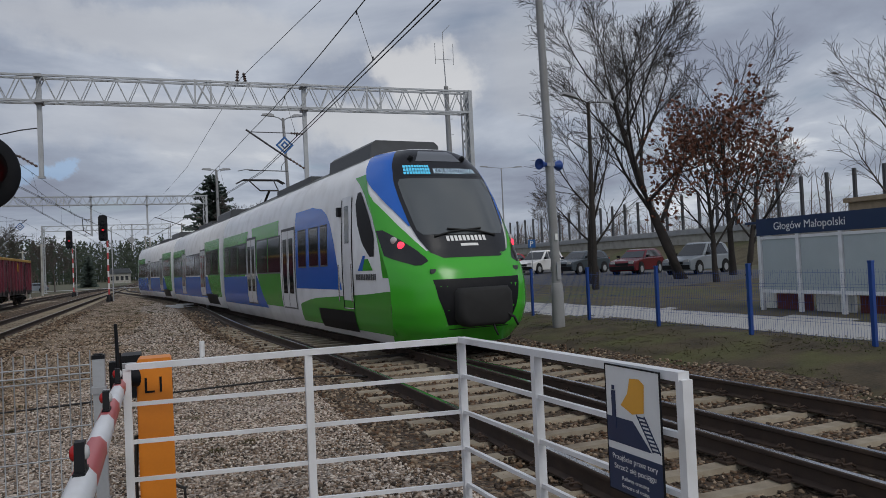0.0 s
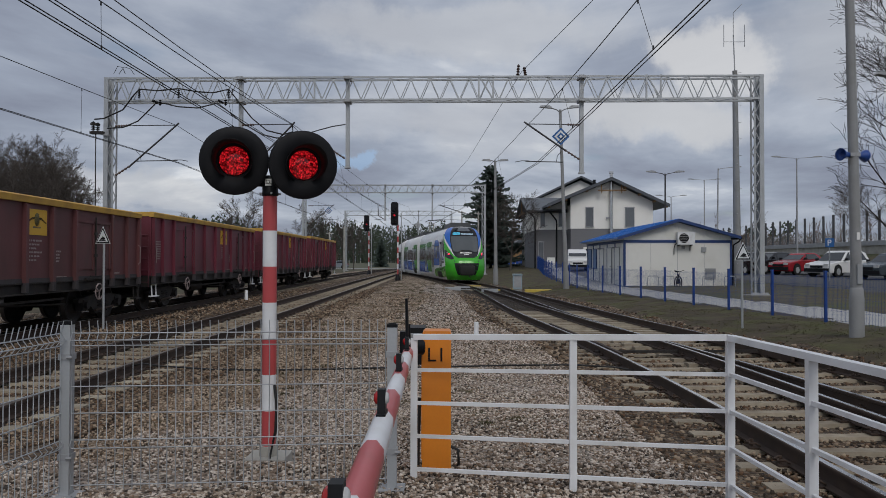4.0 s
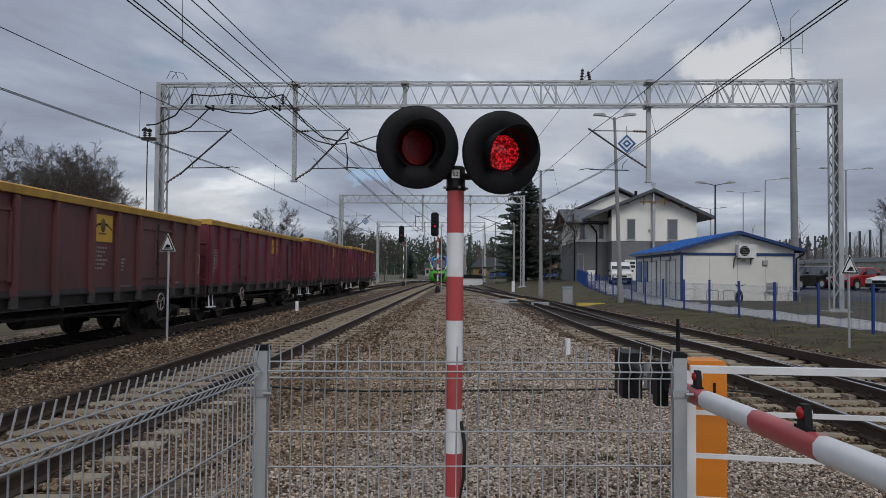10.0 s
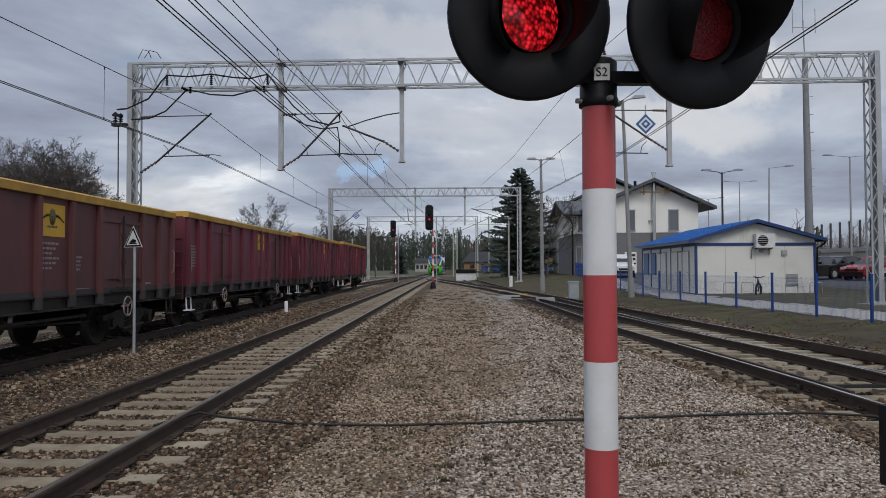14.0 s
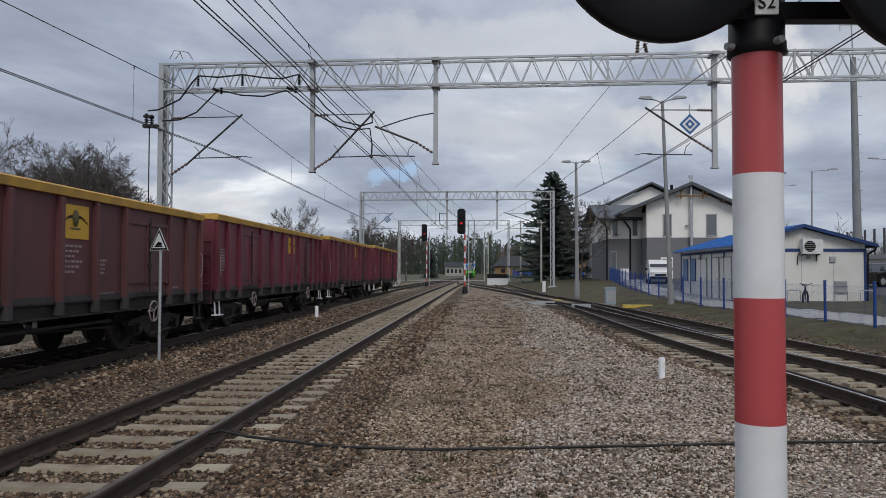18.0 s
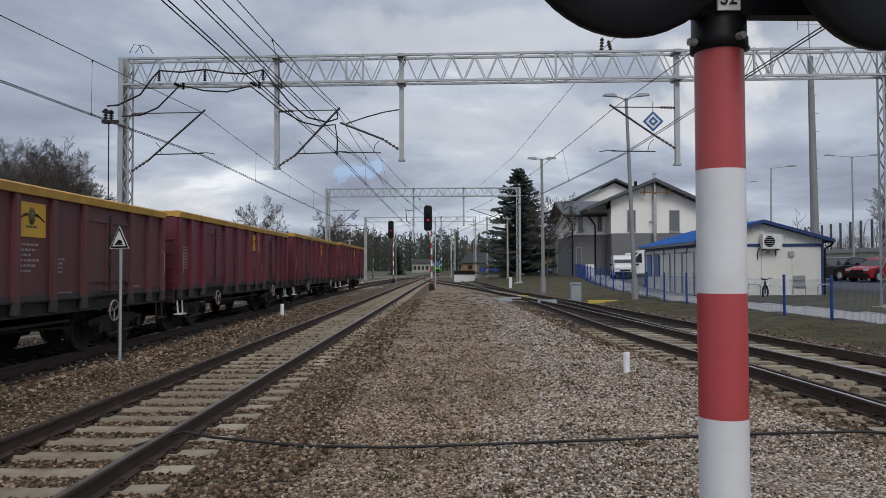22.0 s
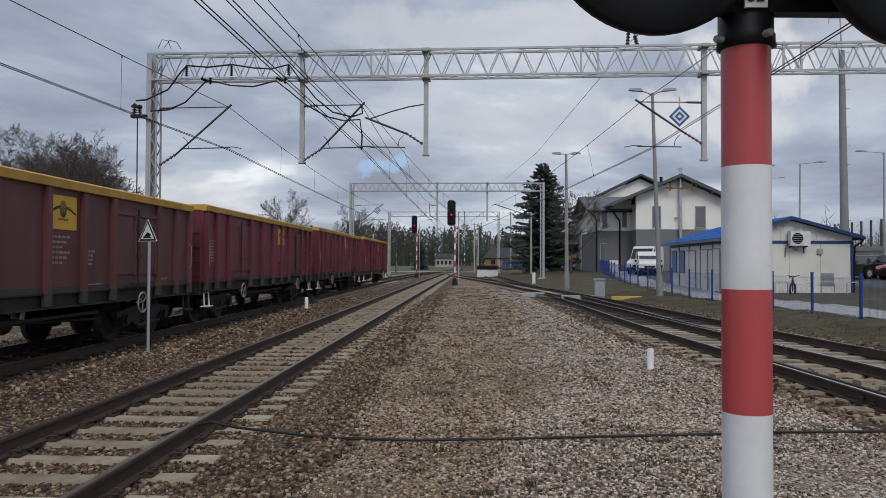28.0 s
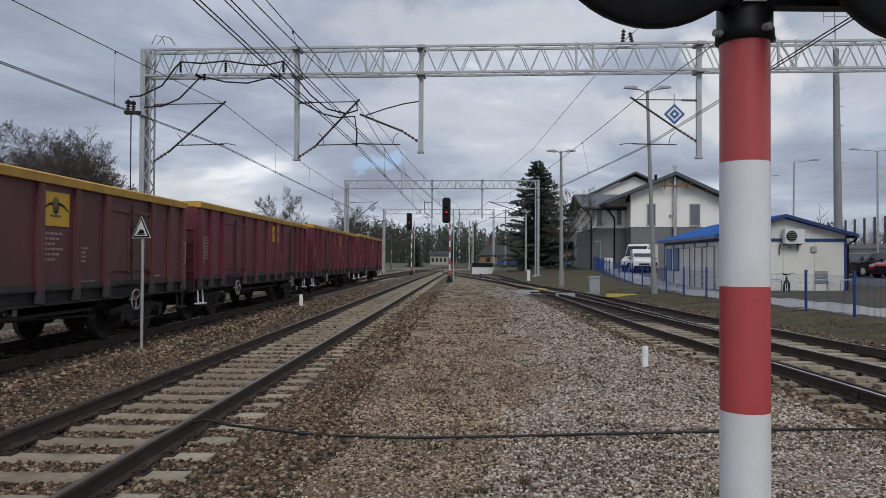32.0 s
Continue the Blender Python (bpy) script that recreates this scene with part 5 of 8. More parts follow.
        part("green_field", side_patch(sg_, [(0.5, ys0), (3.1, ys0 + 0.3)], [(0.5, ys0 + 2.0), (1.4, ys0 + 3.2), (3.1, ys0 + 4.2)], 0.6, 3.1, 0.005, 10), M["green_dark"], th)
        part("blue_band", side_patch(sg_, [(0.5, ys0 + 2.0), (1.4, ys0 + 3.2), (3.0, ys0 + 6.2)], [(0.5, L - 0.2), (3.0, L - 0.2)], 0.5, 1.5, 0.005, 8), M["train_blue"], th)
        part("green_field", side_patch(sg_, [(1.5, L - 4.6), (3.1, L - 5.2)], [(1.5, L - 0.2), (3.1, L - 0.2)], 1.5, 3.05, 0.005, 8), M["green_dark"], th)
    part("gangway_bellows", MB().prism([(-1.1, 0.6), (1.1, 0.6), (1.15, 2.9), (0.8, 3.5), (-0.8, 3.5), (-1.15, 2.9)], 1.0, pose(0, L - 0.05, 0)), M["rubber"], th)
    if not head:
        return th
    part("green_front", nose_patch(0.13, 1.86, [(0, -1)], [(0, 1)], 0.006, 16, 30), M["green"], th)
    for sg_ in (1, -1):
        lo, hi = [(1.86, sg_ * 0.60), (2.1, sg_ * 0.71), (2.4, sg_ * 0.82), (2.9, sg_ * 0.965), (3.1, sg_ * 1.0)], [(0, sg_ * 1.0)]
        part("green_wing", nose_patch(1.86, 3.1, lo, hi, 0.006, 12, 6), M["green"], th)
        part("green_sweep", side_patch(sg_, [(1.4, 0.9), (1.86, 1.2), (2.2, 1.42), (3.0, 1.92), (3.5, 2.26), (3.7, 2.5)], [(1.4, 1.25), (1.86, 1.36), (2.2, 1.5), (2.6, 1.74), (3.0, 2.1), (3.3, 2.5), (3.5, 2.95)], 1.4, 3.5, 0.005, 14), M["green"], th)
        part("blue_pillar", nose_patch(2.35, 3.97, [(2.35, sg_ * 0.695), (3.2, sg_ * 0.745), (3.97, sg_ * 0.735)], [(2.35, sg_ * 0.71), (2.8, sg_ * 0.86), (3.2, sg_ * 0.97), (3.4, sg_ * 1.0), (3.97, sg_ * 1.0)], 0.006, 14, 6), M["train_blue"], th)
        hl = part("headlight", nose_patch(1.60, 2.3, [(1.60, sg_ * 0.70), (1.68, sg_ * 0.60), (1.88, sg_ * 0.70), (2.3, sg_ * 0.95)], [(1.60, sg_ * 0.76), (1.70, sg_ * 0.90), (1.80, sg_ * 0.985), (2.3, sg_ * 1.0)], 0.012, 10, 6), M["black_gloss"], th)
        c = nose(sg_ * 0.83, 1.98, 0.02)
        part("tail_lamp", MB().lathe([(0, 0.02), (0.06, 0.014), (0.072, 0)], Matrix.Translation(c) @ rot("Z", sg_ * 40) @ rot("X", 90), n=16), M["tail_lit"], hl, "lit red tail lamp")
        c = nose(sg_ * 0.88, 2.08, 0.02)
        part("head_lamp", MB().lathe([(0, 0.02), (0.06, 0.012), (0.07, 0)], Matrix.Translation(c) @ rot("Z", sg_ * 40) @ rot("X", 90), n=16), M["lens_clear"], hl)
        c = nose(sg_ * 0.6, 1.5, 0.008)
        part("marker_eye", MB().box(c.x - 0.05, c.y - 0.02, 1.45, c.x + 0.05, c.y + 0.02, 1.53), M["train_grey"], th)
    part("front_mask", nose_patch(1.72, 3.97, [(1.72, -0.42), (1.8, -0.55), (2.1, -0.65), (2.4, -0.70), (3.2, -0.75), (3.97, -0.74)], [(1.72, 0.42), (1.8, 0.55), (2.1, 0.65), (2.4, 0.70), (3.2, 0.75), (3.97, 0.74)], 0.010, 22, 26), M["black_gloss"], th)
    part("windscreen", nose_patch(2.16, 3.3, [(2.16, -0.58), (2.26, -0.64), (3.2, -0.71), (3.3, -0.68)], [(2.16, 0.58), (2.26, 0.64), (3.2, 0.71), (3.3, 0.68)], 0.016, 12, 18), M["screen_sky_grey"], th)
    part("top_window", nose_patch(3.68, 3.92, [(3.68, -0.42), (3.92, -0.34)], [(3.68, 0.42), (3.92, 0.34)], 0.016, 4, 10), M["glass_sky_grey"], th)
    ds = part("destination_display", nose_patch(3.36, 3.62, [(0, -0.66)], [(0, 0.66)], 0.016, 3, 14), M["black_gloss"], th)
    for (x0, x1, mat) in ((-0.62, -0.22, "display_blue"),):
        b = MB()
        for r_ in range(3):
            for cidx in range(10):
                sA, sB = x0 + (x1 - x0) * cidx / 10, x0 + (x1 - x0) * (cidx + 0.8) / 10
                pA, pB = nose(sA, 3.36, 0.022), nose(sB, 3.49, 0.022)
                b.add([nose(sA, 3.39 + 0.07 * r_, 0.022), nose(sB, 3.39 + 0.07 * r_, 0.022), nose(sB, 3.445 + 0.07 * r_, 0.022), nose(sA, 3.445 + 0.07 * r_, 0.022)], [(0, 1, 2, 3)])
        part("lit_lettering", b, M[mat], ds)
    pa_, pb_ = nose(-0.15, 3.41, 0.03), nose(-0.15, 3.60, 0.03)
    text("lettering", "KOLBUSZOWA", 0.2, M["display"], ds, Matrix.Translation((-0.24, pa_.y - 0.04, 3.41)) @ rot("X", math.degrees(math.atan2(0.19, pb_.y - pa_.y))) @ Matrix.Diagonal((0.66, 1, 1, 1)))
    nb = MB()
    for k in range(10):
        s0 = -0.3 + 0.06 * k
        nb.add([nose(s0, 2.03, 0.016), nose(s0 + 0.042, 2.03, 0.016), nose(s0 + 0.042, 2.13, 0.016), nose(s0, 2.13, 0.016)], [(0, 1, 2, 3)])
    nb.add([nose(-0.12, 1.93, 0.016), nose(0.14, 1.93, 0.016), nose(0.14, 1.98, 0.016), nose(-0.12, 1.98, 0.016)], [(0, 1, 2, 3)])
    part("number_bars", nb, M["label_white"], th)
    for sg_ in (1, -1):
        part("wiper", MB().path([nose(sg_ * 0.45, 2.12, 0.03), nose(sg_ * 0.2, 2.2, 0.045), nose(-sg_ * 0.25, 2.26, 0.04)], 0.018, n=5), M["rubber"], th)
        part("front_camera", MB().lathe([(0, 0.1), (0.05, 0.08), (0.06, 0)], Matrix.Translation(nose(sg_ * 0.5, 3.74, 0.0)) @ rot("X", 60), n=12), M["black"], th)
    part("coupler_recess", nose_patch(0.42, 1.34, [(0.42, -0.45), (1.0, -0.58), (1.34, -0.62)], [(0.42, 0.45), (1.0, 0.58), (1.34, 0.62)], 0.011, 8, 12), M["black"], th)
    cov, rings = MB(), []
    for yy, k in ((0.2, 1.0), (-0.12, 1.0), (-0.2, 0.94), (-0.235, 0.8), (-0.24, 0.0)):
        rings.append([(x_ * k, yy, 0.84 + (z_ - 0.84) * k) for x_, z_ in ((-0.46, 0.52), (-0.38, 0.47), (0.38, 0.47), (0.46, 0.52), (0.54, 0.62), (0.56, 0.8), (0.55, 1.08), (0.48, 1.17), (-0.48, 1.17), (-0.55, 1.08), (-0.56, 0.8), (-0.54, 0.62))])
    cov.add([p for r_ in rings for p in r_], [(j * 12 + i, j * 12 + (i + 1) % 12, (j + 1) * 12 + (i + 1) % 12, (j + 1) * 12 + i) for j in range(4) for i in range(12)], True)
    part("coupler_cover", cov, M["rubber"], th)
    part("air_hose", MB().path([(0.3, -0.16, 0.75), (0.5, -0.28, 0.6), (0.62, -0.2, 0.45)], 0.025, n=6).path([(0.1, -0.15, 0.6), (0.14, -0.2, 0.4), (0.25, -0.1, 0.28)], 0.02, n=6), M["rubber"], th)
    part("plough", MB().prism([(-1.1, 0.06), (1.1, 0.06), (1.15, 0.27), (-1.15, 0.27)], 0.3, pose(0, 0.9, 0)), M["dark_iron"], th)
    pg = part("pantograph", MB().box(-0.7, 17.0, 4.0, 0.7, 18.4, 4.1), M["dark_iron"], th)
    part("lower_arm", MB().tube((0, 18.2, 4.1), (0, 16.6, 4.75), 0.05, n=6), M["dark_iron"], pg)
    part("upper_arm", MB().tube((-0.35, 16.6, 4.75), (-0.5, 18.0, 5.32), 0.025, n=6).tube((0.35, 16.6, 4.75), (0.5, 18.0, 5.32), 0.025, n=6).tube((-0.35, 16.6, 4.75), (0.35, 16.6, 4.75), 0.03, n=6), M["dark_iron"], pg)
    part("collector_head", MB().path([(-0.95, 18.0, 5.2), (-0.7, 18.0, 5.34), (0.7, 18.0, 5.34), (0.95, 18.0, 5.2)], 0.03, n=6).path([(-0.95, 18.25, 5.2), (-0.7, 18.25, 5.34), (0.7, 18.25, 5.34), (0.95, 18.25, 5.2)], 0.03, n=6), M["dark_iron"], pg)
    return th


CAR_L = (19.2, 16.2, 19.2)
CARS = [car("train_car", 19.2, True, "green, blue and white electric train car with raked black windscreen")]
CARS.append(car("train_car", 16.2, False, "middle train car with blue and green sides"))
CARS.append(car("train_car", 19.2, False, "far train car with blue and green sides"))


# ---- overhead line ----
def lattice_beam(mb_ch, mb_di, a, b, z0, z1, dep, pitch):
    """Chords and bracing of a box girder from a to b, between the heights z0 and z1."""
    d = (b - a)
    n = max(2, int(d.length / pitch))
    side = Vector((-d.y, d.x, 0)).normalized() * dep / 2
    for s in (-1, 1):
        for z in (z0, z1):
            mb_ch.append(MB().bar(a + side * s + Vector((0, 0, z)), b + side * s + Vector((0, 0, z)), 0.07))
        for i in range(n):
            p, q, r = a + d * (i / n), a + d * ((i + 0.5) / n), a + d * ((i + 1) / n)
            mb_di.bar(p + side * s + Vector((0, 0, z0)), q + side * s + Vector((0, 0, z1)), 0.03, 0.03)
            mb_di.bar(q + side * s + Vector((0, 0, z1)), r + side * s + Vector((0, 0, z0)), 0.03, 0.03)
    for i in range(n + 1):
        p = a + d * (i / n)
        for z in (z0, z1):
            if i < n:
                k = 1 if i % 2 else -1
                mb_di.bar(p + side * k + Vector((0, 0, z)), p + d / n - side * k + Vector((0, 0, z)), 0.016)


def gantry(a, b, za, zb, depth, drops, label, fine=True):
    th = thing("overhead_line_gantry", pose(0, 0, 0), label, "gantry", "overhead line gantries")
    a, b = Vector(a), Vector(b)
    ch, di = [], MB()
    top = (za + zb) / 2
    lattice_beam(ch, di, a, b, top - depth, top - 0.06, 0.45, 0.74 if fine else 1.5)
    for c_ in ch:
        part("beam_chord", c_, M["galv"], th)
    tagged(part("beam_lattice", di, M["galv"], th), kind="stuff")
    for p, s in ((a, 1), (b, -1)):
        zb_ = ground_z(p.x, p.y)
        po = part("post", MB().box(p.x - s * 0.18 - 0.01, p.y - 0.16, zb_ - 0.2, p.x - s * 0.18 + 0.01, p.y + 0.16, top), M["galv"], th)
        for k in (-0.19, 0.16):
            part("flange", MB().box(p.x - s * 0.105 - 0.085, p.y + k, zb_ - 0.2, p.x - s * 0.105 + 0.085, p.y + k + 0.03, top), M["galv"], po)
        part("post_leg", MB().box(p.x + s * 0.165 - 0.03, p.y - 0.19, zb_ - 0.2, p.x + s * 0.165 + 0.03, p.y - 0.16, top - 0.1).box(p.x + s * 0.165 - 0.03, p.y + 0.16, zb_ - 0.2, p.x + s * 0.165 + 0.03, p.y + 0.19, top - 0.1), M["galv"], po)
        zz, k, la = zb_ + 0.5, 0, MB()
        while zz < top - 0.5:
            x0, x1 = p.x - s * 0.03, p.x + s * 0.15
            la.bar((x0 if k % 2 else x1, p.y - 0.175, zz), (x1 if k % 2 else x0, p.y - 0.175, zz + 0.36), 0.035).bar((x0 if k % 2 else x1, p.y + 0.175, zz), (x1 if k % 2 else x0, p.y + 0.175, zz + 0.36), 0.035)
            zz += 0.36
            k += 1
        tagged(part("post_lattice", la, M["galv_dull"], po), kind="stuff")
        part("footing", MB().box(p.x - 0.42, p.y - 0.4, zb_ - 0.3, p.x + 0.42, p.y + 0.4, zb_ + 0.03), M["concrete"], th)
        part("foot_flare", MB().prism([(-0.36, zb_ + 0.03), (0.36, zb_ + 0.03), (0.31, zb_ + 0.12), (-0.28, zb_ + 0.12)], 0.03, pose(p.x, p.y - 0.23, 0)), M["galv"], po)
    for x, z in drops:
        f = (x - a.x) / (b.x - a.x)
        y = a.y + (b.y - a.y) * f
        dt = part("drop_tube", MB().box(x - 0.075, y - 0.075, z, x + 0.075, y + 0.075, top + 0.05).box(x - 0.11, y - 0.11, z - 0.03, x + 0.11, y + 0.11, z + 0.03), M["galv"], th)
        for zc_ in (top - 0.12, top - depth - 0.08):
            part("tube_clamp", MB().box(x - 0.13, y - 0.3, zc_, x + 0.13, y + 0.3, zc_ + 0.1), M["galv_dull"], dt)
    # stiffened bays
    for f in (0.3, 0.575, 0.83):
        p = a.lerp(b, f)
        part("stiffener", MB().bar((p.x, p.y - 0.22, top - depth), (p.x, p.y - 0.22, top), 0.06).bar((p.x + 0.55, p.y - 0.22, top - depth), (p.x + 0.55, p.y - 0.22, top), 0.06).bar((p.x, p.y - 0.22, top), (p.x + 0.55, p.y - 0.22, top - depth), 0.05), M["galv"], th)
    return th


def insulator(mb, a, b, n=5, r=0.055):
    a, b = Vector(a), Vector(b)
    mb.tube(a, b, 0.022, n=6)
    for i in range(n):
        p, q = a.lerp(b, (i + 0.2) / n), a.lerp(b, (i + 0.75) / n)
        mb.tube(p, q, r, r * 0.55, n=10)


def cantilever(xp, y, zl, xw, zc, zm, tie=True, label="tubular cantilever with brown insulators holding the contact line"):
    """A bracket from the mast at xp to the wires at xw: zl foot of the strut, zc contact wire, zm messenger."""
    th = thing("cantilever", pose(0, y, 0), label, "cantilever", "cantilevers")
    s = 1 if xw > xp else -1
    xr = xp + s * 0.09
    part("strut", MB().tube((xr + s * 0.55, 0, zl + 0.35), (xw + s * 0.1, 0, zm + 0.1), 0.035, n=8), M["arm"], th)
    ins = MB()
    insulator(ins, (xr, 0, zl), (xr + s * 0.6, 0, zl + 0.39))
    if tie:
        ins2 = MB()
        insulator(ins2, (xr, 0, zm - 0.02), (xr + s * 0.5, 0, zm))
        part("insulator", ins2, M["insulator"], th)
        part("tie_rod", MB().tube((xr + s * 0.5, 0, zm), (xw, 0, zm + 0.02), 0.018, n=6), M["arm"], th)
    part("insulator", ins, M["insulator"], th)
    xm = xr + (xw - xr) * 0.32
    part("registration_arm", MB().tube((xm, 0, zc + 0.05), (xw + s * 0.05, 0, zc + 0.08), 0.02, n=6).path([(xw + s * 0.45, 0, zc + 0.05), (xw + s * 0.2, 0, zc + 0.1), (xw - s * 0.1, 0, zc + 0.1)], 0.014, n=5), M["arm"], th)
    part("hanger", MB().path([(xm + s * 0.25, 0, zc + 0.06), (xm + s * 0.2, 0, zc + 0.3), (xm + s * 0.05, 0, zc + 0.45)], 0.012, n=5), M["arm"], th)
    return th


G1A, G1B = (-11.18, 24.75, 0), (13.92, 24.28, 0)
gantry(G1A, G1B, 8.72, 8.66, 0.93, [(-6.02, 4.93), (-1.83, 5.16), (7.22, 4.94)], "galvanised lattice gantry spanning all the tracks")
gantry((-11.76, 66.3, 0), (5.42, 66.3, 0), 8.86, 8.8, 0.77, [(-4.0, 5.4), (0.5, 5.4)], "second lattice gantry farther along the tracks")
gantry((-13.5, 107, 0), (2.4, 107, 0), 9.1, 9.1, 0.75, [(-6.5, 5.4), (-2.5, 5.4)], "distant lattice gantry over the station throat", False)
cantilever(-11.0, 24.6, 4.85, -8.53, 5.36, 6.8)
cantilever(-6.02, 24.5, 4.98, -3.98, 5.34, 6.82)
c2_ = cantilever(-1.83, 24.42, 5.5, -3.75, 5.34, 6.3, False)
part("tie_rod", MB().path([(-1.9, 0, 6.82), (-2.4, 0, 6.74), (-3.0, 0, 6.58), (-3.66, 0, 6.36)], 0.022, n=6), M["arm"], c2_)
c3_ = cantilever(7.22, 24.3, 5.45, 5.1, 5.3, 6.8)
cantilever(-11.5, 66.3, 5.0, -9.0, 5.4, 6.8)
cantilever(-4.0, 66.3, 5.5, -4.6, 5.4, 6.8)
cantilever(5.2, 66.3, 5.4, 1.2, 5.4, 6.8)


def diamond(x, y, z, s, mats, label):
    th = thing("diamond_board", pose(x, y, z), label, "sign", "diamond boards")
    for k, (h, mt) in enumerate(((s, mats[0]), (s * 0.72, mats[1]), (s * 0.46, mats[0]), (s * 0.2, mats[1]))):
        part("field", MB().prism([(0, -h), (h, 0), (0, h), (-h, 0)], 0.006, pose(0, -0.007 * k, 0)), M[mt], th)
    part("hanger", MB().bar((0, 0.02, s * 0.9), (0, 0.02, s + 0.3), 0.03), M["galv_dull"], th)


diamond(6.4, 24.25, 6.33, 0.34, ("sign_blue", "sign_white"), "blue and white diamond board hung from the gantry bracket")
diamond(-9.4, 66.1, 6.3, 0.34, ("sign_blue", "sign_white"), "blue and white diamond board on the second gantry")
diamond(-2.6, 106.8, 6.9, 0.5, ("galv_dull", "galv"), "back of a grey diamond board")


def catenary(name, supports, zc, zm, r, double, label, drop=6.0, sag=0.45, near=0.45):
    """Contact wire and messenger with droppers along support points (y, x contact, x messenger)."""
    th = thing(name, pose(0, 0, 0), label, "overhead wire", "overhead wires")
    con, mes, dr = [], [], MB()
    far_sag = sag
    for (ya, xa, ma), (yb, xb, mb2) in zip(supports, supports[1:]):
        sag = near if ya < 0 else far_sag
        n = max(4, int((yb - ya) / 3))
        for i in range(n):
            f = i / n
            con.append(Vector((xa + (xb - xa) * f, ya + (yb - ya) * f, zc - 0.06 * 4 * f * (1 - f))))
            mes.append(Vector((ma + (mb2 - ma) * f, ya + (yb - ya) * f, zm - sag * 4 * f * (1 - f))))
        nd = max(2, int((yb - ya) / drop))
        for i in range(1, nd):
            f = i / nd
            p = Vector((xa + (xb - xa) * f, ya + (yb - ya) * f, zc - 0.06 * 4 * f * (1 - f)))
            q = Vector((ma + (mb2 - ma) * f, ya + (yb - ya) * f, zm - sag * 4 * f * (1 - f)))
            dr.tube(p, q, 0.005, n=4).tube(p, p + Vector((0, 0, 0.07)), 0.016, n=5).tube(q - Vector((0, 0, 0.07)), q, 0.016, n=5)
    yb, xb, mb2 = supports[-1]
    con.append(Vector((xb, yb, zc)))
    mes.append(Vector((mb2, yb, zm)))
    part("contact_wire", MB().path(con, r, n=5), M["wire"], th)
    if double:
        part("contact_wire", MB().path([p + Vector((0.09, 0, 0.0)) for p in con], r, n=5), M["wire"], th)
    part("messenger_wire", MB().path(mes, r, n=5), M["wire"], th)
    tagged(part("dropper", dr, M["wire"], th), kind="stuff")
    return th


catenary("overhead_wire", [(-22, -11.2, -11.3), (24.6, -8.53, -8.5), (66.3, -9.3, -9.3), (107, -9.0, -9.0), (160, -7.6, -7.6)], 5.36, 6.8, 0.011, True, "contact line over the goods siding", 6, 0.45, 0.22)
catenary("overhead_wire", [(-22, -4.2, -4.25), (24.5, -3.98, -3.98), (66.3, -4.5, -4.5), (107, -5.1, -5.1), (160, -5.9, -5.9)], 5.34, 6.82, 0.011, True, "double contact line over the straight track", 7, 0.45, 0.76)
catenary("overhead_wire", [(-22, -4.0, -3.76), (24.42, -3.45, -3.75), (66.3, -1.8, -1.8), (100, -1.5, -1.5)], 5.36, 6.7, 0.010, True, "second contact line running beside the first", 8, 0.45, 0.66)
catenary("overhead_wire", [(-22, 6.15, 5.95), (24.3, 5.45, 5.15), (66.3, 1.0, 1.0), (107, -4.3, -4.3), (160, -5.6, -5.6)], 5.3, 6.8, 0.011, True, "double contact line over the main track", 7, 0.45, 0.76)
fw = thing("feeder_wire", pose(0, 0, 0), "bare feeder cable crossing over the gantry tops", "overhead wire", "overhead wires")
part("cable", MB().path([(10.2, -22, 10.0), (7.2, 11, 9.05), (4.9, 24.4, 8.85), (3.4, 45, 8.35), (1.9, 66.3, 8.95)], 0.010, n=5), M["wire"], fw)
insb = MB()
insulator(insb, (4.75, 24.3, 8.7), (4.8, 24.4, 9.15), 4, 0.07)
insulator(insb, (5.05, 24.3, 8.7), (5.0, 24.4, 9.05), 4, 0.07)
part("insulator", insb, M["insulator"], fw)

jp = thing("jumper_cable", pose(0, 0, 0), "black jumper cables looped along the gantry on insulators", "cable")
part("cable", MB().path([(-11.6, 24.3, 6.99), (-11.24, 24.3, 7.02), (-10.5, 24.3, 7.36), (-10.08, 24.3, 7.93), (-9.87, 24.3, 8.16), (-9.15, 24.3, 8.1), (-8.34, 24.3, 8.18), (-7.6, 24.3, 8.06), (-7.0, 24.3, 8.02), (-6.4, 24.3, 8.16), (-5.88, 24.3, 7.5), (-5.49, 24.3, 7.03), (-4.92, 24.3, 6.56), (-4.3, 24.4, 6.42), (-3.95, 24.5, 6.55), (-3.98, 24.5, 6.82)], 0.028, n=6), M["cable"], jp)
part("cable", MB().path([(-11.1, 24.3, 6.64), (-10.5, 24.3, 6.67), (-9.91, 24.3, 6.92), (-9.44, 24.3, 7.39), (-9.2, 24.3, 7.64), (-8.86, 24.3, 7.6), (-8.37, 24.3, 7.48), (-7.6, 24.3, 7.43), (-6.83, 24.3, 7.62), (-6.45, 24.3, 7.33), (-5.87, 24.3, 6.85), (-5.11, 24.3, 6.41), (-4.53, 24.3, 6.27), (-4.02, 24.4, 6.33), (-3.96, 24.5, 5.8), (-3.98, 24.5, 5.34)], 0.026, n=6), M["cable"], jp)
for x in (-9.87, -8.34, -6.4):
    ib = MB()
    insulator(ib, (x, 24.3, 7.80), (x, 24.3, 8.15), 5, 0.06)
    part("insulator", ib, M["black"], jp)
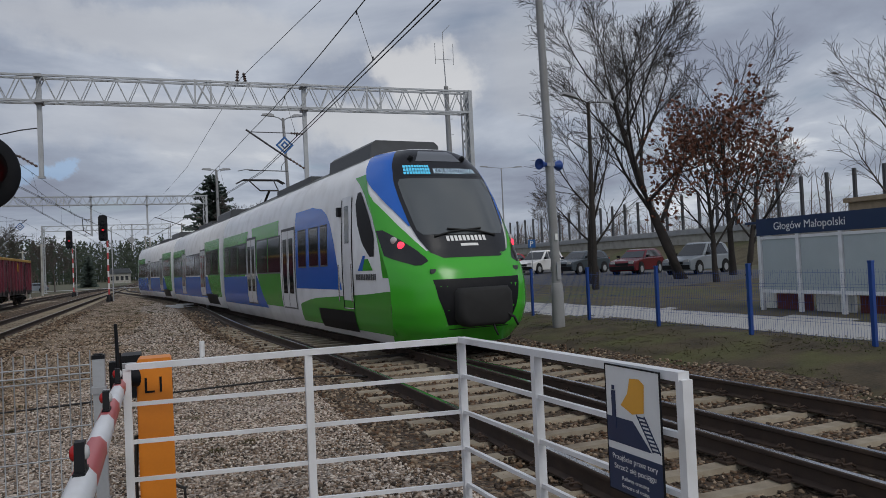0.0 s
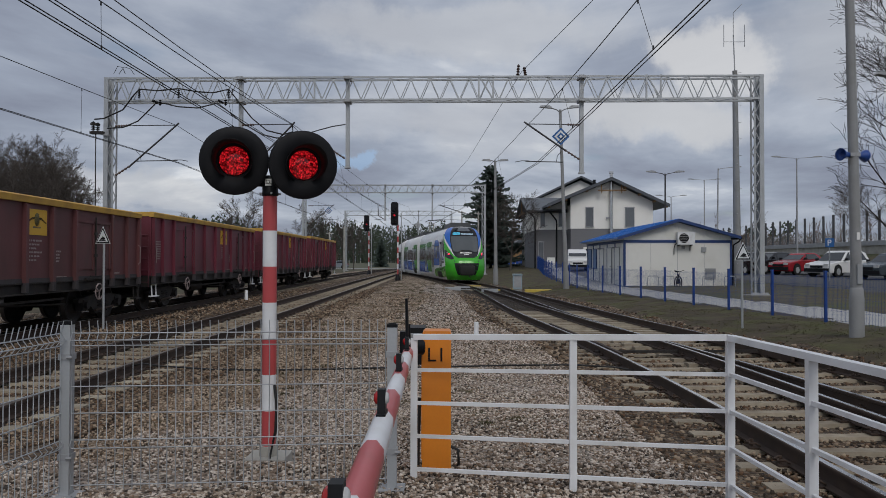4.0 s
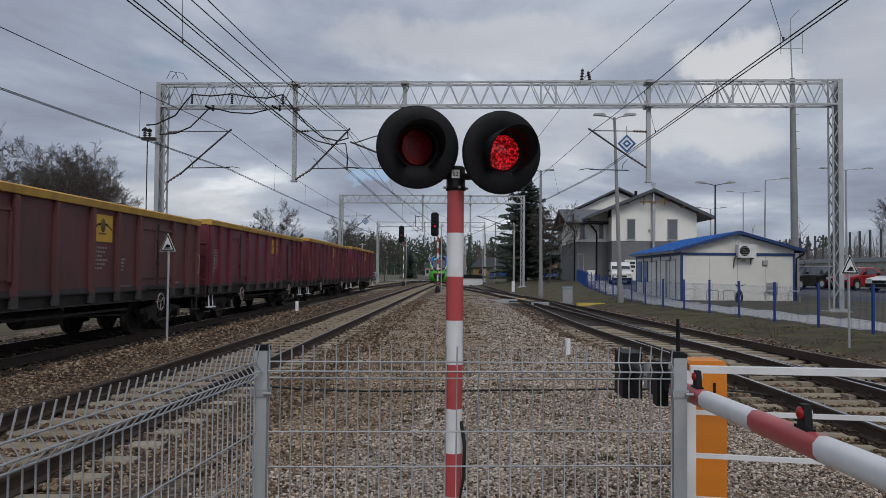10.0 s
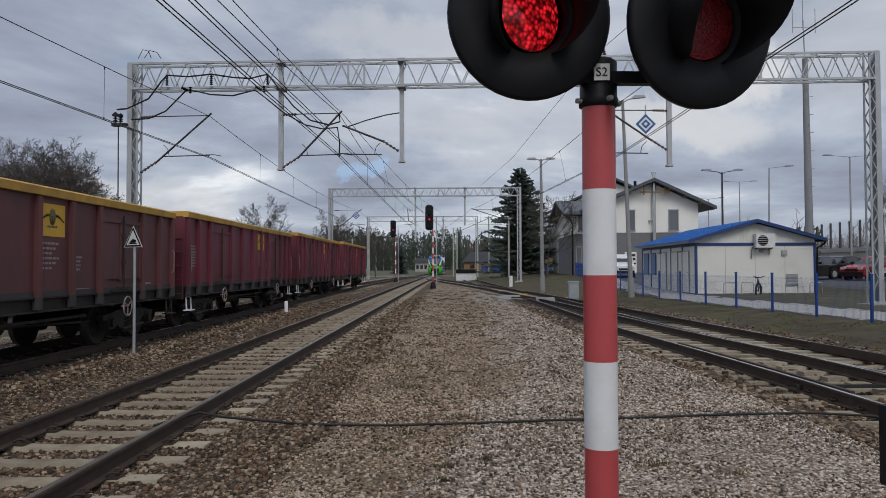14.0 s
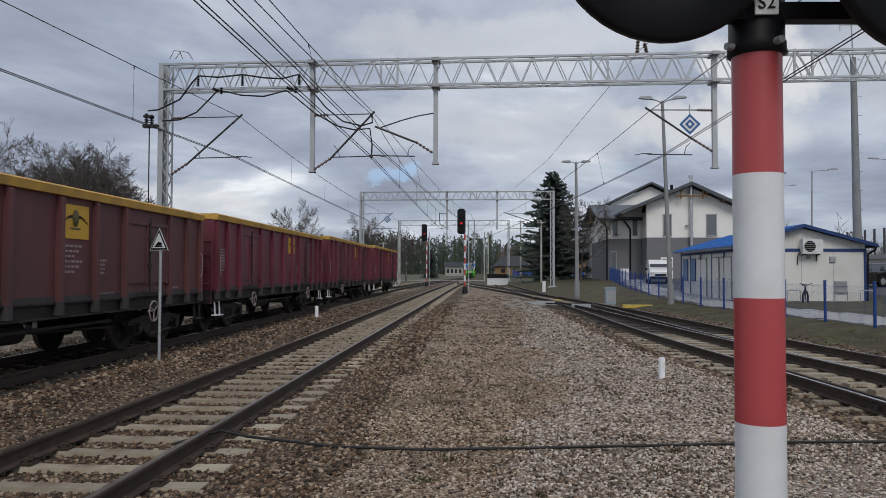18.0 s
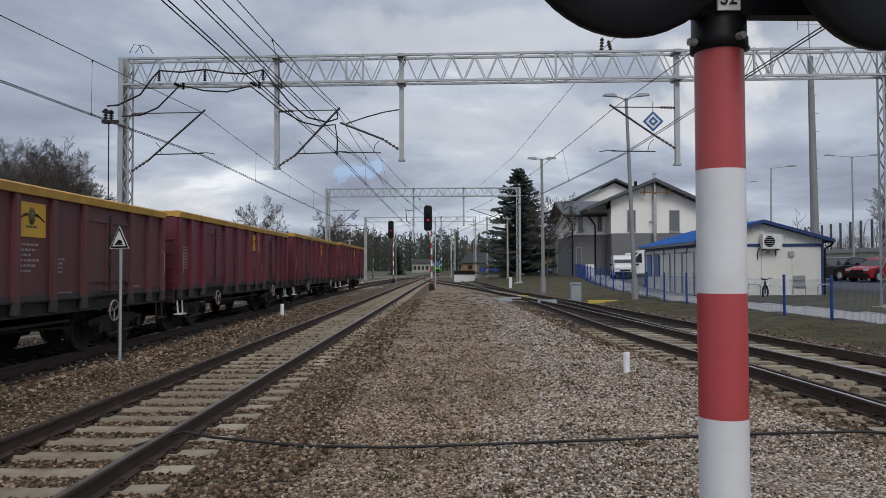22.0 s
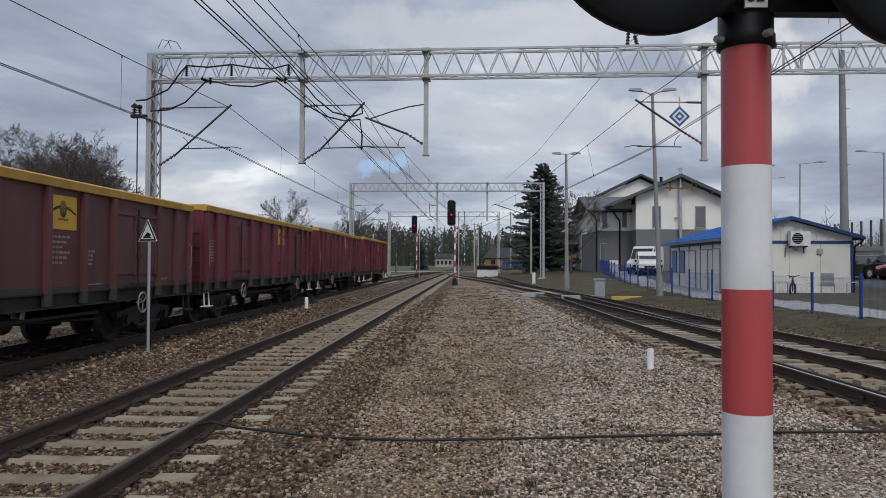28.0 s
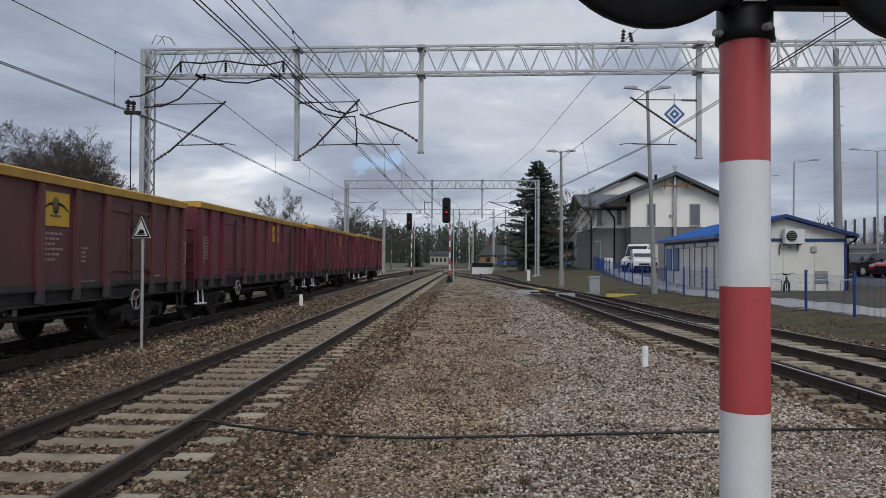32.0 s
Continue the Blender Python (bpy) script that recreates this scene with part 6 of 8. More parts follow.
for x in (-9.18, -6.64):
    ib = MB()
    insulator(ib, (x - 0.18, 24.3, 7.72), (x + 0.05, 24.3, 7.62), 4, 0.06)
    insulator(ib, (x + 0.12, 24.3, 7.75), (x + 0.12, 24.3, 7.52), 3, 0.06)
    part("insulator", ib, M["black"], jp)
sw = thing("line_switch", pose(-11.62, 24.5, 6.2), "dark line disconnector with a drive rod on the gantry post", "switch gear")
part("frame", MB().box(-0.22, -0.1, 0.25, 0.3, 0.1, 0.35).box(-0.2, -0.1, 0.6, 0.1, 0.1, 0.66), M["dark_iron"], sw)
ib = MB()
insulator(ib, (-0.12, 0, 0.32), (-0.12, 0, 0.75), 5, 0.09)
insulator(ib, (0.06, 0, 0.32), (0.06, 0, 0.7), 5, 0.09)
part("insulator", ib, M["black"], sw)
part("drive_rod", MB().tube((-0.02, 0, 0.3), (0.0, 0, -6.3), 0.02, n=6), M["dark_iron"], sw)
part("bracket", MB().bar((-0.1, 0, 0.3), (0.5, 0, 0.2), 0.06), M["galv_dull"], sw)
part("arc_horn", MB().path([(0.75, -0.2, 2.55), (0.9, -0.2, 2.85), (1.1, -0.2, 2.8), (1.2, -0.2, 2.55)], 0.012, n=4).path([(0.95, -0.2, 2.55), (1.15, -0.2, 2.82), (1.4, -0.2, 2.75), (1.55, -0.2, 2.52)], 0.012, n=4), M["wire"], sw)


# ---- buildings and the bank side ----
hut = thing("container_hut", pose(0, 0, 0), "white panelled station cabin with blue trim and blue roof", "cabin")
HX0, HX1, HY0, HY1, HZ0, HZ1, HXR, HZR = 11.28, 16.86, 34.65, 44.8, 0.13, 2.6, 14.07, 3.62
part("wall", MB().box(HX0, HY0, HZ0, HX1, HY1, HZ1), M["panel_white"], hut)
part("gable", MB().prism([(HX0, HZ1), (HX1, HZ1), (HX1, 2.85), (HXR, HZR - 0.02), (HX0, 2.85)], 0.08, pose(0, HY0, 0)), M["panel_white"], hut)
gb = MB()
for k in range(38):
    x = HX0 + 0.07 + k * 0.146
    zt = 2.83 + (HZR - 2.85) * (1 - abs(x - HXR) / (HX1 - HXR))
    gb.box(x, HY0 - 0.02, HZ1 + 0.06, x + 0.07, HY0, zt - 0.03)
part("gable_cladding", gb, M["panel_white"], hut)
for x0, x1, ze in ((HX0 - 0.42, HXR, 2.73), (HXR, HX1 + 0.4, 2.78)):
    za, zb = (ze, HZR + 0.06) if x0 < HXR - 0.1 else (HZR + 0.06, ze)
    r = part("roof_slope", MB().prism([(x0, za), (x1, zb), (x1, zb + 0.07), (x0, za + 0.07)], HY1 - HY0 + 0.7, pose(0, HY0 - 0.32, 0)), M["roof_blue"], hut)
    part("verge_trim", MB().prism([(x0, za - 0.07), (x1, zb - 0.07), (x1, zb + 0.085), (x0, za + 0.085)], 0.05, pose(0, HY0 - 0.375, 0)), M["trim_blue"], r)
rs = MB()
for k in range(34):
    y = HY0 - 0.2 + 0.31 * k
    rs.bar((HX0 - 0.40, y, 2.82), (HXR, y, HZR + 0.14), 0.03)
part("roof_seam", rs, M["roof_blue"], hut)
part("band", MB().box(HX0 - 0.02, HY0 - 0.03, HZ1 - 0.08, HX1 + 0.02, HY0, HZ1 + 0.06), M["trim_blue"], hut)
part("band", MB().box(HX0 - 0.03, HY0 - 0.02, HZ1 - 0.08, HX0, HY1, HZ1 + 0.06), M["trim_blue"], hut)
part("plinth_band", MB().box(HX0 - 0.02, HY0 - 0.035, HZ0 - 0.05, HX1 + 0.02, HY0, HZ0 + 0.13), M["trim_blue"], hut)
part("plinth_band", MB().box(HX0 - 0.035, HY0 - 0.02, HZ0 - 0.05, HX0, HY1, HZ0 + 0.13), M["trim_blue"], hut)
for x in (HX0 - 0.02, HX1 - 0.06):
    part("corner_trim", MB().box(x, HY0 - 0.04, HZ0, x + 0.1, HY0 + 0.06, HZ1 + 0.05), M["trim_blue"], hut)
for k in range(6):
    y = HY0 + (HY1 - HY0) * k / 5
    part("bay_trim", MB().box(HX0 - 0.035, y - 0.06, HZ0, HX0 + 0.01, y + 0.06, HZ1), M["trim_blue"], hut)
for k in (1, 2, 3):
    x = HX0 + (HX1 - HX0) * k / 4
    part("panel_joint", MB().box(x - 0.008, HY0 - 0.006, HZ0 + 0.13, x + 0.008, HY0, HZ1 - 0.08), M["galv_dull"], hut)
for y0, w, mt, nm in ((HY1 - 1.5, 0.95, "door_blue", "door"), (HY1 - 3.1, 0.9, "door_blue", "door"), (HY1 - 5.2, 1.0, "panel_white", "door"), (HY1 - 7.3, 1.0, "panel_white", "door"), (HY1 - 9.2, 0.95, "panel_white", "door")):
    zb = HZ0 + 0.15 if mt == "panel_white" else HZ0 + 0.95
    d = part(nm if mt == "panel_white" else "window_shutter", MB().box(HX0 - 0.05, y0, zb, HX0, y0 + w, HZ0 + 2.15), M[mt], hut)
    part("frame", MB().box(HX0 - 0.055, y0 - 0.06, zb, HX0 - 0.03, y0, HZ0 + 2.2).box(HX0 - 0.055, y0 + w, zb, HX0 - 0.03, y0 + w + 0.06, HZ0 + 2.2).box(HX0 - 0.055, y0, HZ0 + 2.15, HX0 - 0.03, y0 + w, HZ0 + 2.2), M["trim_blue"] if mt == "door_blue" else M["galv_dull"], d)
    if mt == "panel_white":
        part("handle", MB().box(HX0 - 0.09, y0 + 0.1, HZ0 + 1.1, HX0 - 0.05, y0 + 0.22, HZ0 + 1.14), M["galv_dull"], d)
part("notice", MB().box(HX0 - 0.045, HY0 + 3.35, 1.8, HX0 - 0.03, HY0 + 3.75, 2.3), M["door_blue"], hut)
for y in (HY0 + 1.9, HY0 + 5.7):
    part("wall_lamp", MB().box(HX0 - 0.2, y, 2.25, HX0, y + 0.25, 2.33), M["galv_dull"], hut)
ac = part("air_conditioner", MB().box(13.98, HY0 - 0.42, 2.42, 14.85, HY0 - 0.08, 3.08), M["white_paint"], hut)
part("fan_grille", MB().lathe([(0.24, 0), (0.25, 0.012), (0.235, 0.016), (0.0, 0.012)], pose(14.28, HY0 - 0.42, 2.75) @ rot("X", 90), n=24), M["black"], ac)
fg = MB()
for k in range(5):
    fg.tube((14.28 - 0.22, HY0 - 0.44, 2.57 + 0.09 * k), (14.28 + 0.22, HY0 - 0.44, 2.57 + 0.09 * k), 0.006, n=4)
part("fan_guard", fg, M["white_paint"], ac)
part("bracket", MB().bar((14.08, HY0, 2.36), (14.08, HY0 - 0.4, 2.40), 0.04).bar((14.72, HY0, 2.36), (14.72, HY0 - 0.4, 2.40), 0.04).bar((14.72, HY0 - 0.02, 2.1), (14.72, HY0 - 0.02, 2.4), 0.03).path([(13.98, HY0 - 0.2, 2.5), (13.9, HY0 - 0.1, 2.4), (13.88, HY0 - 0.03, 2.2), (13.88, HY0 - 0.03, 1.9)], 0.02), M["black"], ac)
part("junction_box", MB().box(14.28, HY0 - 0.06, 2.2, 14.45, HY0, 2.36), M["galv_dull"], hut)
part("junction_box", MB().box(15.3, HY0 - 0.08, 2.05, 15.55, HY0, 2.3).box(15.34, HY0 - 0.1, 2.1, 15.42, HY0 - 0.08, 2.2), M["galv"], hut)
vg = part("vent_grille", MB().box(15.5, HY0 - 0.04, 0.62, 16.05, HY0, 1.18), M["galv_dull"], hut)
for k in range(8):
    part("slat", MB().box(15.53, HY0 - 0.06, 0.65 + 0.064 * k, 16.02, HY0 - 0.03, 0.67 + 0.064 * k), M["galv"], vg)
part("gutter", MB().tube((HX1 + 0.42, HY0 - 0.3, 2.76), (HX1 + 0.42, HY1, 2.76), 0.06, n=8).path([(HX1 + 0.42, HY0 - 0.2, 2.72), (HX1 + 0.4, HY0 - 0.1, 2.6), (HX1 + 0.12, HY0 + 0.0, 2.4), (HX1 + 0.09, HY0 + 0.02, 0.2)], 0.045, n=8), M["black"], hut)
part("eave_board", MB().box(HX0 - 0.36, HY0, 2.66, HX0, HY1, 2.72), M["galv_dull"], hut)

for x in (12.2, 13.0, 15.0, 16.1):
    rk = tagged(part("bicycle_rack", MB().path([(x, HY0 - 1.1, 0.08), (x, HY0 - 1.1, 0.72), (x + 0.06, HY0 - 1.1, 0.8), (x + 0.5, HY0 - 1.1, 0.8), (x + 0.56, HY0 - 1.1, 0.72), (x + 0.56, HY0 - 1.1, 0.08)], 0.025, n=8), M["galv"]), "grey tubular hoop rack for bicycles", "bicycle rack", "bicycle racks")
bk = thing("bicycle", pose(13.75, 33.5, 0.1, 0, 0, 48), "dark bicycle leaning at a rack by the cabin", "bicycle")
for xx in (-0.32, 0.32):
    w = part("wheel", MB().path([(xx + 0.31 * math.cos(a), 0.1 * (1 if xx > 0 else -1), 0.34 + 0.33 * math.sin(a)) for a in np.linspace(0, 2 * math.pi, 25)], 0.03, n=6), M["rubber"], bk)
    sp = MB()
    for a in range(0, 180, 30):
        c, s_ = 0.31 * math.cos(radians(a)), 0.33 * math.sin(radians(a))
        sp.tube((xx - c, 0.1 * (1 if xx > 0 else -1), 0.34 - s_), (xx + c, 0.1 * (1 if xx > 0 else -1), 0.34 + s_), 0.003, n=3)
    part("spokes", sp, M["steel_pipe"], w)
part("frame", MB().path([(-0.32, -0.1, 0.34), (0.0, 0, 0.3), (-0.12, -0.02, 0.78), (0.22, 0.06, 0.78), (0.0, 0, 0.3)], 0.03).path([(-0.32, -0.1, 0.34), (-0.12, -0.02, 0.78)], 0.014).path([(0.32, 0.1, 0.34), (0.22, 0.06, 0.86)], 0.018), M["black"], bk)
part("saddle", MB().prism([(-0.12, 0.90), (0.12, 0.92), (0.1, 0.95), (-0.13, 0.96)], 0.13, pose(-0.16, -0.08, 0)).tube((-0.12, -0.02, 0.78), (-0.14, -0.02, 0.9), 0.015), M["black"], bk)
part("handlebar", MB().path([(0.2, -0.22, 1.0), (0.22, -0.1, 0.96), (0.22, 0.06, 0.9), (0.22, 0.2, 0.96), (0.18, 0.3, 1.0)], 0.016), M["black"], bk)

# station house
hs = thing("station_house", pose(0, 0, 0), "two-storey station house, white above grey, with dark tile roofs", "house")
HB, HG, HE = 0.6, 4.65, 6.75
part("lower_wall", MB().box(13.75, 66.5, HB, 21.55, 84, HG), M["wall_grey"], hs)
part("upper_wall", MB().box(13.72, 66.46, HG, 21.58, 84, HE + 0.2), M["wall_white"], hs)
part("gable", MB().prism([(13.72, HE + 0.2), (21.58, HE + 0.2), (21.58, 7.25), (17.45, 9.15), (13.72, 7.6)], 0.3, pose(0, 66.46, 0)), M["wall_white"], hs)
ap = (17.45, 9.28)
for xa, za, xb, zb in ((11.35, 6.7, *ap), (*ap, 22.95, 6.72)):
    r = part("roof_slope", MB().prism([(xa, za), (xb, zb), (xb, zb + 0.2), (xa, za + 0.2)], 19.5, pose(0, 65.6, 0)), M["roof_grey"], hs)
    part("barge_board", MB().prism([(xa, za - 0.06), (xb, zb - 0.06), (xb, zb + 0.24), (xa, za + 0.24)], 0.08, pose(0, 65.5, 0)), M["roof_grey"], r)
for x in (11.6, 13.2, 15.2, 18.8, 20.2, 21.6, 22.7):
    zz = float(np.interp(x, (11.35, 17.45, 22.95), (6.7, 9.28, 6.72)))
    part("purlin", MB().box(x - 0.07, 65.6, zz - 0.2, x + 0.07, 66.5, zz - 0.02), M["wood"], hs)
part("tie_beam", MB().box(16.2, 65.75, 8.2, 18.9, 65.85, 8.32).box(16.5, 65.75, 8.0, 16.6, 65.85, 8.8).box(18.4, 65.75, 8.0, 18.5, 65.85, 8.8), M["wood"], hs)
part("flue", MB().tube((17.55, 66.2, 3.0), (17.55, 66.2, 9.9), 0.16, n=14).tube((17.55, 66.2, 9.9), (17.55, 66.2, 10.1), 0.22, n=14), M["steel_pipe"], hs)
part("flue", MB().tube((16.3, 68, 8.3), (16.3, 68, 9.5), 0.14, n=10), M["black"], hs)


def house_window(x0, x1, z0, z1, y, parent):
    w = part("window", MB().box(x0, y - 0.03, z0, x1, y + 0.02, z1), M["glass_sky_grey"], parent)
    fr = MB()
    for xx in (x0 - 0.05, x1):
        fr.box(xx, y - 0.06, z0 - 0.06, xx + 0.05, y + 0.02, z1 + 0.06)
    for zz in (z0 - 0.08, z1):
        fr.box(x0 - 0.08, y - 0.06, zz, x1 + 0.08, y + 0.02, zz + 0.08)
    part("window_frame", fr, M["galv_dull"], w)


house_window(15.2, 15.85, 4.85, 6.65, 66.42, hs)
part("door_light", MB().box(14.1, 66.4, HB, 14.9, 66.46, 2.6), M["glass_sky_grey"], hs)
house_window(18.95, 19.75, 4.85, 6.65, 66.42, hs)
part("door", MB().box(14.95, 66.44, HB, 16.0, 66.52, 2.9), M["wall_white"], hs)
for z in (2.15, 2.5):
    part("door_pane", MB().box(15.05, 66.42, z, 15.9, 66.45, z + 0.22), M["glass"], hs)
part("wall_light", MB().box(17.1, 66.2, 5.6, 17.3, 66.5, 5.75), M["galv_dull"], hs)
# side wing with its ridge along the front
part("wing_lower_wall", MB().box(10.75, 69.0, HB, 13.75, 80, HG), M["wall_grey"], hs)
part("wing_upper_wall", MB().box(10.72, 68.96, HG, 13.75, 80, 6.5), M["wall_white"], hs)
part("wing_gable", MB().prism([(69.0, 6.5), (80, 6.5), (74.5, 8.0)], 0.25, rot("Z", 90) @ pose(0, 0, 0) @ pose(0, -11.0, 0)), M["wall_white"], hs)
for ya, yb in ((68.2, 74.5), (80.8, 74.5)):
    part("wing_roof", MB().add([(9.7, ya, 6.35), (15.4, ya, 6.35), (15.4, yb, 8.1), (9.7, yb, 8.1), (9.7, ya, 6.53), (15.4, ya, 6.53), (15.4, yb, 8.28), (9.7, yb, 8.28)], [(0, 1, 2, 3), (7, 6, 5, 4), (0, 4, 5, 1), (0, 3, 7, 4), (1, 5, 6, 2)]), M["roof_grey"], hs)
part("wing_truss", MB().bar((9.85, 68.6, 6.4), (9.85, 74.5, 8.0), 0.14).bar((9.85, 71.5, 6.5), (9.85, 77.5, 6.5), 0.12).bar((9.85, 74.5, 6.5), (9.85, 74.5, 8.0), 0.12), M["wood"], hs)
part("wing_infill", MB().prism([(11.6, 6.5), (13.75, 6.5), (13.75, 7.6), (11.6, 6.72)], 0.25, pose(0, 68.6, 0)), M["wall_white"], hs)
part("gutter", MB().tube((9.7, 68.15, 6.36), (13.7, 68.15, 6.36), 0.07, n=8), M["black"], hs)
house_window(11.2, 11.55, 5.0, 6.3, 68.94, hs)
house_window(13.0, 13.35, 5.0, 6.4, 68.94, hs)
house_window(11.0, 11.45, 1.4, 3.4, 68.96, hs)
part("downpipe", MB().path([(12.0, 68.15, 6.3), (12.3, 68.4, 6.0), (12.7, 68.85, 5.6), (12.75, 68.88, 5.2), (12.75, 68.88, HB)], 0.075, n=8), M["black"], hs)
part("downpipe", MB().path([(10.0, 68.2, 6.3), (10.5, 68.8, 5.9), (10.62, 68.9, 5.5), (10.62, 68.9, HB)], 0.075, n=8), M["black"], hs)
# rear block with a higher ridge
part("rear_wall", MB().prism([(11.6, HB), (24.5, HB), (24.5, 8.1), (17.75, 11.2), (11.6, 8.4)], 8, pose(0, 84, 0)), M["wall_white"], hs)
for xa, za, xb, zb in ((10.6, 8.0, 17.75, 11.45), (17.75, 11.45, 25.3, 7.9)):
    part("rear_roof", MB().prism([(xa, za), (xb, zb), (xb, zb + 0.22), (xa, za + 0.22)], 9.5, pose(0, 83.2, 0)), M["roof_grey"], hs)
tagged(part("notice_board", MB().box(11.75, 68.3, 0.5, 12.5, 68.5, 1.9), M["label_white"]), "white notice board by the house wall", "notice board")


# vehicles
def vehicle(x, y, yaw, L, W, H, paint, van, label, cat):
    z = ground_z(x, y)
    th = thing("van" if van else "car", pose(x, y, z, 0, 0, yaw), label, cat, "parked cars")
    hl = L / 2
    if van:
        low = [(-hl, 0.3), (hl, 0.3), (hl, 0.85), (hl - 0.08, 1.0), (hl - 0.95, 1.2), (hl - 1.75, H - 0.12), (hl - 2.0, H), (-hl + 0.1, H), (-hl, H - 0.15)]
        cab = None
    else:
        low = [(-hl, 0.35), (-hl + 0.1, 0.22), (hl - 0.1, 0.22), (hl, 0.35), (hl - 0.03, 0.72), (hl - 0.18, 0.82), (hl - 1.25, 0.98), (-hl + 0.3, 1.02), (-hl + 0.02, 0.9)]
        cab = [(hl - 1.35, 0.96), (hl - 2.1, H - 0.04), (hl - 2.4, H), (-hl + 0.75, H), (-hl + 0.35, H - 0.12), (-hl + 0.12, 1.0)]
    m = rot("Z", 0)
    b = MB()

    def hull(poly, w0, w1, zlo, zhi):
        n = len(poly)
        vs = []
        for s in (-1, 1):
            for px, pz in poly:
                k = min(max((pz - zlo) / (zhi - zlo), 0), 1)
                vs.append((px, s * (w0 + (w1 - w0) * k), pz))
        b.add(vs, [tuple(reversed(range(n))), tuple(range(n, 2 * n))] + [(i, (i + 1) % n, n + (i + 1) % n, n + i) for i in range(n)])
    hull(low, W / 2 - 0.05, W / 2 - (0.12 if van else 0.03), 0.3, H)
    if cab:
        hull(cab, W / 2 - 0.07, W / 2 - 0.26, 0.96, H)
    bd = part("body", b, M[paint], th)
    bv_ = bd.modifiers.new("rounding", "BEVEL")
    bv_.width, bv_.segments = 0.07, 3
    for px in (hl - 0.85, -hl + 0.8):
        for s in (-1, 1):
            part("wheel_arch", MB().tube((px, s * (W / 2 - 0.2), 0.36), (px, s * (W / 2 - 0.028), 0.36), 0.40, n=20), M["black"], th)
    gl = MB()
    if van:
        gl.add([(hl - 0.93, s * (W / 2 - 0.16), 1.22) for s in (-1, 1)] + [(hl - 1.7, s * (W / 2 - 0.2), H - 0.2) for s in (1, -1)], [(0, 1, 2, 3)])
        for s in (-1, 1):
            q = [(hl - 1.1, s * (W / 2 - 0.07), 1.22), (hl - 1.95, s * (W / 2 - 0.07), 1.2), (hl - 1.95, s * (W / 2 - 0.1), H - 0.28), (hl - 1.72, s * (W / 2 - 0.1), H - 0.28)]
            gl.add(q, [(0, 1, 2, 3) if s < 0 else (3, 2, 1, 0)])
        gl.v = [(p[0] + 0.012, p[1] * 1.012, p[2] + 0.012) for p in gl.v]
    else:
        k = lambda pz: W / 2 - 0.07 - 0.19 * (pz - 0.96) / (H - 0.96) + 0.012
        for s in (-1, 1):
            for pl in ([(hl - 1.55, 1.02), (hl - 2.15, H - 0.1), (-0.05, H - 0.1), (-0.05, 1.02)], [(-0.12, 1.02), (-0.12, H - 0.1), (-hl + 0.8, H - 0.1), (-hl + 0.45, 1.05)]):
                q = [(px, s * k(pz), pz) for px, pz in pl]
                gl.add(q, [(0, 1, 2, 3) if s > 0 else (3, 2, 1, 0)])
        gl.add([(hl - 1.33, -W / 2 + 0.16, 1.0), (hl - 1.33, W / 2 - 0.16, 1.0), (hl - 2.07, W / 2 - 0.3, H - 0.07), (hl - 2.07, -W / 2 + 0.3, H - 0.07)], [(0, 1, 2, 3)])
        gl.add([(-hl + 0.12, -W / 2 + 0.16, 1.06), (-hl + 0.12, W / 2 - 0.16, 1.06), (-hl + 0.32, W / 2 - 0.3, H - 0.15), (-hl + 0.32, -W / 2 + 0.3, H - 0.15)], [(3, 2, 1, 0)])
    for f_ in gl.f:
        part("window", MB().add([gl.v[i] for i in f_], [tuple(range(len(f_)))]), M["glass"], th)
    r = 0.34 if van else 0.32
    for px in (hl - 0.85, -hl + 0.8):
        for s in (-1, 1):
            w = part("wheel", MB().tube((px, s * (W / 2 - 0.22), r), (px, s * (W / 2 - 0.015), r), r, n=18), M["rubber"], th)
            part("rim", MB().tube((px, s * (W / 2 - 0.02), r), (px, s * (W / 2 - 0.002), r), r * 0.62, n=12), M["galv"], w)
    for s in (-1, 1):
        part("headlight", MB().box(hl - 0.14, s * (W / 2 - 0.3) - 0.14, 0.66, hl - 0.0, s * (W / 2 - 0.3) + 0.14, 0.8), M["lens_clear"], th)
        part("tail_light", MB().box(-hl - 0.01, s * (W / 2 - 0.2) - 0.09, 0.75, -hl + 0.08, s * (W / 2 - 0.2) + 0.09, 0.98), M["tail_red"], th)
        part("mirror", MB().box(hl - 1.62, s * (W / 2 + 0.06) - 0.08, 1.0, hl - 1.48, s * (W / 2 + 0.06) + 0.08, 1.14), M["black"], th)
    for k in (hl - 0.1, -hl - 0.03):
        part("bumper", MB().box(k, -W / 2 + 0.1, 0.3, k + 0.13, W / 2 - 0.1, 0.52), M["black"], th)
    part("grille", MB().box(hl - 0.02, -0.4, 0.55, hl + 0.012, 0.4, 0.7), M["black"], th)
    return th


vehicle(24.6, 48.2, 205, 4.0, 1.72, 1.48, "car_black", False, "dark parked hatchback in the car park", "car")
vehicle(25.4, 45.6, 210, 3.8, 1.68, 1.46, "car_red", False, "bright red parked hatchback in the car park", "car")
vehicle(26.6, 42.6, 210, 4.4, 1.82, 1.62, "car_white", False, "white parked crossover in the car park", "car")
vehicle(27.6, 38.6, 205, 4.5, 1.8, 1.5, "car_slate", False, "slate blue parked estate car in the car park", "car")
vehicle(28.6, 33.8, 210, 4.2, 1.75, 1.5, "car_wine", False, "wine red parked family car in the car park", "car")
vehicle(28.8, 28.6, 200, 4.3, 1.78, 1.68, "car_silver", False, "silver parked off-road car in the car park", "car")
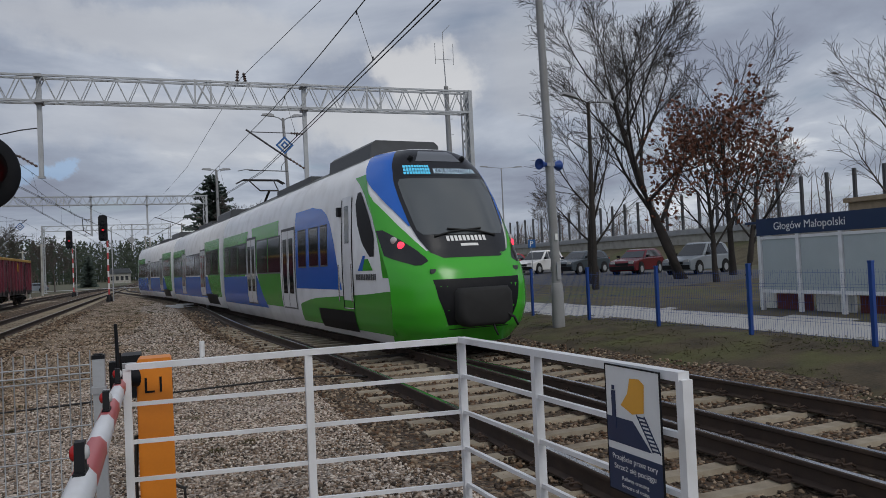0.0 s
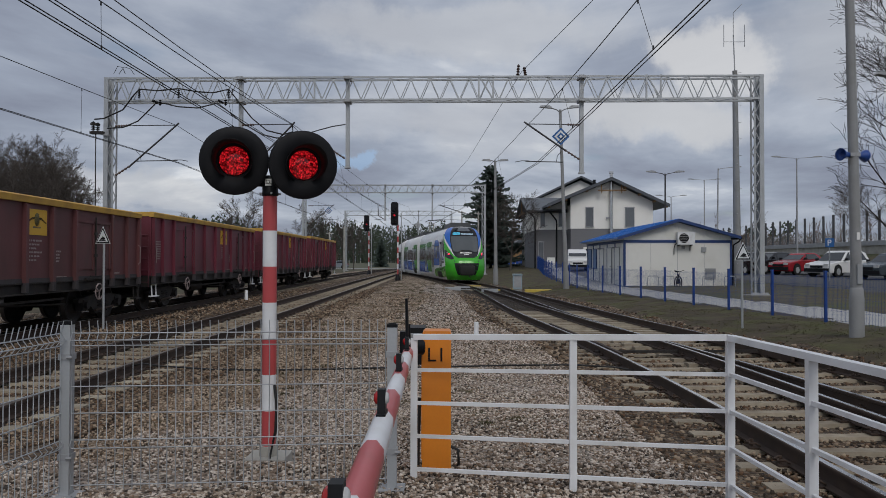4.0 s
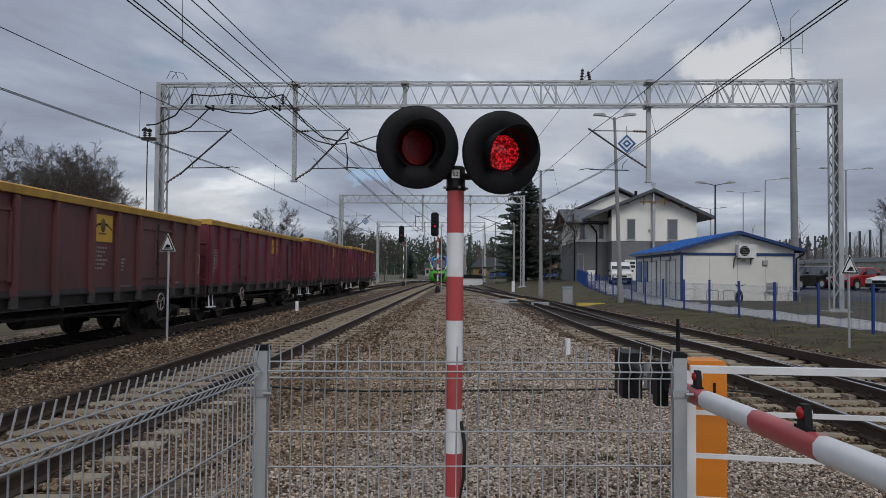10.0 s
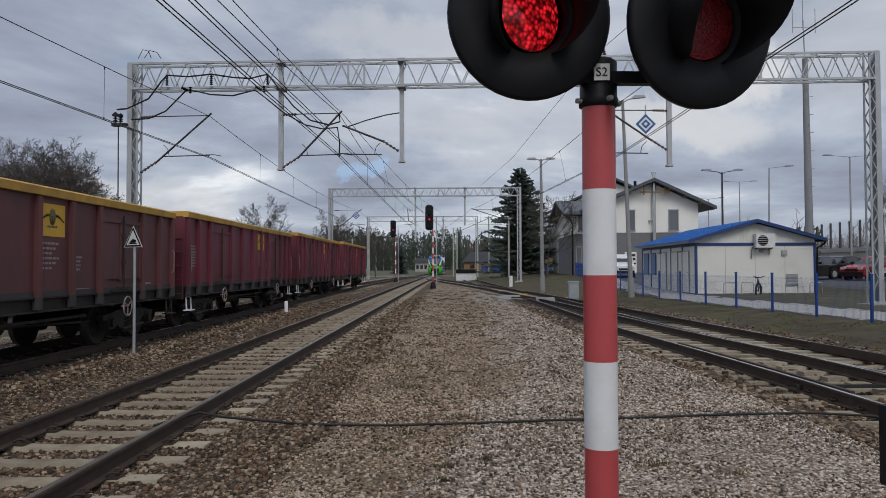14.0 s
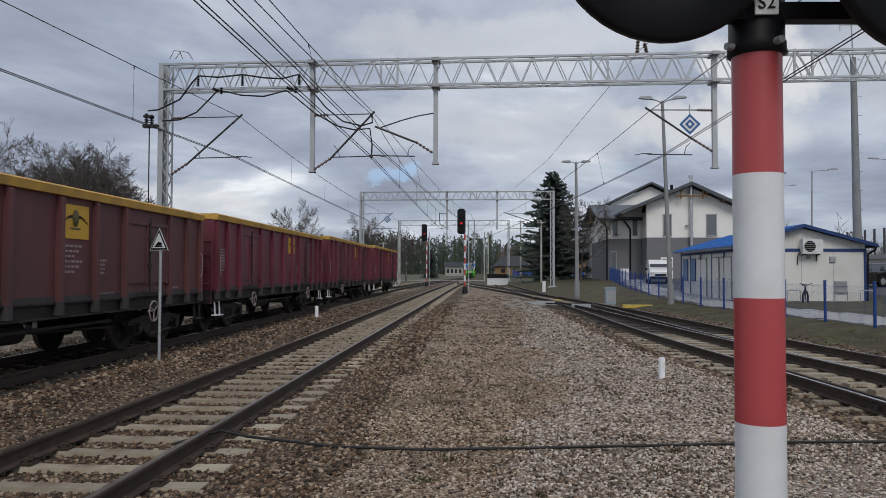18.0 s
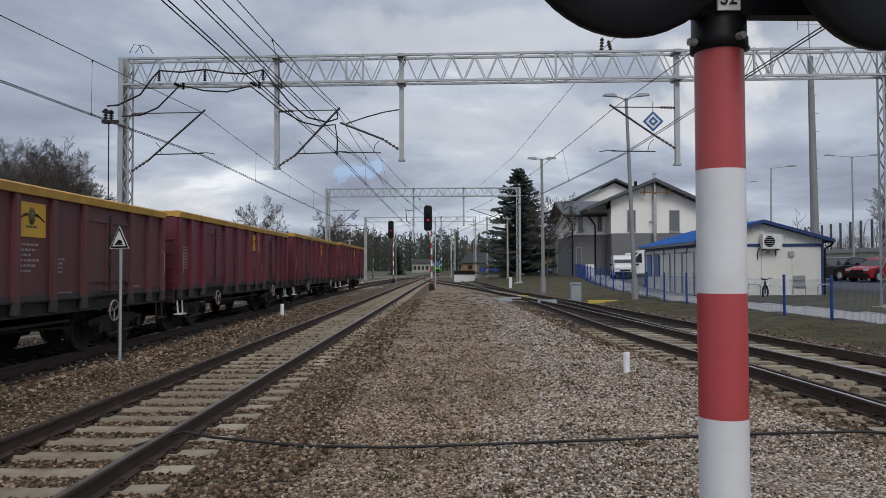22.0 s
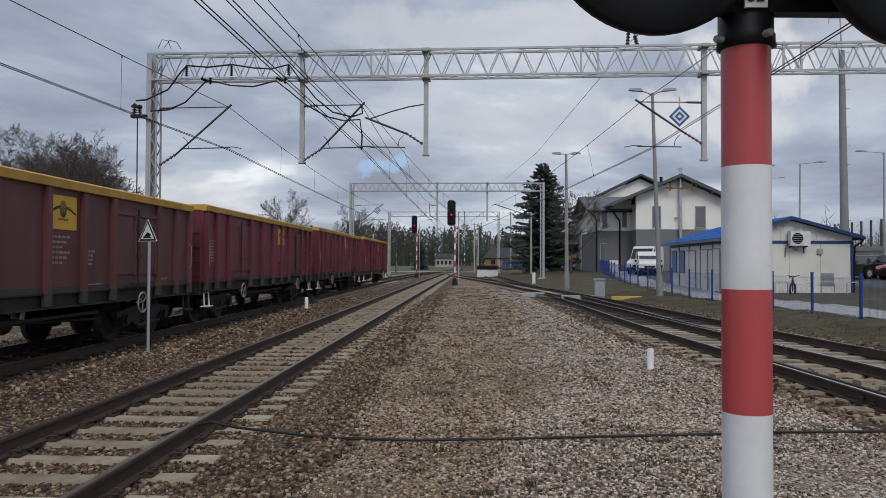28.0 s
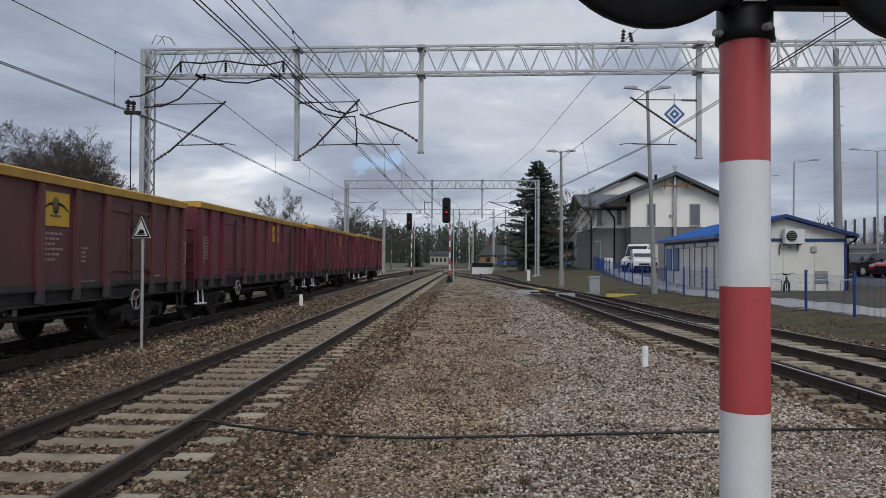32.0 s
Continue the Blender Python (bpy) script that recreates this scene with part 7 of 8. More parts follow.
vehicle(22.4, 47.0, 220, 4.5, 1.8, 1.5, "car_black", False, "black parked estate car behind the cabin", "car")
vehicle(12.9, 58.2, 262, 4.2, 1.75, 1.8, "car_white", True, "small white parked van beside the station house", "van")
VAN2 = vehicle(12.0, 62.5, 215, 5.0, 1.95, 2.25, "car_white", True, "white delivery van that pulls up beside the house", "van")

# blue mesh fence along the path
post_y = [4.12 - 2.45 * k for k in range(5, 0, -1)] + [4.12, 6.48, 9.0, 11.57, 13.98, 16.26, 18.5, 20.75, 23.05, 25.35, 27.7, 30.1, 32.6] + [35.1 + 2.5 * k for k in range(26)]
posts = [Vector((interp(FENCE, y), y, interp(FBASE, y))) for y in post_y]
bf = thing("blue_fence", pose(0, 0, 0), "blue welded mesh fence with blue posts along the footpath", "fence")
pm = MB().box(-0.03, -0.03, -0.15, 0.03, 0.03, 1.22).box(-0.035, -0.035, 1.22, 0.035, 0.035, 1.25).mesh("fence_post", M["fence_blue"])
wm_ = MB()
for i in range(50):
    wm_.path([(0, 0.025 + 0.05 * i, 0.03), (0, 0.025 + 0.05 * i, 1.13)], 0.0018, n=3)
for z in (0.08, 0.3, 0.35, 0.6, 0.85, 0.9, 1.08):
    wm_.path([(0.005, 0, z), (0.005, 2.5, z)], 0.0022, n=3)
wm_ = wm_.mesh("fence_panel", M["fence_blue"])
for a, b in zip(posts, posts[1:]):
    ang = math.degrees(math.atan2(-(b.x - a.x), b.y - a.y))
    o = part("post", pm, None, bf)
    o.matrix_basis = pose(a.x, a.y, a.z, 0, 0, ang)
    o = part("panel", wm_, None, bf)
    sl = math.degrees(math.atan2(b.z - a.z, 2.5))
    o.matrix_basis = pose(a.x, a.y, a.z, sl, 0, ang) @ Matrix.Diagonal((1, (b - a).length / 2.5, 1, 1))


# lamps and masts
def street_lamp(x, y, z, h, heads, label, lean=(0, 0), r=0.07, mat="galv", yaw=0.0, arm=1.1, rise=0.12):
    th = thing("street_lamp", pose(x, y, z, 0, 0, yaw), label, "street lamp", "street lamps")
    part("pole", MB().tube((0, 0, -0.1), (lean[0], lean[1], h), r * 1.35, r * 0.75, n=14), M[mat], th)
    part("collar", MB().tube((0, 0, 0.0), (lean[0] * 0.12, 0, h * 0.12), r * 1.75, r * 1.7, n=14), M[mat], th)
    for s in ((1, -1) if heads == 2 else (1,)):
        part("bracket", MB().path([(lean[0], lean[1], h - 0.15), (lean[0] + s * 0.2, lean[1], h), (lean[0] + s * arm, lean[1], h + rise)], 0.028, n=6), M[mat], th)
        part("lamp_head", MB().prism([(s * arm * 0.75, h + rise - 0.06), (s * (arm + 0.5), h + rise), (s * (arm + 0.45), h + rise + 0.08), (s * arm, h + rise + 0.1), (s * arm * 0.8, h + rise + 0.04)], 0.22, pose(lean[0], lean[1] - 0.11, 0)), M["galv_dull"], th)
    return th


street_lamp(8.33, 35.0, -0.15, 9.75, 2, "grey concrete lamp post with two flat heads", (-0.32, 0.1), 0.09, "post_grey", 0, 0.6)
lp = thing("lamp_post", pose(10.5, 11.25, 0.0), "tall tapered grey lamp post with a concrete foot", "lamp post")
part("pole", MB().tube((0, 0, 0.9), (-0.14, 0.1, 12.2), 0.108, 0.07, n=18), M["post_grey"], lp)
part("foot", MB().lathe([(0.15, -0.3), (0.145, 0.25), (0.142, 0.8), (0.125, 1.0), (0.108, 1.02)], n=18), M["post_grey"], lp)
part("maintenance_door", MB().box(-0.05, -0.135, 1.1, 0.05, -0.1, 1.5), M["galv_dull"], lp)
part("sticker", MB().box(-0.05, -0.12, 2.0, 0.01, -0.108, 2.15), M["label_white"], lp)
sp_ = thing("loudspeaker", pose(10.46, 11.28, 3.75) @ Matrix.Scale(0.78, 4), "pair of blue horn loudspeakers clamped to the lamp post", "loudspeaker")
for s, ang in ((-1, 20), (1, 20)):
    hn = part("horn", MB().lathe([(0.05, 0.08), (0.07, 0.2), (0.10, 0.3), (0.165, 0.42), (0.165, 0.44), (0.09, 0.30), (0, 0.26)], rot("Z", ang) @ rot("Y", 90 * s), n=20), M["fence_blue"], sp_)
    part("driver", MB().lathe([(0, -0.02), (0.07, 0.0), (0.075, 0.1), (0.05, 0.14)], rot("Z", ang) @ rot("Y", 90 * s), n=16), M["fence_blue"], hn)
part("clamp", MB().box(-0.13, -0.13, -0.05, 0.13, 0.13, 0.05), M["galv_dull"], sp_)

ms = thing("radio_mast", pose(20.0, 41.8, 0.35) @ Matrix.Scale(1.07, 4), "tall grey concrete mast with whip antennas on top", "mast")
part("pole", MB().tube((0, 0, -0.2), (-0.12, 0, 12.2), 0.23, 0.14, n=18), M["post_grey"], ms)
part("antenna", MB().tube((-0.12, 0, 12.1), (-0.2, 0, 14.3), 0.035, n=8).path([(-0.2, 0, 14.3), (-0.2, 0, 15.6), (0.3, 0, 16.1)], 0.02, n=6), M["galv_dull"], ms)
for s in (-1, 1):
    part("dipole", MB().tube((-0.15 + s * 0.6, 0, 13.6), (-0.15 + s * 0.6, 0, 14.9), 0.02, n=6).tube((-0.15, 0, 13.9), (-0.15 + s * 0.6, 0, 13.9), 0.015, n=6), M["galv_dull"], ms)
for k in range(24):
    part("climbing_step", MB().tube((0.0, -0.16, 1.0 + 0.48 * k), (0.14 if k % 2 else -0.14, -0.28, 1.0 + 0.48 * k), 0.012, n=4), M["galv_dull"], ms)
part("drip_loop", MB().path([(0.2, -0.1, 2.2), (0.5, -0.1, 1.8), (0.15, -0.1, 1.4)], 0.02), M["cable"], ms)
street_lamp(17.76, 49.4, 0.2, 7.7, 2, "dark double-headed lamp post behind the cabin", (0, 0), 0.07, "arm", 0, 0.9)
street_lamp(40.5, 107, 0.5, 13.3, 2, "slender double-headed road lamp", (0, 0), 0.08, "galv_dull", 0, 2.0)
street_lamp(36.2, 68.4, 0.5, 11.2, 2, "slender double-headed road lamp", (0, 0), 0.08, "galv_dull", 0, 2.0)
street_lamp(26.4, 63.0, 0.4, 9.6, 1, "slender single-armed road lamp", (0.15, 0), 0.07, "galv_dull", 0, 1.6)
street_lamp(31, 92, 0.5, 9.5, 2, "slender road lamp behind the house", (0, 0), 0.07, "galv_dull", 0, 1.5)
street_lamp(18.25, 22.0, 0.3, 7.6, 2, "dark wooden double-headed lamp post near the car park", (0.1, 0), 0.09, "bark", 20, 1.1)
street_lamp(5.3, 46.2, 0.0, 8.4, 2, "grey lamp post beside the turnout", (-0.05, 0), 0.10, "post_grey", 0, 0.4, 0.0)
for x, y, h in ((3.9, 100, 8.6), (5.6, 84, 7.4), (3.0, 128, 8.5), (-1.2, 122, 8.2), (-0.6, 124, 8.0), (-11.6, 92, 6.0), (-14.5, 98, 5.5)):
    tagged(part("line_pole", MB().tube((x, y, -0.1), (x, y, h), 0.13, 0.09, n=10).bar((x - 0.5, y, h - 0.2), (x + 0.5, y, h - 0.2), 0.08), M["concrete"]), "slim grey concrete pole beside the tracks", "pole", "line poles")
ps = thing("parking_sign", pose(23.2, 37.0, 0.5), "small blue parking sign with a white P", "sign")
part("post", MB().tube((0, 0, 0), (0, 0, 2.4), 0.03, n=8), M["galv"], ps)
part("plate", MB().box(-0.25, -0.04, 1.85, 0.25, -0.03, 2.35), M["sign_blue"], ps)
text("lettering", "P", 0.5, M["sign_white"], ps, pose(-0.16, -0.045, 1.93, 90, 0, 0))

# point machine cabinet, boards and boxes by the turnout
cb = thing("relay_cabinet", pose(6.0, 37.9, 0), "pale blue metal relay cabinet beside the turnout", "cabinet")
part("case", MB().box(-0.25, -0.2, -0.05, 0.25, 0.2, 0.74), M["box_blue"], cb)
part("lid", MB().prism([(-0.29, 0.74), (0.29, 0.74), (0.25, 0.82), (-0.25, 0.82)], 0.5, pose(0, -0.25, 0)), M["box_blue"], cb)
part("door_seam", MB().box(-0.2, -0.206, 0.05, 0.2, -0.2, 0.68), M["galv_dull"], cb)
part("foot", MB().box(-0.22, -0.17, -0.2, 0.22, 0.17, -0.05), M["concrete"], cb)
for x, y, l_ in ((5.4, 39.5, 1.6), (6.9, 35.6, 1.4), (3.6, 46.0, 1.4)):
    tagged(part("yellow_kerb", MB().box(x - l_ / 2, y - 0.2, ground_z(x, y) - 0.05, x + l_ / 2, y + 0.2, ground_z(x, y) + 0.1), M["yellow_paint"]), "yellow painted concrete duct cover", "duct cover", "duct covers")
for x, y in ((2.35, 38.5), (2.9, 39.5), (4.35, 36.3)):
    tagged(part("point_machine", MB().box(x - 0.45, y - 0.2, zr(y) - 0.15, x + 0.45, y + 0.2, zr(y) + 0.03), M["galv"]), "flat grey point machine cover beside the rail", "point machine", "point machines")
tagged(part("white_marker_board", MB().box(4.1, 60.0, -0.05, 4.36, 60.06, 0.85), M["white_paint"]), "white upright marker board beside the tracks", "marker board")


def signal(x, y, h, label, lit_top):
    z = ground_z(x, y)
    th = thing("track_signal", pose(x, y, z), label, "signal", "track signals")
    part("base", MB().lathe([(0.24, -0.1), (0.22, 0.1), (0.14, 0.45), (0.1, 0.5)], n=14), M["black"], th)
    n = 9
    for i in range(n):
        part("band", MB().tube((0, 0, 0.45 + (h - 0.55) * i / n), (0, 0, 0.45 + (h - 0.55) * (i + 1) / n), 0.065, n=12, caps=False), M["red_paint" if i % 2 == 0 else "white_paint"], th)
    hd = part("head", MB().prism([(-0.3, 0.12), (-0.18, 0), (0.18, 0), (0.3, 0.12), (0.3, 1.72), (0.18, 1.86), (-0.18, 1.86), (-0.3, 1.72)], 0.12, pose(-0.25, -0.18, h - 0.1)), M["black"], th)
    for k in range(3 if h > 4 else 3):
        zz = h + 0.2 + 0.5 * k
        part("lamp_hood", MB().lathe([(0.11, 0), (0.13, 0.02), (0.13, 0.2), (0.12, 0.2), (0.12, 0.02)], pose(-0.25, -0.18, zz) @ rot("X", 90), n=16), M["black"], hd)
        lit = (k == 2) == lit_top and k in (1, 2) and (k == 2 if lit_top else k == 1)
        part("lamp", MB().lathe([(0, 0.02), (0.075 if lit else 0.1, 0.02)], pose(-0.25, -0.19, zz) @ rot("X", 90), n=14), M["signal_lit"] if lit else M["black_gloss"], hd)
    part("bracket", MB().bar((0, 0, h - 0.1), (-0.25, 0, h + 0.2), 0.08), M["galv_dull"], th)
    part("ladder", MB().tube((0.28, 0.05, 0), (0.28, 0.05, h + 0.9), 0.04, n=6), M["galv"], th)
    return th


signal(-1.95, 54.3, 4.45, "tall signal on a red and white mast showing red", False)
signal(-7.05, 80.0, 5.0, "signal on a red and white mast showing red", False)
bs = thing("buffer_wall", pose(0.75, 93, 0.05), "white concrete buffer with a black beam at a stub track", "buffer stop")
part("wall", MB().box(-1.3, 0, -0.2, 1.3, 0.5, 0.75), M["white_paint"], bs)
part("beam", MB().box(-1.3, -0.05, 0.75, 1.3, 0.4, 1.25), M["black"], bs)

# station name shelter
sh = thing("station_shelter", pose(14.6, 9.3, 0.13, 0, 0, -90), "white framed shelter with a dark blue name board", "shelter")
part("board", MB().box(0, -0.05, 1.75, 4.2, 0.05, 2.12), M["sign_navy"], sh)
text("lettering", "Głogów Małopolski", 0.235, M["sign_white"], sh, pose(0.5, -0.055, 1.86, 90, 0, 0))
for k in range(5):
    x = 0.05 + 1.06 * k
    part("post", MB().box(x - 0.04, -0.04, 0, x + 0.04, 0.04, 1.75), M["white_paint"], sh)
    if k < 4:
        part("pane", MB().box(x + 0.06, -0.01, 0.55, x + 1.0, 0.01, 1.66), M["glass_milk"], sh)
        for z0_, z1_ in ((1.66, 1.72), (0.48, 0.55)):
            part("rail", MB().box(x + 0.04, -0.03, z0_, x + 1.02, 0.03, z1_), M["white_paint"], sh)
        part("bench_panel", MB().box(x + 0.1, 0.3, 0.03, x + 1.04, 0.36, 0.44), M["brick_red" if k % 2 == 0 else "panel_white"], sh)
part("end_panel", MB().box(-0.42, 0.35, 0.0, 0.02, 0.41, 2.02), M["panel_white"], sh)
part("roof", MB().box(-0.45, 0.05, 2.02, 4.3, 1.5, 2.08), M["sign_navy"], sh)
tagged(part("brick_stack", MB().box(19.5, 9.6, 0.2, 21.0, 11.1, 2.74).box(19.4, 9.5, 2.74, 21.1, 11.2, 2.86), M["brick"]), "ochre brick pillar with a cap", "brick pillar")

# road on a wall, with noise screens
nb_ = thing("noise_barrier", pose(0, 0, 0), "tall glazed noise barrier with dark posts on a concrete wall", "noise barrier")
part("retaining_wall", MB().box(47.5, 0, 0, 48.5, 210, 3.3), M["concrete"], nb_)
part("parapet", MB().box(47.3, 0, 3.3, 48.6, 210, 3.8), M["galv_dull"], nb_)
nbp = MB().box(-0.1, -0.1, 0, 0.1, 0.1, 3.3).mesh("noise_post", M["arm"])
for k in range(88):
    o = part("post", nbp, None, nb_)
    o.matrix_basis = pose(48, 2 + 2.35 * k, 3.8)
tp = bpy.data.materials.new("clear_panel")
tp.use_nodes = True
tpb = tp.node_tree.nodes["Principled BSDF"]
tpb.inputs["Base Color"].default_value = (0.6, 0.65, 0.68, 1)
tpb.inputs["Alpha"].default_value, tpb.inputs["Roughness"].default_value = 0.1, 0.1
part("glazing", MB().box(47.98, 2, 3.8, 48.02, 208, 5.2), tp, nb_)
tagged(part("embankment", MB().prism([(40, 0.2), (47.5, 0.2), (47.5, 2.4)], 210, pose(0, 0, 0)), M["lawn"]), "grassy slope below the road wall", "embankment", kind="structure")
# far sheds and houses at the end of the line
for x, y, w, d, h, rf in ((4.5, 172, 7.5, 7, 2.5, "roof_grey"), (21, 165, 9, 9, 3.0, "roof_grey")):
    th = thing("far_house", pose(x, y, ground_z(x, y)), "low timber house with a dark roof in the distance", "house", "distant houses")
    part("wall", MB().box(-w / 2, 0, -0.5, w / 2, d, h), M["wood"], th)
    part("roof", MB().prism([(-w / 2 - 0.6, h), (w / 2 + 0.6, h), (w / 2 - 1.5, h + 2.3), (-w / 2 + 1.5, h + 2.3)], d + 1, pose(0, -0.5, 0)), M[rf], th)
    for k in (-0.25, 0.25):
        part("window", MB().box(w * k - 0.5, -0.05, 1.0, w * k + 0.5, 0.0, 2.0), M["glass"], th)
bw = thing("board_fence", pose(0, 0, 0), "tall blue board fence behind the tracks", "fence")
for k in range(24):
    f = k / 24
    part("board", MB().box(4.2 + 14.5 * f, 150 - 24 * f, 0.2 - 0.1 * f, 4.2 + 14.5 * f + 0.56, 150.05 - 24 * f, 1.9 - 0.1 * f), M["fence_blue"], bw)
lo_ = thing("low_building", pose(-14.8, 290, 0), "low pale grey building in the distance", "building")
part("wall", MB().box(-3.5, 0, -0.3, 3.5, 6, 3.6), M["concrete"], lo_)
part("roof", MB().prism([(-4, 3.6), (4, 3.6), (3, 5.4), (-3, 5.4)], 7, pose(0, -0.5, 0)), M["roof_grey"], lo_)
for k in range(4):
    part("window", MB().box(-3 + 1.6 * k, -0.04, 1.1, -2 + 1.6 * k, 0.0, 2.6), M["glass"], lo_)
tagged(part("crossing_road", MB().box(-60, 131, zr(131) - 0.06, 40, 137, zr(131) - 0.02), M["paving"]), "pale road crossing the tracks in the distance", "road", kind="structure")
vehicle(-19, 134, 180, 4.3, 1.78, 1.5, "car_silver", False, "silver car on the distant crossing road", "car")
vehicle(-27, 128, 10, 4.3, 1.78, 1.5, "car_white", False, "white car by the distant road", "car")


# ---- trees ----
TWIG = [0.006]


def grow(mb, rnd, p, d, length, r, level, spec, tips):
    """A limb with its side shoots. spec: for each level (shoots, angle, share of length, wander, lift)."""
    shoots, angle, share, wander, lift = spec[level]
    n = 5 if level < 2 else 3
    pts, rs = [p.copy()], [r]
    for i in range(n):
        d = (d + Vector((rnd.gauss(0, wander), rnd.gauss(0, wander), rnd.gauss(0, wander) + lift))).normalized()
        p = p + d * length / n
        pts.append(p.copy())
        rs.append(max(r * (1 - 0.8 * (i + 1) / n), TWIG[0]))
    mb.path(pts, rs, n=8 if level == 0 else 5 if level < 2 else 3)
    if level + 1 >= len(spec):
        tips.append((p, d))
        return
    for k in range(shoots):
        f = 0.25 + 0.75 * (k + rnd.random() * 0.8) / shoots
        i = min(int(f * n), n - 1)
        q = pts[i].lerp(pts[i + 1], f * n - i)
        dd = (pts[i + 1] - pts[i]).normalized()
        side = Vector((rnd.gauss(0, 1), rnd.gauss(0, 1), rnd.gauss(0, 0.5)))
        side = (side - dd * side.dot(dd)).normalized()
        a = radians(angle * rnd.uniform(0.7, 1.3))
        nd = dd * math.cos(a) + side * math.sin(a)
        grow(mb, rnd, q, nd, length * share * rnd.uniform(0.7, 1.15) * (1.15 - 0.4 * f), max(rs[i] * 0.5, TWIG[0]), level + 1, spec, tips)


def bare_tree(x, y, h, seed, spec, r, label, mat="bark", lean=(0, 0), name="bare_tree"):
    rnd = random.Random(seed)
    th = thing(name, pose(x, y, ground_z(x, y) - 0.15), label, "tree", "bare trees")
    lower, upper, tips = MB(), MB(), []
    base = Vector((0, 0, 0))
    d = Vector((lean[0], lean[1], 1)).normalized()
    pts, rs, p = [base], [r * 1.25], base
    n = 6
    for i in range(n):
        d = (d + Vector((rnd.gauss(0, 0.05), rnd.gauss(0, 0.05), 0.05))).normalized()
        p = p + d * h * 0.62 / n
        pts.append(p)
        rs.append(r * (1 - 0.75 * (i + 1) / n))
    lower.path(pts, rs, n=10)
    part("trunk", lower, M[mat], th)
    for k in range(spec[0][0]):
        f = 0.28 + 0.72 * k / max(spec[0][0] - 1, 1)
        i = min(int(f * n), n - 1)
        q = pts[i].lerp(pts[i + 1], f * n - i)
        az = k * 2.4 + rnd.uniform(-0.4, 0.4)
        el = radians(rnd.uniform(38, 62))
        nd = Vector((math.cos(az) * math.cos(el), math.sin(az) * math.cos(el), math.sin(el)))
        grow(upper, rnd, q, nd, h * 0.42 * rnd.uniform(0.8, 1.15) * (1.1 - 0.35 * f), rs[i] * 0.5, 1, spec, tips)
    part("crown", upper, M[mat], th)
    return th, tips


BIG = [(12, 0, 0, 0, 0), (9, 30, 0.5, 0.09, 0.08), (8, 32, 0.5, 0.12, 0.07), (6, 34, 0.6, 0.15, 0.05), (0, 0, 0, 0.16, 0.03)]
MID = [(10, 0, 0, 0, 0), (8, 28, 0.5, 0.09, 0.08), (7, 32, 0.55, 0.13, 0.06), (0, 0, 0, 0.2, 0.03)]
FAR = [(13, 0, 0, 0, 0), (9, 30, 0.46, 0.07, 0.06), (8, 34, 0.5, 0.10, 0.05), (4, 34, 0.55, 0.13, 0.02), (0, 0, 0, 0.15, 0.0)]
TWIG[0] = 0.008
bare_tree(23.9, 23.8, 15.5, 3, BIG, 0.27, "tall bare willow with many fine twigs", "bark", (-0.30, 0.1))
bare_tree(20.6, 26.0, 9.5, 5, MID, 0.16, "slim bare tree beside the willow", "bark", (-0.05, 0))
bare_tree(26.5, 22.5, 8.5, 8, MID, 0.16, "leaning bare tree behind the willow", "bark", (0.3, 0))
bare_tree(32.6, 19.8, 12.0, 6, MID, 0.17, "bare tree with upright limbs", "bark_grey")
bare_tree(27.2, 24.2, 12.5, 7, MID, 0.16, "bare tree with fine twigs behind the oak", "bark")
th, tips = bare_tree(22.5, 19.9, 8.4, 11, [(14, 0, 0, 0, 0), (7, 34, 0.42, 0.1, 0.05), (5, 40, 0.6, 0.15, 0), (0, 0, 0, 0.2, 0)], 0.12, "young oak that keeps its rust-brown leaves", "bark", (0, 0), "oak_tree")
rnd = random.Random(2)
lf = MB()
for p, d in tips:
    for k in range(6):
        c = p + Vector((rnd.gauss(0, 0.2), rnd.gauss(0, 0.2), rnd.gauss(0, 0.18)))
        u = Vector((rnd.gauss(0, 1), rnd.gauss(0, 1), rnd.gauss(0, 1))).normalized()
        v = u.cross(Vector((rnd.gauss(0, 1), rnd.gauss(0, 1), rnd.gauss(0, 1)))).normalized()
        s = rnd.uniform(0.06, 0.13)
        lf.add([c - u * s, c + v * s * 0.6, c + u * s, c - v * s * 0.6], [(0, 1, 2, 3)])
tagged(part("leaves", lf, M["leaf_brown"], th), "withered rust-brown leaves", kind="stuff")

TWIG[0] = 0.012
protos = [bare_tree(-37 - 3 * k, 62 + 6 * k, 13 + k, 20 + k, FAR, 0.16, "leafless tree beyond the goods wagons", "bark_grey")[0] for k in range(3)]
rnd = random.Random(9)
for k, (x, y) in enumerate(((-31, 55), (-38, 58), (-43, 66), (-47, 74), (-37.5, 70), (-50, 60), (-42, 78), (-35, 97), (-29.5, 101), (-26, 94), (-22, 115), (-54, 90), (-20, 118), (-34, 60), (-36, 65), (-40, 62), (-45, 69), (-49, 66), (-39, 72), (-35, 66), (-54, 72), (-43, 74), (-34, 53), (-45, 56), (-50, 52), (-47, 60), (-40, 54))):
    sc = rnd.uniform(0.72, 0.95) if y < 90 else (0.85, 0.6, 0.5)[k % 3]
    c = copy_thing(protos[k % 3], pose(x, y, -0.3, 0, 0, rnd.uniform(0, 360)))
    c.scale = (sc, sc, sc)
for k, (x, y, s_) in enumerate(((8.1, 68, 0.62), (-14.0, 120, 0.6), (-17, 128, 0.6), (60, 90, 0.7), (66, 60, 0.75), (70, 120, 0.8))):
    c = copy_thing(protos[k % 3], pose(x, y, ground_z(x, y) if x < 40 else 4.0, 0, 0, 40 * k))
    c.scale = (s_, s_, s_)


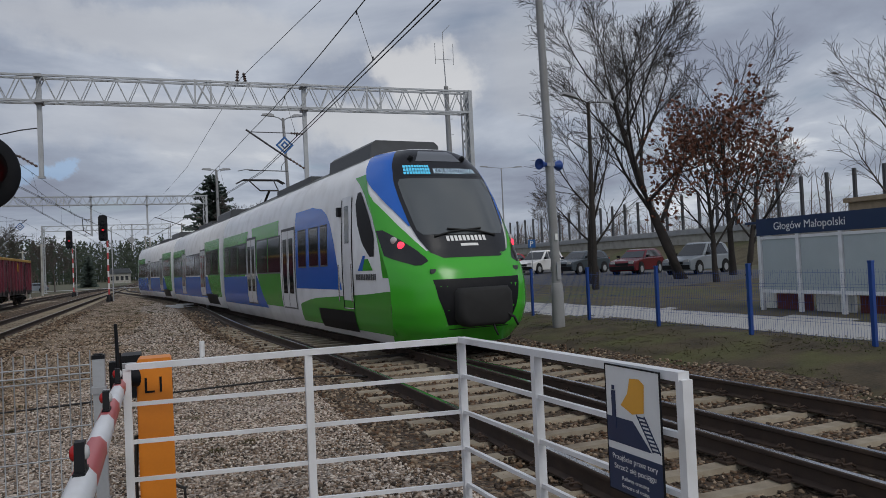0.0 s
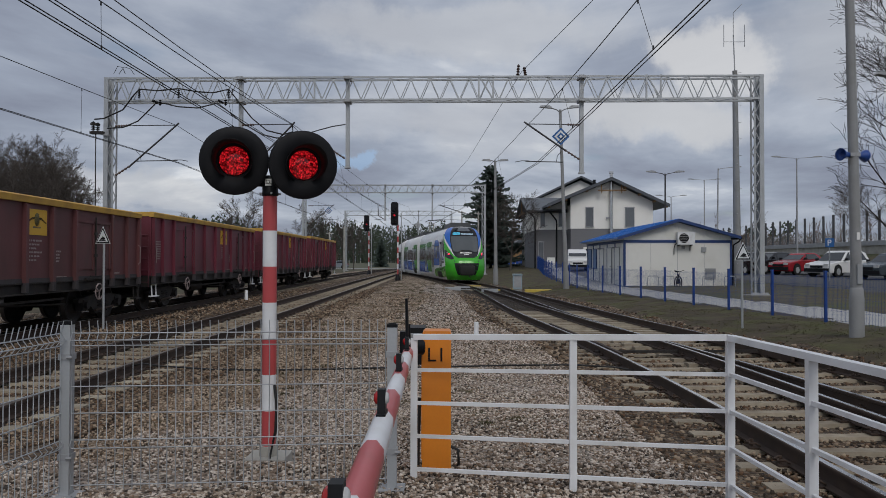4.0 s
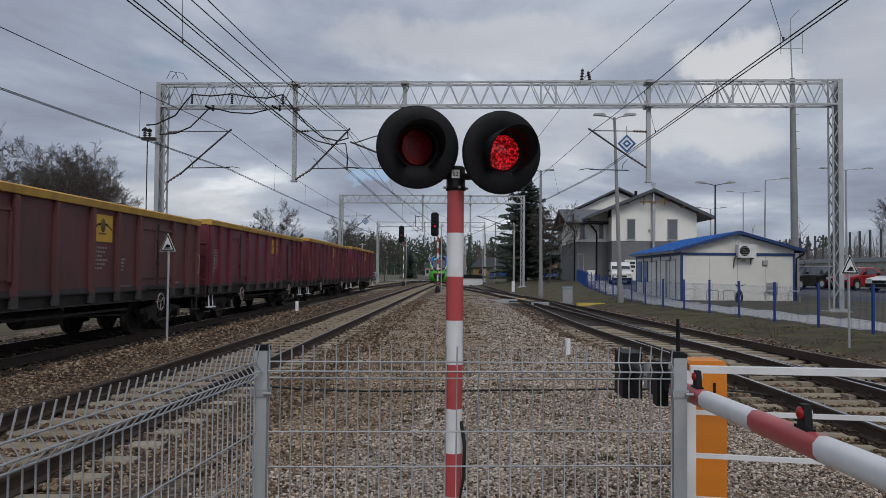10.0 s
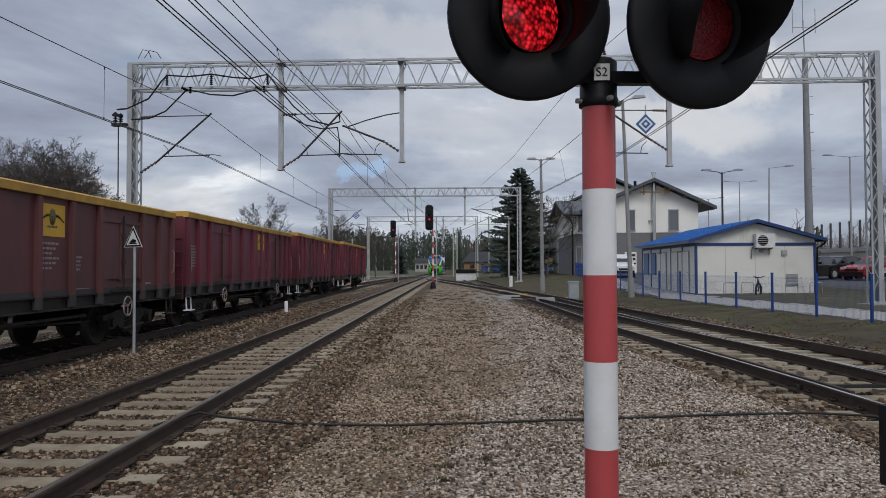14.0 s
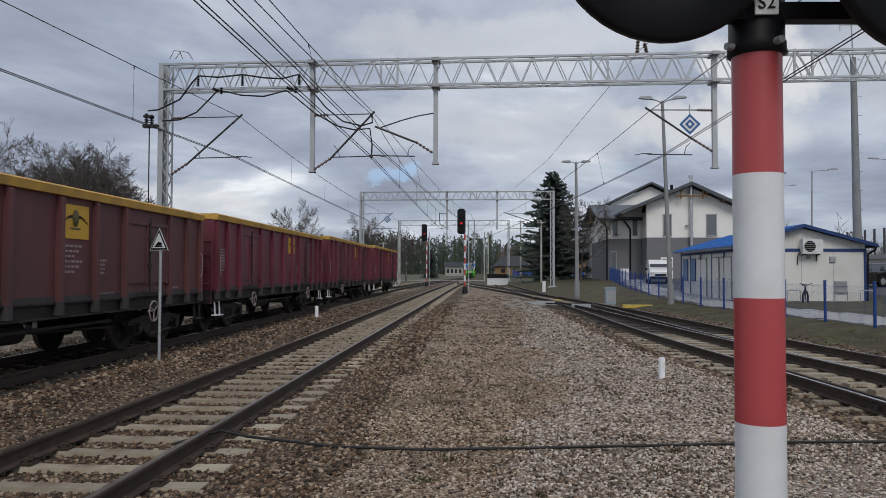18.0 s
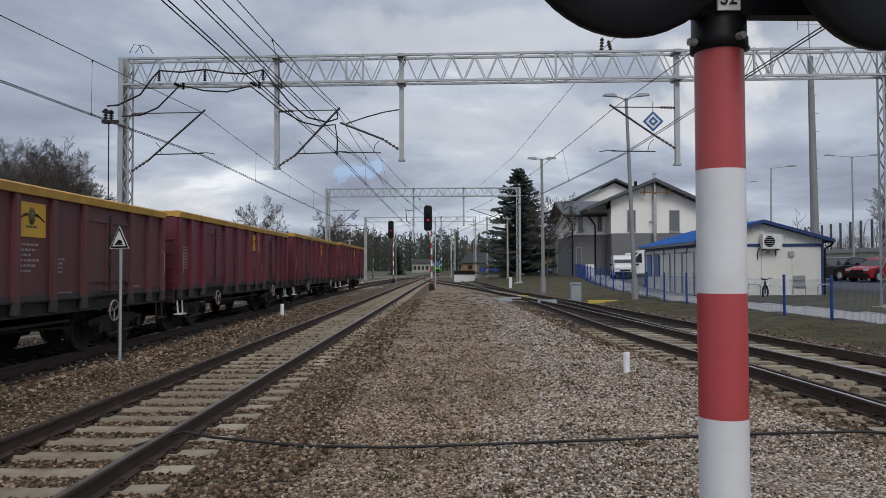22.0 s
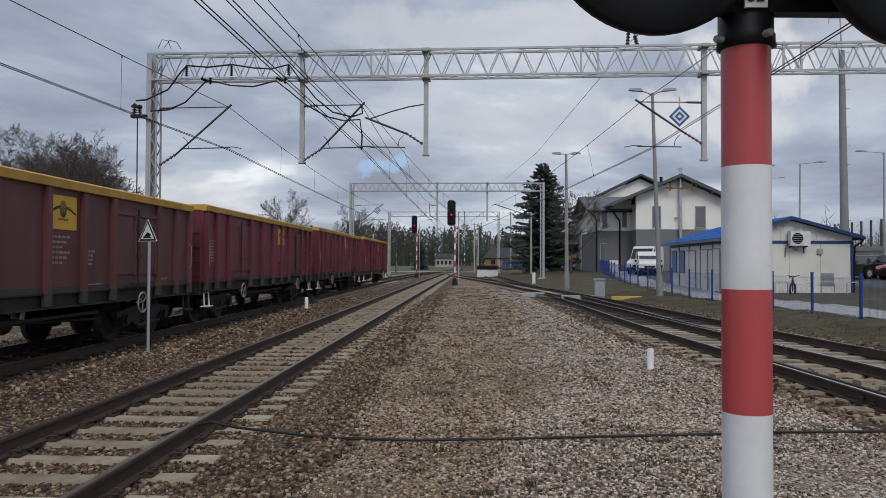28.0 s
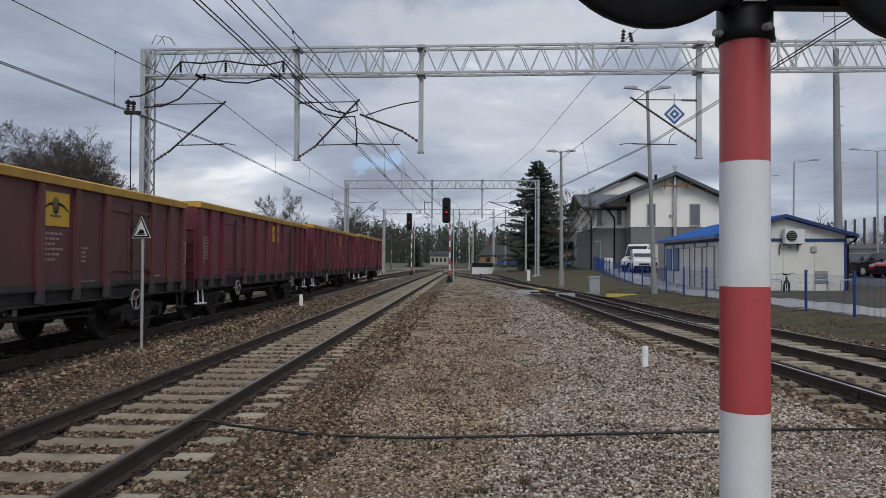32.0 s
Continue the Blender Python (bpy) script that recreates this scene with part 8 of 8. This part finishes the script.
def spruce(x, y, h, r, seed, label):
    rnd = random.Random(seed)
    th = thing("spruce_tree", pose(x, y, ground_z(x, y) - 0.1), label, "tree", "spruces")
    part("trunk", MB().tube((0, 0, 0), (0, 0, h * 0.97), 0.2, 0.02, n=8), M["bark"], th)
    nd = MB()
    z = h * 0.06
    while z < h * 0.985:
        f = 1 - z / h
        for k in range(7):
            a = 2 * math.pi * (k + rnd.random()) / 7
            zb = z + rnd.uniform(-0.25, 0.25)
            ln = r * (f ** 0.75) * rnd.choice((0.45, 0.7, 0.85, 1.0, 1.12)) + 0.12
            out = Vector((math.cos(a), math.sin(a), 0))
            sd = Vector((-out.y, out.x, 0))
            droop = rnd.uniform(0.15, 0.45)
            m = max(3, int(ln / 0.16))
            for i in range(m):
                g_ = (i + 0.6) / m
                c = out * ln * g_ + Vector((0, 0, zb - droop * ln * g_ + 0.24 * ln * g_ * g_ + rnd.gauss(0, 0.05)))
                wd = (0.30 * (1 - 0.5 * g_) + 0.08) * min(1, ln)
                for s in (-1, 1):
                    w_ = wd * rnd.uniform(0.6, 1.5)
                    nd.add([c, c + sd * s * w_ + out * 0.14 + Vector((0, 0, -0.28 * rnd.random() - 0.05)), c + sd * s * w_ * 0.4 + out * 0.34 + Vector((0, 0, -0.16 * rnd.random())), c + out * 0.16 + Vector((0, 0, 0.05))], [(0, 1, 2, 3)])
                nd.add([c, c + out * 0.1 + sd * 0.06 + Vector((0, 0, -0.3 * rnd.random() - 0.1)), c + out * 0.22 + Vector((0, 0, -0.1))], [(0, 1, 2)])
        z += 0.2 + 0.06 * f
    tagged(part("crown", nd, M["needles"], th), "dark drooping needles", kind="stuff")


spruce(7.4, 90, 13.5, 5.6, 1, "tall dark spruce beside the station house")
spruce(-6.0 - 8.5, 175, 7, 2.2, 2, "dark rounded conifer in the distance")

# far woods: one mass of pine crowns, each a handful of ragged clumps
fw_ = MB()
rnd = random.Random(12)
OCT = [(1, 0, 0), (0.5, 0.87, 0.1), (-0.5, 0.87, -0.1), (-1, 0, 0.1), (-0.5, -0.87, 0), (0.5, -0.87, -0.1), (0, 0, 0.9), (0, 0, -0.7)]
OCF = [(i, (i + 1) % 6, 6) for i in range(6)] + [((i + 1) % 6, i, 7) for i in range(6)]
for k in range(1100):
    x = rnd.uniform(-200, 110)
    y = rnd.uniform(255, 345) - (0.12 * abs(x) if x < 0 else 0.3 * abs(x))
    y += 125 if -75 < x < 5 else 0
    h = rnd.uniform(11.0, 16.0) + 1.5 * math.sin(x * 0.06) + (1.0 if x < 0 else -2.5) + (6.5 if -75 < x < 5 else 0)
    for j in range(30):
        f = 0.08 + 0.9 * j / 29
        w_ = 0.45 + 1.7 * math.sin(math.pi * min(1.0, 0.28 + 0.75 * f)) * (1.15 if f > 0.3 else 1.3)
        c = (x + rnd.gauss(0, 0.6) * w_, y + rnd.gauss(0, 0.6), h * f)
        r_ = rnd.uniform(0.35, 0.95)
        fw_.add([(c[0] + r_ * a * rnd.uniform(0.4, 1.4), c[1] + r_ * b_ * rnd.uniform(0.6, 1.2), c[2] + 1.1 * r_ * d_ * rnd.uniform(0.4, 1.5)) for a, b_, d_ in OCT[::2] + OCT[6:7]], [(0, 1, 4), (1, 2, 4), (2, 0, 4), (0, 1, 3), (1, 2, 3)])
    fw_.tube((x, y, 0), (x, y, h * 0.6), 0.2, n=4, caps=False)
tagged(part("pine_wood", fw_, M["wood_hazy"]), "dark belt of pines along the horizon", "woods", kind="stuff")
fs_ = MB()
for k in range(2600):
    x = rnd.uniform(2, 110) if k % 4 else rnd.uniform(-100, -32)
    y = rnd.uniform(205, 245) - 0.2 * abs(x)
    h = rnd.uniform(6.0, 10.0) * (1.0 if x > -6 else 0.6)
    fs_.tube((x, y, 0), (x + rnd.gauss(0, 0.3), y, h), 0.13, 0.03, n=3, caps=False)
    for j in range(5):
        zz = h * rnd.uniform(0.3, 0.95)
        a = rnd.uniform(0, 6.28)
        fs_.tube((x, y, zz), (x + 1.0 * math.cos(a), y + 1.0 * math.sin(a), zz + 1.1), 0.05, 0.015, n=3, caps=False)
tagged(part("bare_wood", fs_, M["scrub_far"]), "brown belt of leafless stems before the pines", "woods", kind="stuff")
hd_ = MB()
for k in range(620):
    x, y = rnd.uniform(49, 140), rnd.uniform(20, 240)
    h = rnd.uniform(3, 7)
    hd_.tube((x, y, 3), (x + rnd.gauss(0, 0.4), y, 3 + h), 0.1, 0.02, n=3, caps=False)
    for j in range(7):
        zz = 3 + h * rnd.uniform(0.25, 0.95)
        a = rnd.uniform(0, 6.28)
        hd_.tube((x, y, zz), (x + 1.1 * math.cos(a), y + 1.1 * math.sin(a), zz + 1.0), 0.04, 0.012, n=3, caps=False)
tagged(part("roadside_scrub", hd_, M["scrub_far"]), "leafless scrub beyond the raised road", "woods", kind="stuff")

# ---- tracks ----
RAIL = [(-0.07, -0.172), (-0.07, -0.158), (-0.014, -0.14), (-0.011, -0.045), (-0.036, -0.032), (-0.036, -0.006), (-0.03, 0), (0.03, 0), (0.036, -0.006), (0.036, -0.032), (0.011, -0.045), (0.014, -0.14), (0.07, -0.158), (0.07, -0.172)]


def offset(pts, d):
    out = []
    for i, p in enumerate(pts):
        t = pts[min(i + 1, len(pts) - 1)] - pts[max(i - 1, 0)]
        out.append(p + Vector((t.y, -t.x, 0)).normalized() * d)
    return out


def rail(th, pts, shine):
    r = part("rail", MB().sweep(RAIL, pts), M["rail_rust"], th)
    part("running_surface", MB().sweep([(-0.027, 0.0005), (-0.027, 0.003), (0.027, 0.003), (0.027, 0.0005)], pts), M[shine], r)
    return r


def sleeper_mesh(L, mat):
    """Concrete sleeper with a lower, narrower middle, its top at z = -0.172."""
    b = MB()
    st = [(-L / 2, 0.29, 0.19, 0), (-0.95, 0.30, 0.17, 0.0), (-0.42, 0.26, 0.15, -0.022), (0.42, 0.26, 0.15, -0.022), (0.95, 0.30, 0.17, 0), (L / 2, 0.29, 0.19, 0)]
    vs = []
    for x, wb, wt, dz in st:
        vs += [(x, -wb / 2, -0.36), (x, wb / 2, -0.36), (x, wt / 2, -0.172 + dz), (x, -wt / 2, -0.172 + dz)]
    fs = []
    for i in range(len(st) - 1):
        for k in range(4):
            fs.append((4 * i + k, 4 * i + (k + 1) % 4, 4 * i + 4 + (k + 1) % 4, 4 * i + 4 + k))
    fs += [(3, 2, 1, 0), tuple(4 * (len(st) - 1) + k for k in range(4))]
    return b.add(vs, [tuple(reversed(f)) for f in fs]).mesh("sleeper", mat)


SL = sleeper_mesh(2.5, M["sleeper"])
CLIPS = []
for sx in (-1, 1):
    clip = MB()
    clip.box(sx * 0.115 - 0.045, -0.075, -0.178, sx * 0.115 + 0.045, 0.075, -0.158)
    clip.path([(sx * 0.055, -0.06, -0.145), (sx * 0.1, -0.065, -0.115), (sx * 0.155, -0.04, -0.13), (sx * 0.125, 0, -0.12), (sx * 0.155, 0.04, -0.13), (sx * 0.1, 0.065, -0.115), (sx * 0.055, 0.06, -0.145)], 0.011, n=5)
    clip.tube((sx * 0.115, 0, -0.17), (sx * 0.115, 0, -0.09), 0.016, n=6)
    CLIPS.append(clip.mesh("rail_clip", M["rail_rust"]))


def track(rows, y0, y1, label, shine, gauge=0.753, sleepers=(0, 0), clips=(0, 0), far=None, lengths=None, mesh=None):
    th = thing("railway_track", pose(0, 0, 0), label, "railway track", "railway tracks")
    line = smooth_line(rows, y0, y1, 1.0)
    for d in (-gauge, gauge):
        rail(th, offset(line, d), shine)
    rnd = random.Random(int(10 * abs(y0)) + len(rows))
    y = sleepers[0]
    while y < sleepers[1]:
        x = interp(rows, y)
        ang = math.degrees(math.atan2(-(interp(rows, y + 1) - interp(rows, y - 1)), 2))
        s = part("sleeper", mesh or SL, None, th)
        s.matrix_basis = pose(x, y, zr(y), 0, 0, ang + rnd.uniform(-0.5, 0.5))
        if clips[0] <= y <= clips[1]:
            for d in (-gauge, gauge):
                for cm in CLIPS:
                    c = part("rail_clip", cm, None, s)
                    c.matrix_basis = pose(d, 0, 0)
        y += 0.6
    if far:
        b = MB()
        y = far[0]
        while y < far[1]:
            b.box(interp(rows, y) - 1.25, y - 0.12, zr(y) - 0.3, interp(rows, y) + 1.25, y + 0.12, zr(y) - 0.175)
            y += 0.6
        tagged(part("far_sleepers", b, M["sleeper"], th), kind="stuff")
    return th


track(CEN_A, -6, 190, "rusty siding track under the goods wagons", "rail_head", sleepers=(4, 34), far=(34, 70), mesh=sleeper_mesh(2.5, M["wood_sleeper"]))
track(CEN_B, -14, 190, "straight track on weathered concrete sleepers", "rail_head", sleepers=(0.3, 62), clips=(3, 24), far=(62, 110))
tr_c = track(CEN_C, -14, 37, "curved branch track joining the main track", "rail_shine", sleepers=(-1, 13.5), clips=(0, 11))
tr_d = track(CEN_D, -14, 330, "main track with shiny rail tops", "rail_shine", sleepers=(-1, 13.5), clips=(0, 11), far=(40, 130))
track(CEN_E, 46, 92, "short stub track ending at a white buffer", "rail_head", sleepers=(60, 61))
# long timbers under the turnout
tt = thing("turnout_timbers", pose(0, 0, 0), "long dark timbers and frog castings of the turnout", "turnout")
y = 13.8
while y < 39:
    a, b = interp(CEN_C, y) - 1.3, interp(CEN_D, y) + 1.3
    part("timber", MB().box(a, y - 0.13, zr(y) - 0.36, b, y + 0.13, zr(y) - 0.174), M["sleeper" if y < 22 else "wood_sleeper"], tt)
    y += 0.62
cl_c, cl_d = smooth_line(CEN_C, 9, 15, 0.5), smooth_line(CEN_D, 9, 15, 0.5)
part("check_rail", MB().sweep([(-0.03, -0.15), (-0.03, 0.015), (0.03, 0.015), (0.03, -0.15)], offset(cl_c, -0.753 + 0.09)), M["rail_rust"], tt)
part("check_rail", MB().sweep([(-0.03, -0.15), (-0.03, 0.015), (0.03, 0.015), (0.03, -0.15)], offset(cl_d, 0.753 - 0.09)), M["rail_rust"], tt)
part("switch_rod", MB().bar((2.3, 38.4, -0.05), (5.2, 38.4, -0.05), 0.06), M["dark_iron"], tt)
part("switch_rod", MB().bar((4.9, 10.0, -0.16), (8.6, 10.2, -0.16), 0.05), M["dark_iron"], tt)
br = MB()
y = 8.0
while y < 34:
    x = interp(CEN_D, y) + 0.753
    br.prism([(0.07, -0.17), (0.3, -0.17), (0.06, -0.03)], 0.03, pose(x, y, zr(y)))
    y += 0.62
part("rail_brace", br, M["rail_rust"], tt)


# ---- loose stones and grass ----
def scatter(name, areas, seed, mat, label):
    """Angular stones. areas: (x0, x1, y0, y1, number, size, where)."""
    rg = np.random.default_rng(seed)
    cube = np.array([[sx, sy, sz] for sz in (-1, 1) for sy in (-1, 1) for sx in (-1, 1)], float)
    quads = np.array([[0, 2, 3, 1], [4, 5, 7, 6], [0, 1, 5, 4], [2, 6, 7, 3], [0, 4, 6, 2], [1, 3, 7, 5]])
    P = []
    for x0, x1, y0, y1, n, size, where in areas:
        xy = np.stack([rg.uniform(x0, x1, n), y0 + (y1 - y0) * rg.uniform(0, 1, n) ** 1.5], 1)
        for x, y in xy:
            z, kd = ground_kind(float(x), float(y))
            if where(x, y, kd) and (kd != 0 or noise.noise((x * 0.9, y * 0.7, 2)) < -0.05 or rg.uniform() < 0.45):
                P.append((x, y, z, size * rg.uniform(0.55, 1.3)))
    P = np.array(P)
    n = len(P)
    v = np.repeat(cube[None], n, 0) * rg.uniform(0.55, 1.0, (n, 8, 3)) * rg.uniform(0.6, 1.2, (n, 1, 3)) * (P[:, 3] / 2)[:, None, None]
    a, b_ = rg.uniform(0, 2 * np.pi, n), rg.normal(0, 0.5, n)
    ca, sa, cb, sb = np.cos(a), np.sin(a), np.cos(b_), np.sin(b_)
    x, y, z = v[..., 0], v[..., 1], v[..., 2]
    y, z = y * cb[:, None] - z * sb[:, None], y * sb[:, None] + z * cb[:, None]
    x, y = x * ca[:, None] - y * sa[:, None], x * sa[:, None] + y * ca[:, None]
    v = np.stack([x, y, z * 0.8], -1) + P[:, None, :3] + np.array([0, 0, 1])[None, None] * (P[:, 3] * 0.18)[:, None, None]
    me = bpy.data.meshes.new(name)
    me.vertices.add(n * 8)
    me.vertices.foreach_set("co", v.ravel())
    f = (quads[None] + 8 * np.arange(n)[:, None, None]).reshape(-1, 4)
    me.loops.add(f.size)
    me.loops.foreach_set("vertex_index", f.ravel().astype(np.int32))
    me.polygons.add(len(f))
    me.polygons.foreach_set("loop_start", np.arange(0, f.size, 4, dtype=np.int32))
    me.update(calc_edges=True)
    me.materials.append(mat)
    ob = new(name, me)
    tagged(ob, label, "stones", kind="stuff")
    return n


def in_yard(x, y, kd):
    return kd == 7 and -2.6 < x < 4.9


def in_worn(x, y, kd):
    return kd == 0 and -2.6 < x < 4.9


def in_bed(x, y, kd):
    return kd == 1


for nm, where, seed, mt, lb in (("yard_gravel", in_yard, 1, "stones_grey", "loose grey crushed stone of the yard"), ("worn_gravel", in_worn, 3, "stones_worn", "trodden brownish crushed stone of the yard")):
    scatter(nm, [(-2.4, 4.8, 0.2, 5, 52000, 0.023, where), (-2.4, 4.9, 4, 9, 48000, 0.025, where), (-2.4, 4.9, 8, 16, 30000, 0.031, where), (-2.6, 4.6, 15, 32, 9000, 0.045, where)], seed, M[mt], lb)
scatter("track_ballast", [(-6.0, -1.0, 3, 14, 26000, 0.04, in_bed), (-6.2, -1.2, 13, 40, 10000, 0.065, in_bed), (3.8, 10.2, -1.5, 9, 22000, 0.04, in_bed), (2, 9.5, 9, 34, 9000, 0.065, in_bed), (-10.6, -5.8, 8, 34, 6000, 0.07, in_bed), (-7, -5.2, 5, 32, 9000, 0.05, lambda x, y, k: k in (0, 7))], 2, M["stones_brown"], "brown crushed stone ballast between the sleepers")

rg = np.random.default_rng(5)
gr_ = MB()
for k in range(13000):
    y = float(-2 + 42 * rg.uniform() ** 1.4)
    lo, hi = interp(CEN_D, y) + 2.0, interp(FENCE, y) + 0.7
    x = float(rg.uniform(lo, hi))
    if noise.noise((x * 0.9, y * 0.9, 1)) < -0.12:
        continue
    z = ground_z(x, y)
    for j in range(4):
        a, h = rg.uniform(0, 6.28), rg.uniform(0.008, 0.035)
        dx, dy = 0.05 * math.cos(a), 0.05 * math.sin(a)
        gr_.add([(x + dy * 0.12, y - dx * 0.12, z), (x - dy * 0.12, y + dx * 0.12, z), (x + dx, y + dy, z + h)], [(0, 1, 2)])
mo = MB()
for k in range(300):
    y = float(3.5 + 45 * rg.uniform() ** 1.3)
    x = float(rg.uniform(-2.2, 4.2 if y < 20 else 2))
    if ground_kind(x, y)[1] not in (0, 7):
        continue
    z, w_ = ground_z(x, y), float(rg.uniform(0.035, 0.1))
    for j in range(44):
        a, h, q = rg.uniform(0, 6.28), rg.uniform(0.02, 0.05), rg.normal(0, w_, 2)
        q[1] *= 0.7
        dx, dy = 0.03 * math.cos(a), 0.03 * math.sin(a)
        mo.add([(x + q[0] + dy * 0.3, y + q[1] - dx * 0.3, z), (x + q[0] - dy * 0.3, y + q[1] + dx * 0.3, z), (x + q[0] + dx, y + q[1] + dy, z + h)], [(0, 1, 2)])
tagged(part("moss_tufts", mo, M["moss"]), "small brown and green moss tufts in the gravel", "moss", kind="stuff")
tagged(part("dry_grass", gr_, M["grass_blade"]), "short dry grass on the bank", "grass", kind="stuff")


# ---- what moves ----
def on_line(y):
    x0, x1 = interp(CEN_D, y - 3), interp(CEN_D, y + 3)
    return (x0 + x1 + interp(CEN_D, y)) / 3, zr(y)


def car_pose(y_front, L):
    """A car stands on its two bogies."""
    (xa, za), (xb, zb) = on_line(y_front + 4.0), on_line(y_front + L - 2.6)
    a = math.atan2(-(xb - xa), L - 6.6)
    x = xa - 4.0 * (xb - xa) / (L - 6.6)
    return pose(x, y_front, (za + zb) / 2, 0, 0, math.degrees(a))


def motions():
    off = 0.0
    for ob, L in zip(CARS, CAR_L):
        walk(ob, [(t, car_pose(9.2 + 9.8 * t - 0.6 * max(0.0, 1 - t) + 0.6 * max(0.0, t - 12) ** 2 + off, L)) for t in [0.5 * k for k in range(65)]])
        off += L + 0.9
    # the two lamps flash in turn: each added disc turns its glowing face out
    for (ob, hm), first in zip(FLASH_DISCS, (-1.42, -0.97)):
        rows, ang, t = [(0.0, None)], 180.0, first
        ev = []
        while t < 33:
            ev += [t, t + 0.5]
            t += 0.9
        start = sum(1 for e_ in ev if e_ <= 0)
        ang = 180.0 * (start + 1)
        rows = [(0.0, ang)]
        for e_ in ev:
            if e_ <= 0.08 or e_ > 31.8:
                continue
            for k in range(4):
                rows.append((e_ - 0.03 + 0.02 * k, ang + 60.0 * k))
            ang += 180.0
        rows.append((32.0, ang))
        walk(ob, [(t_, hm @ pose(0, 0, 0, 0, 0, a)) for t_, a in rows])
    zv = ground_z(12.0, 62.5)
    walk(VAN2, [(0.0, pose(22.0, 62.0, zv, 0, 0, 175)), (21.3, pose(22.0, 62.0, zv, 0, 0, 175)), (21.9, pose(16.5, 62.4, zv, 0, 0, 182)), (22.4, pose(14.2, 62.4, zv, 0, 0, 205)), (22.9, pose(13.6, 62.0, zv, 0, 0, 243)), (32.0, pose(13.6, 62.0, zv, 0, 0, 243))])


motions()
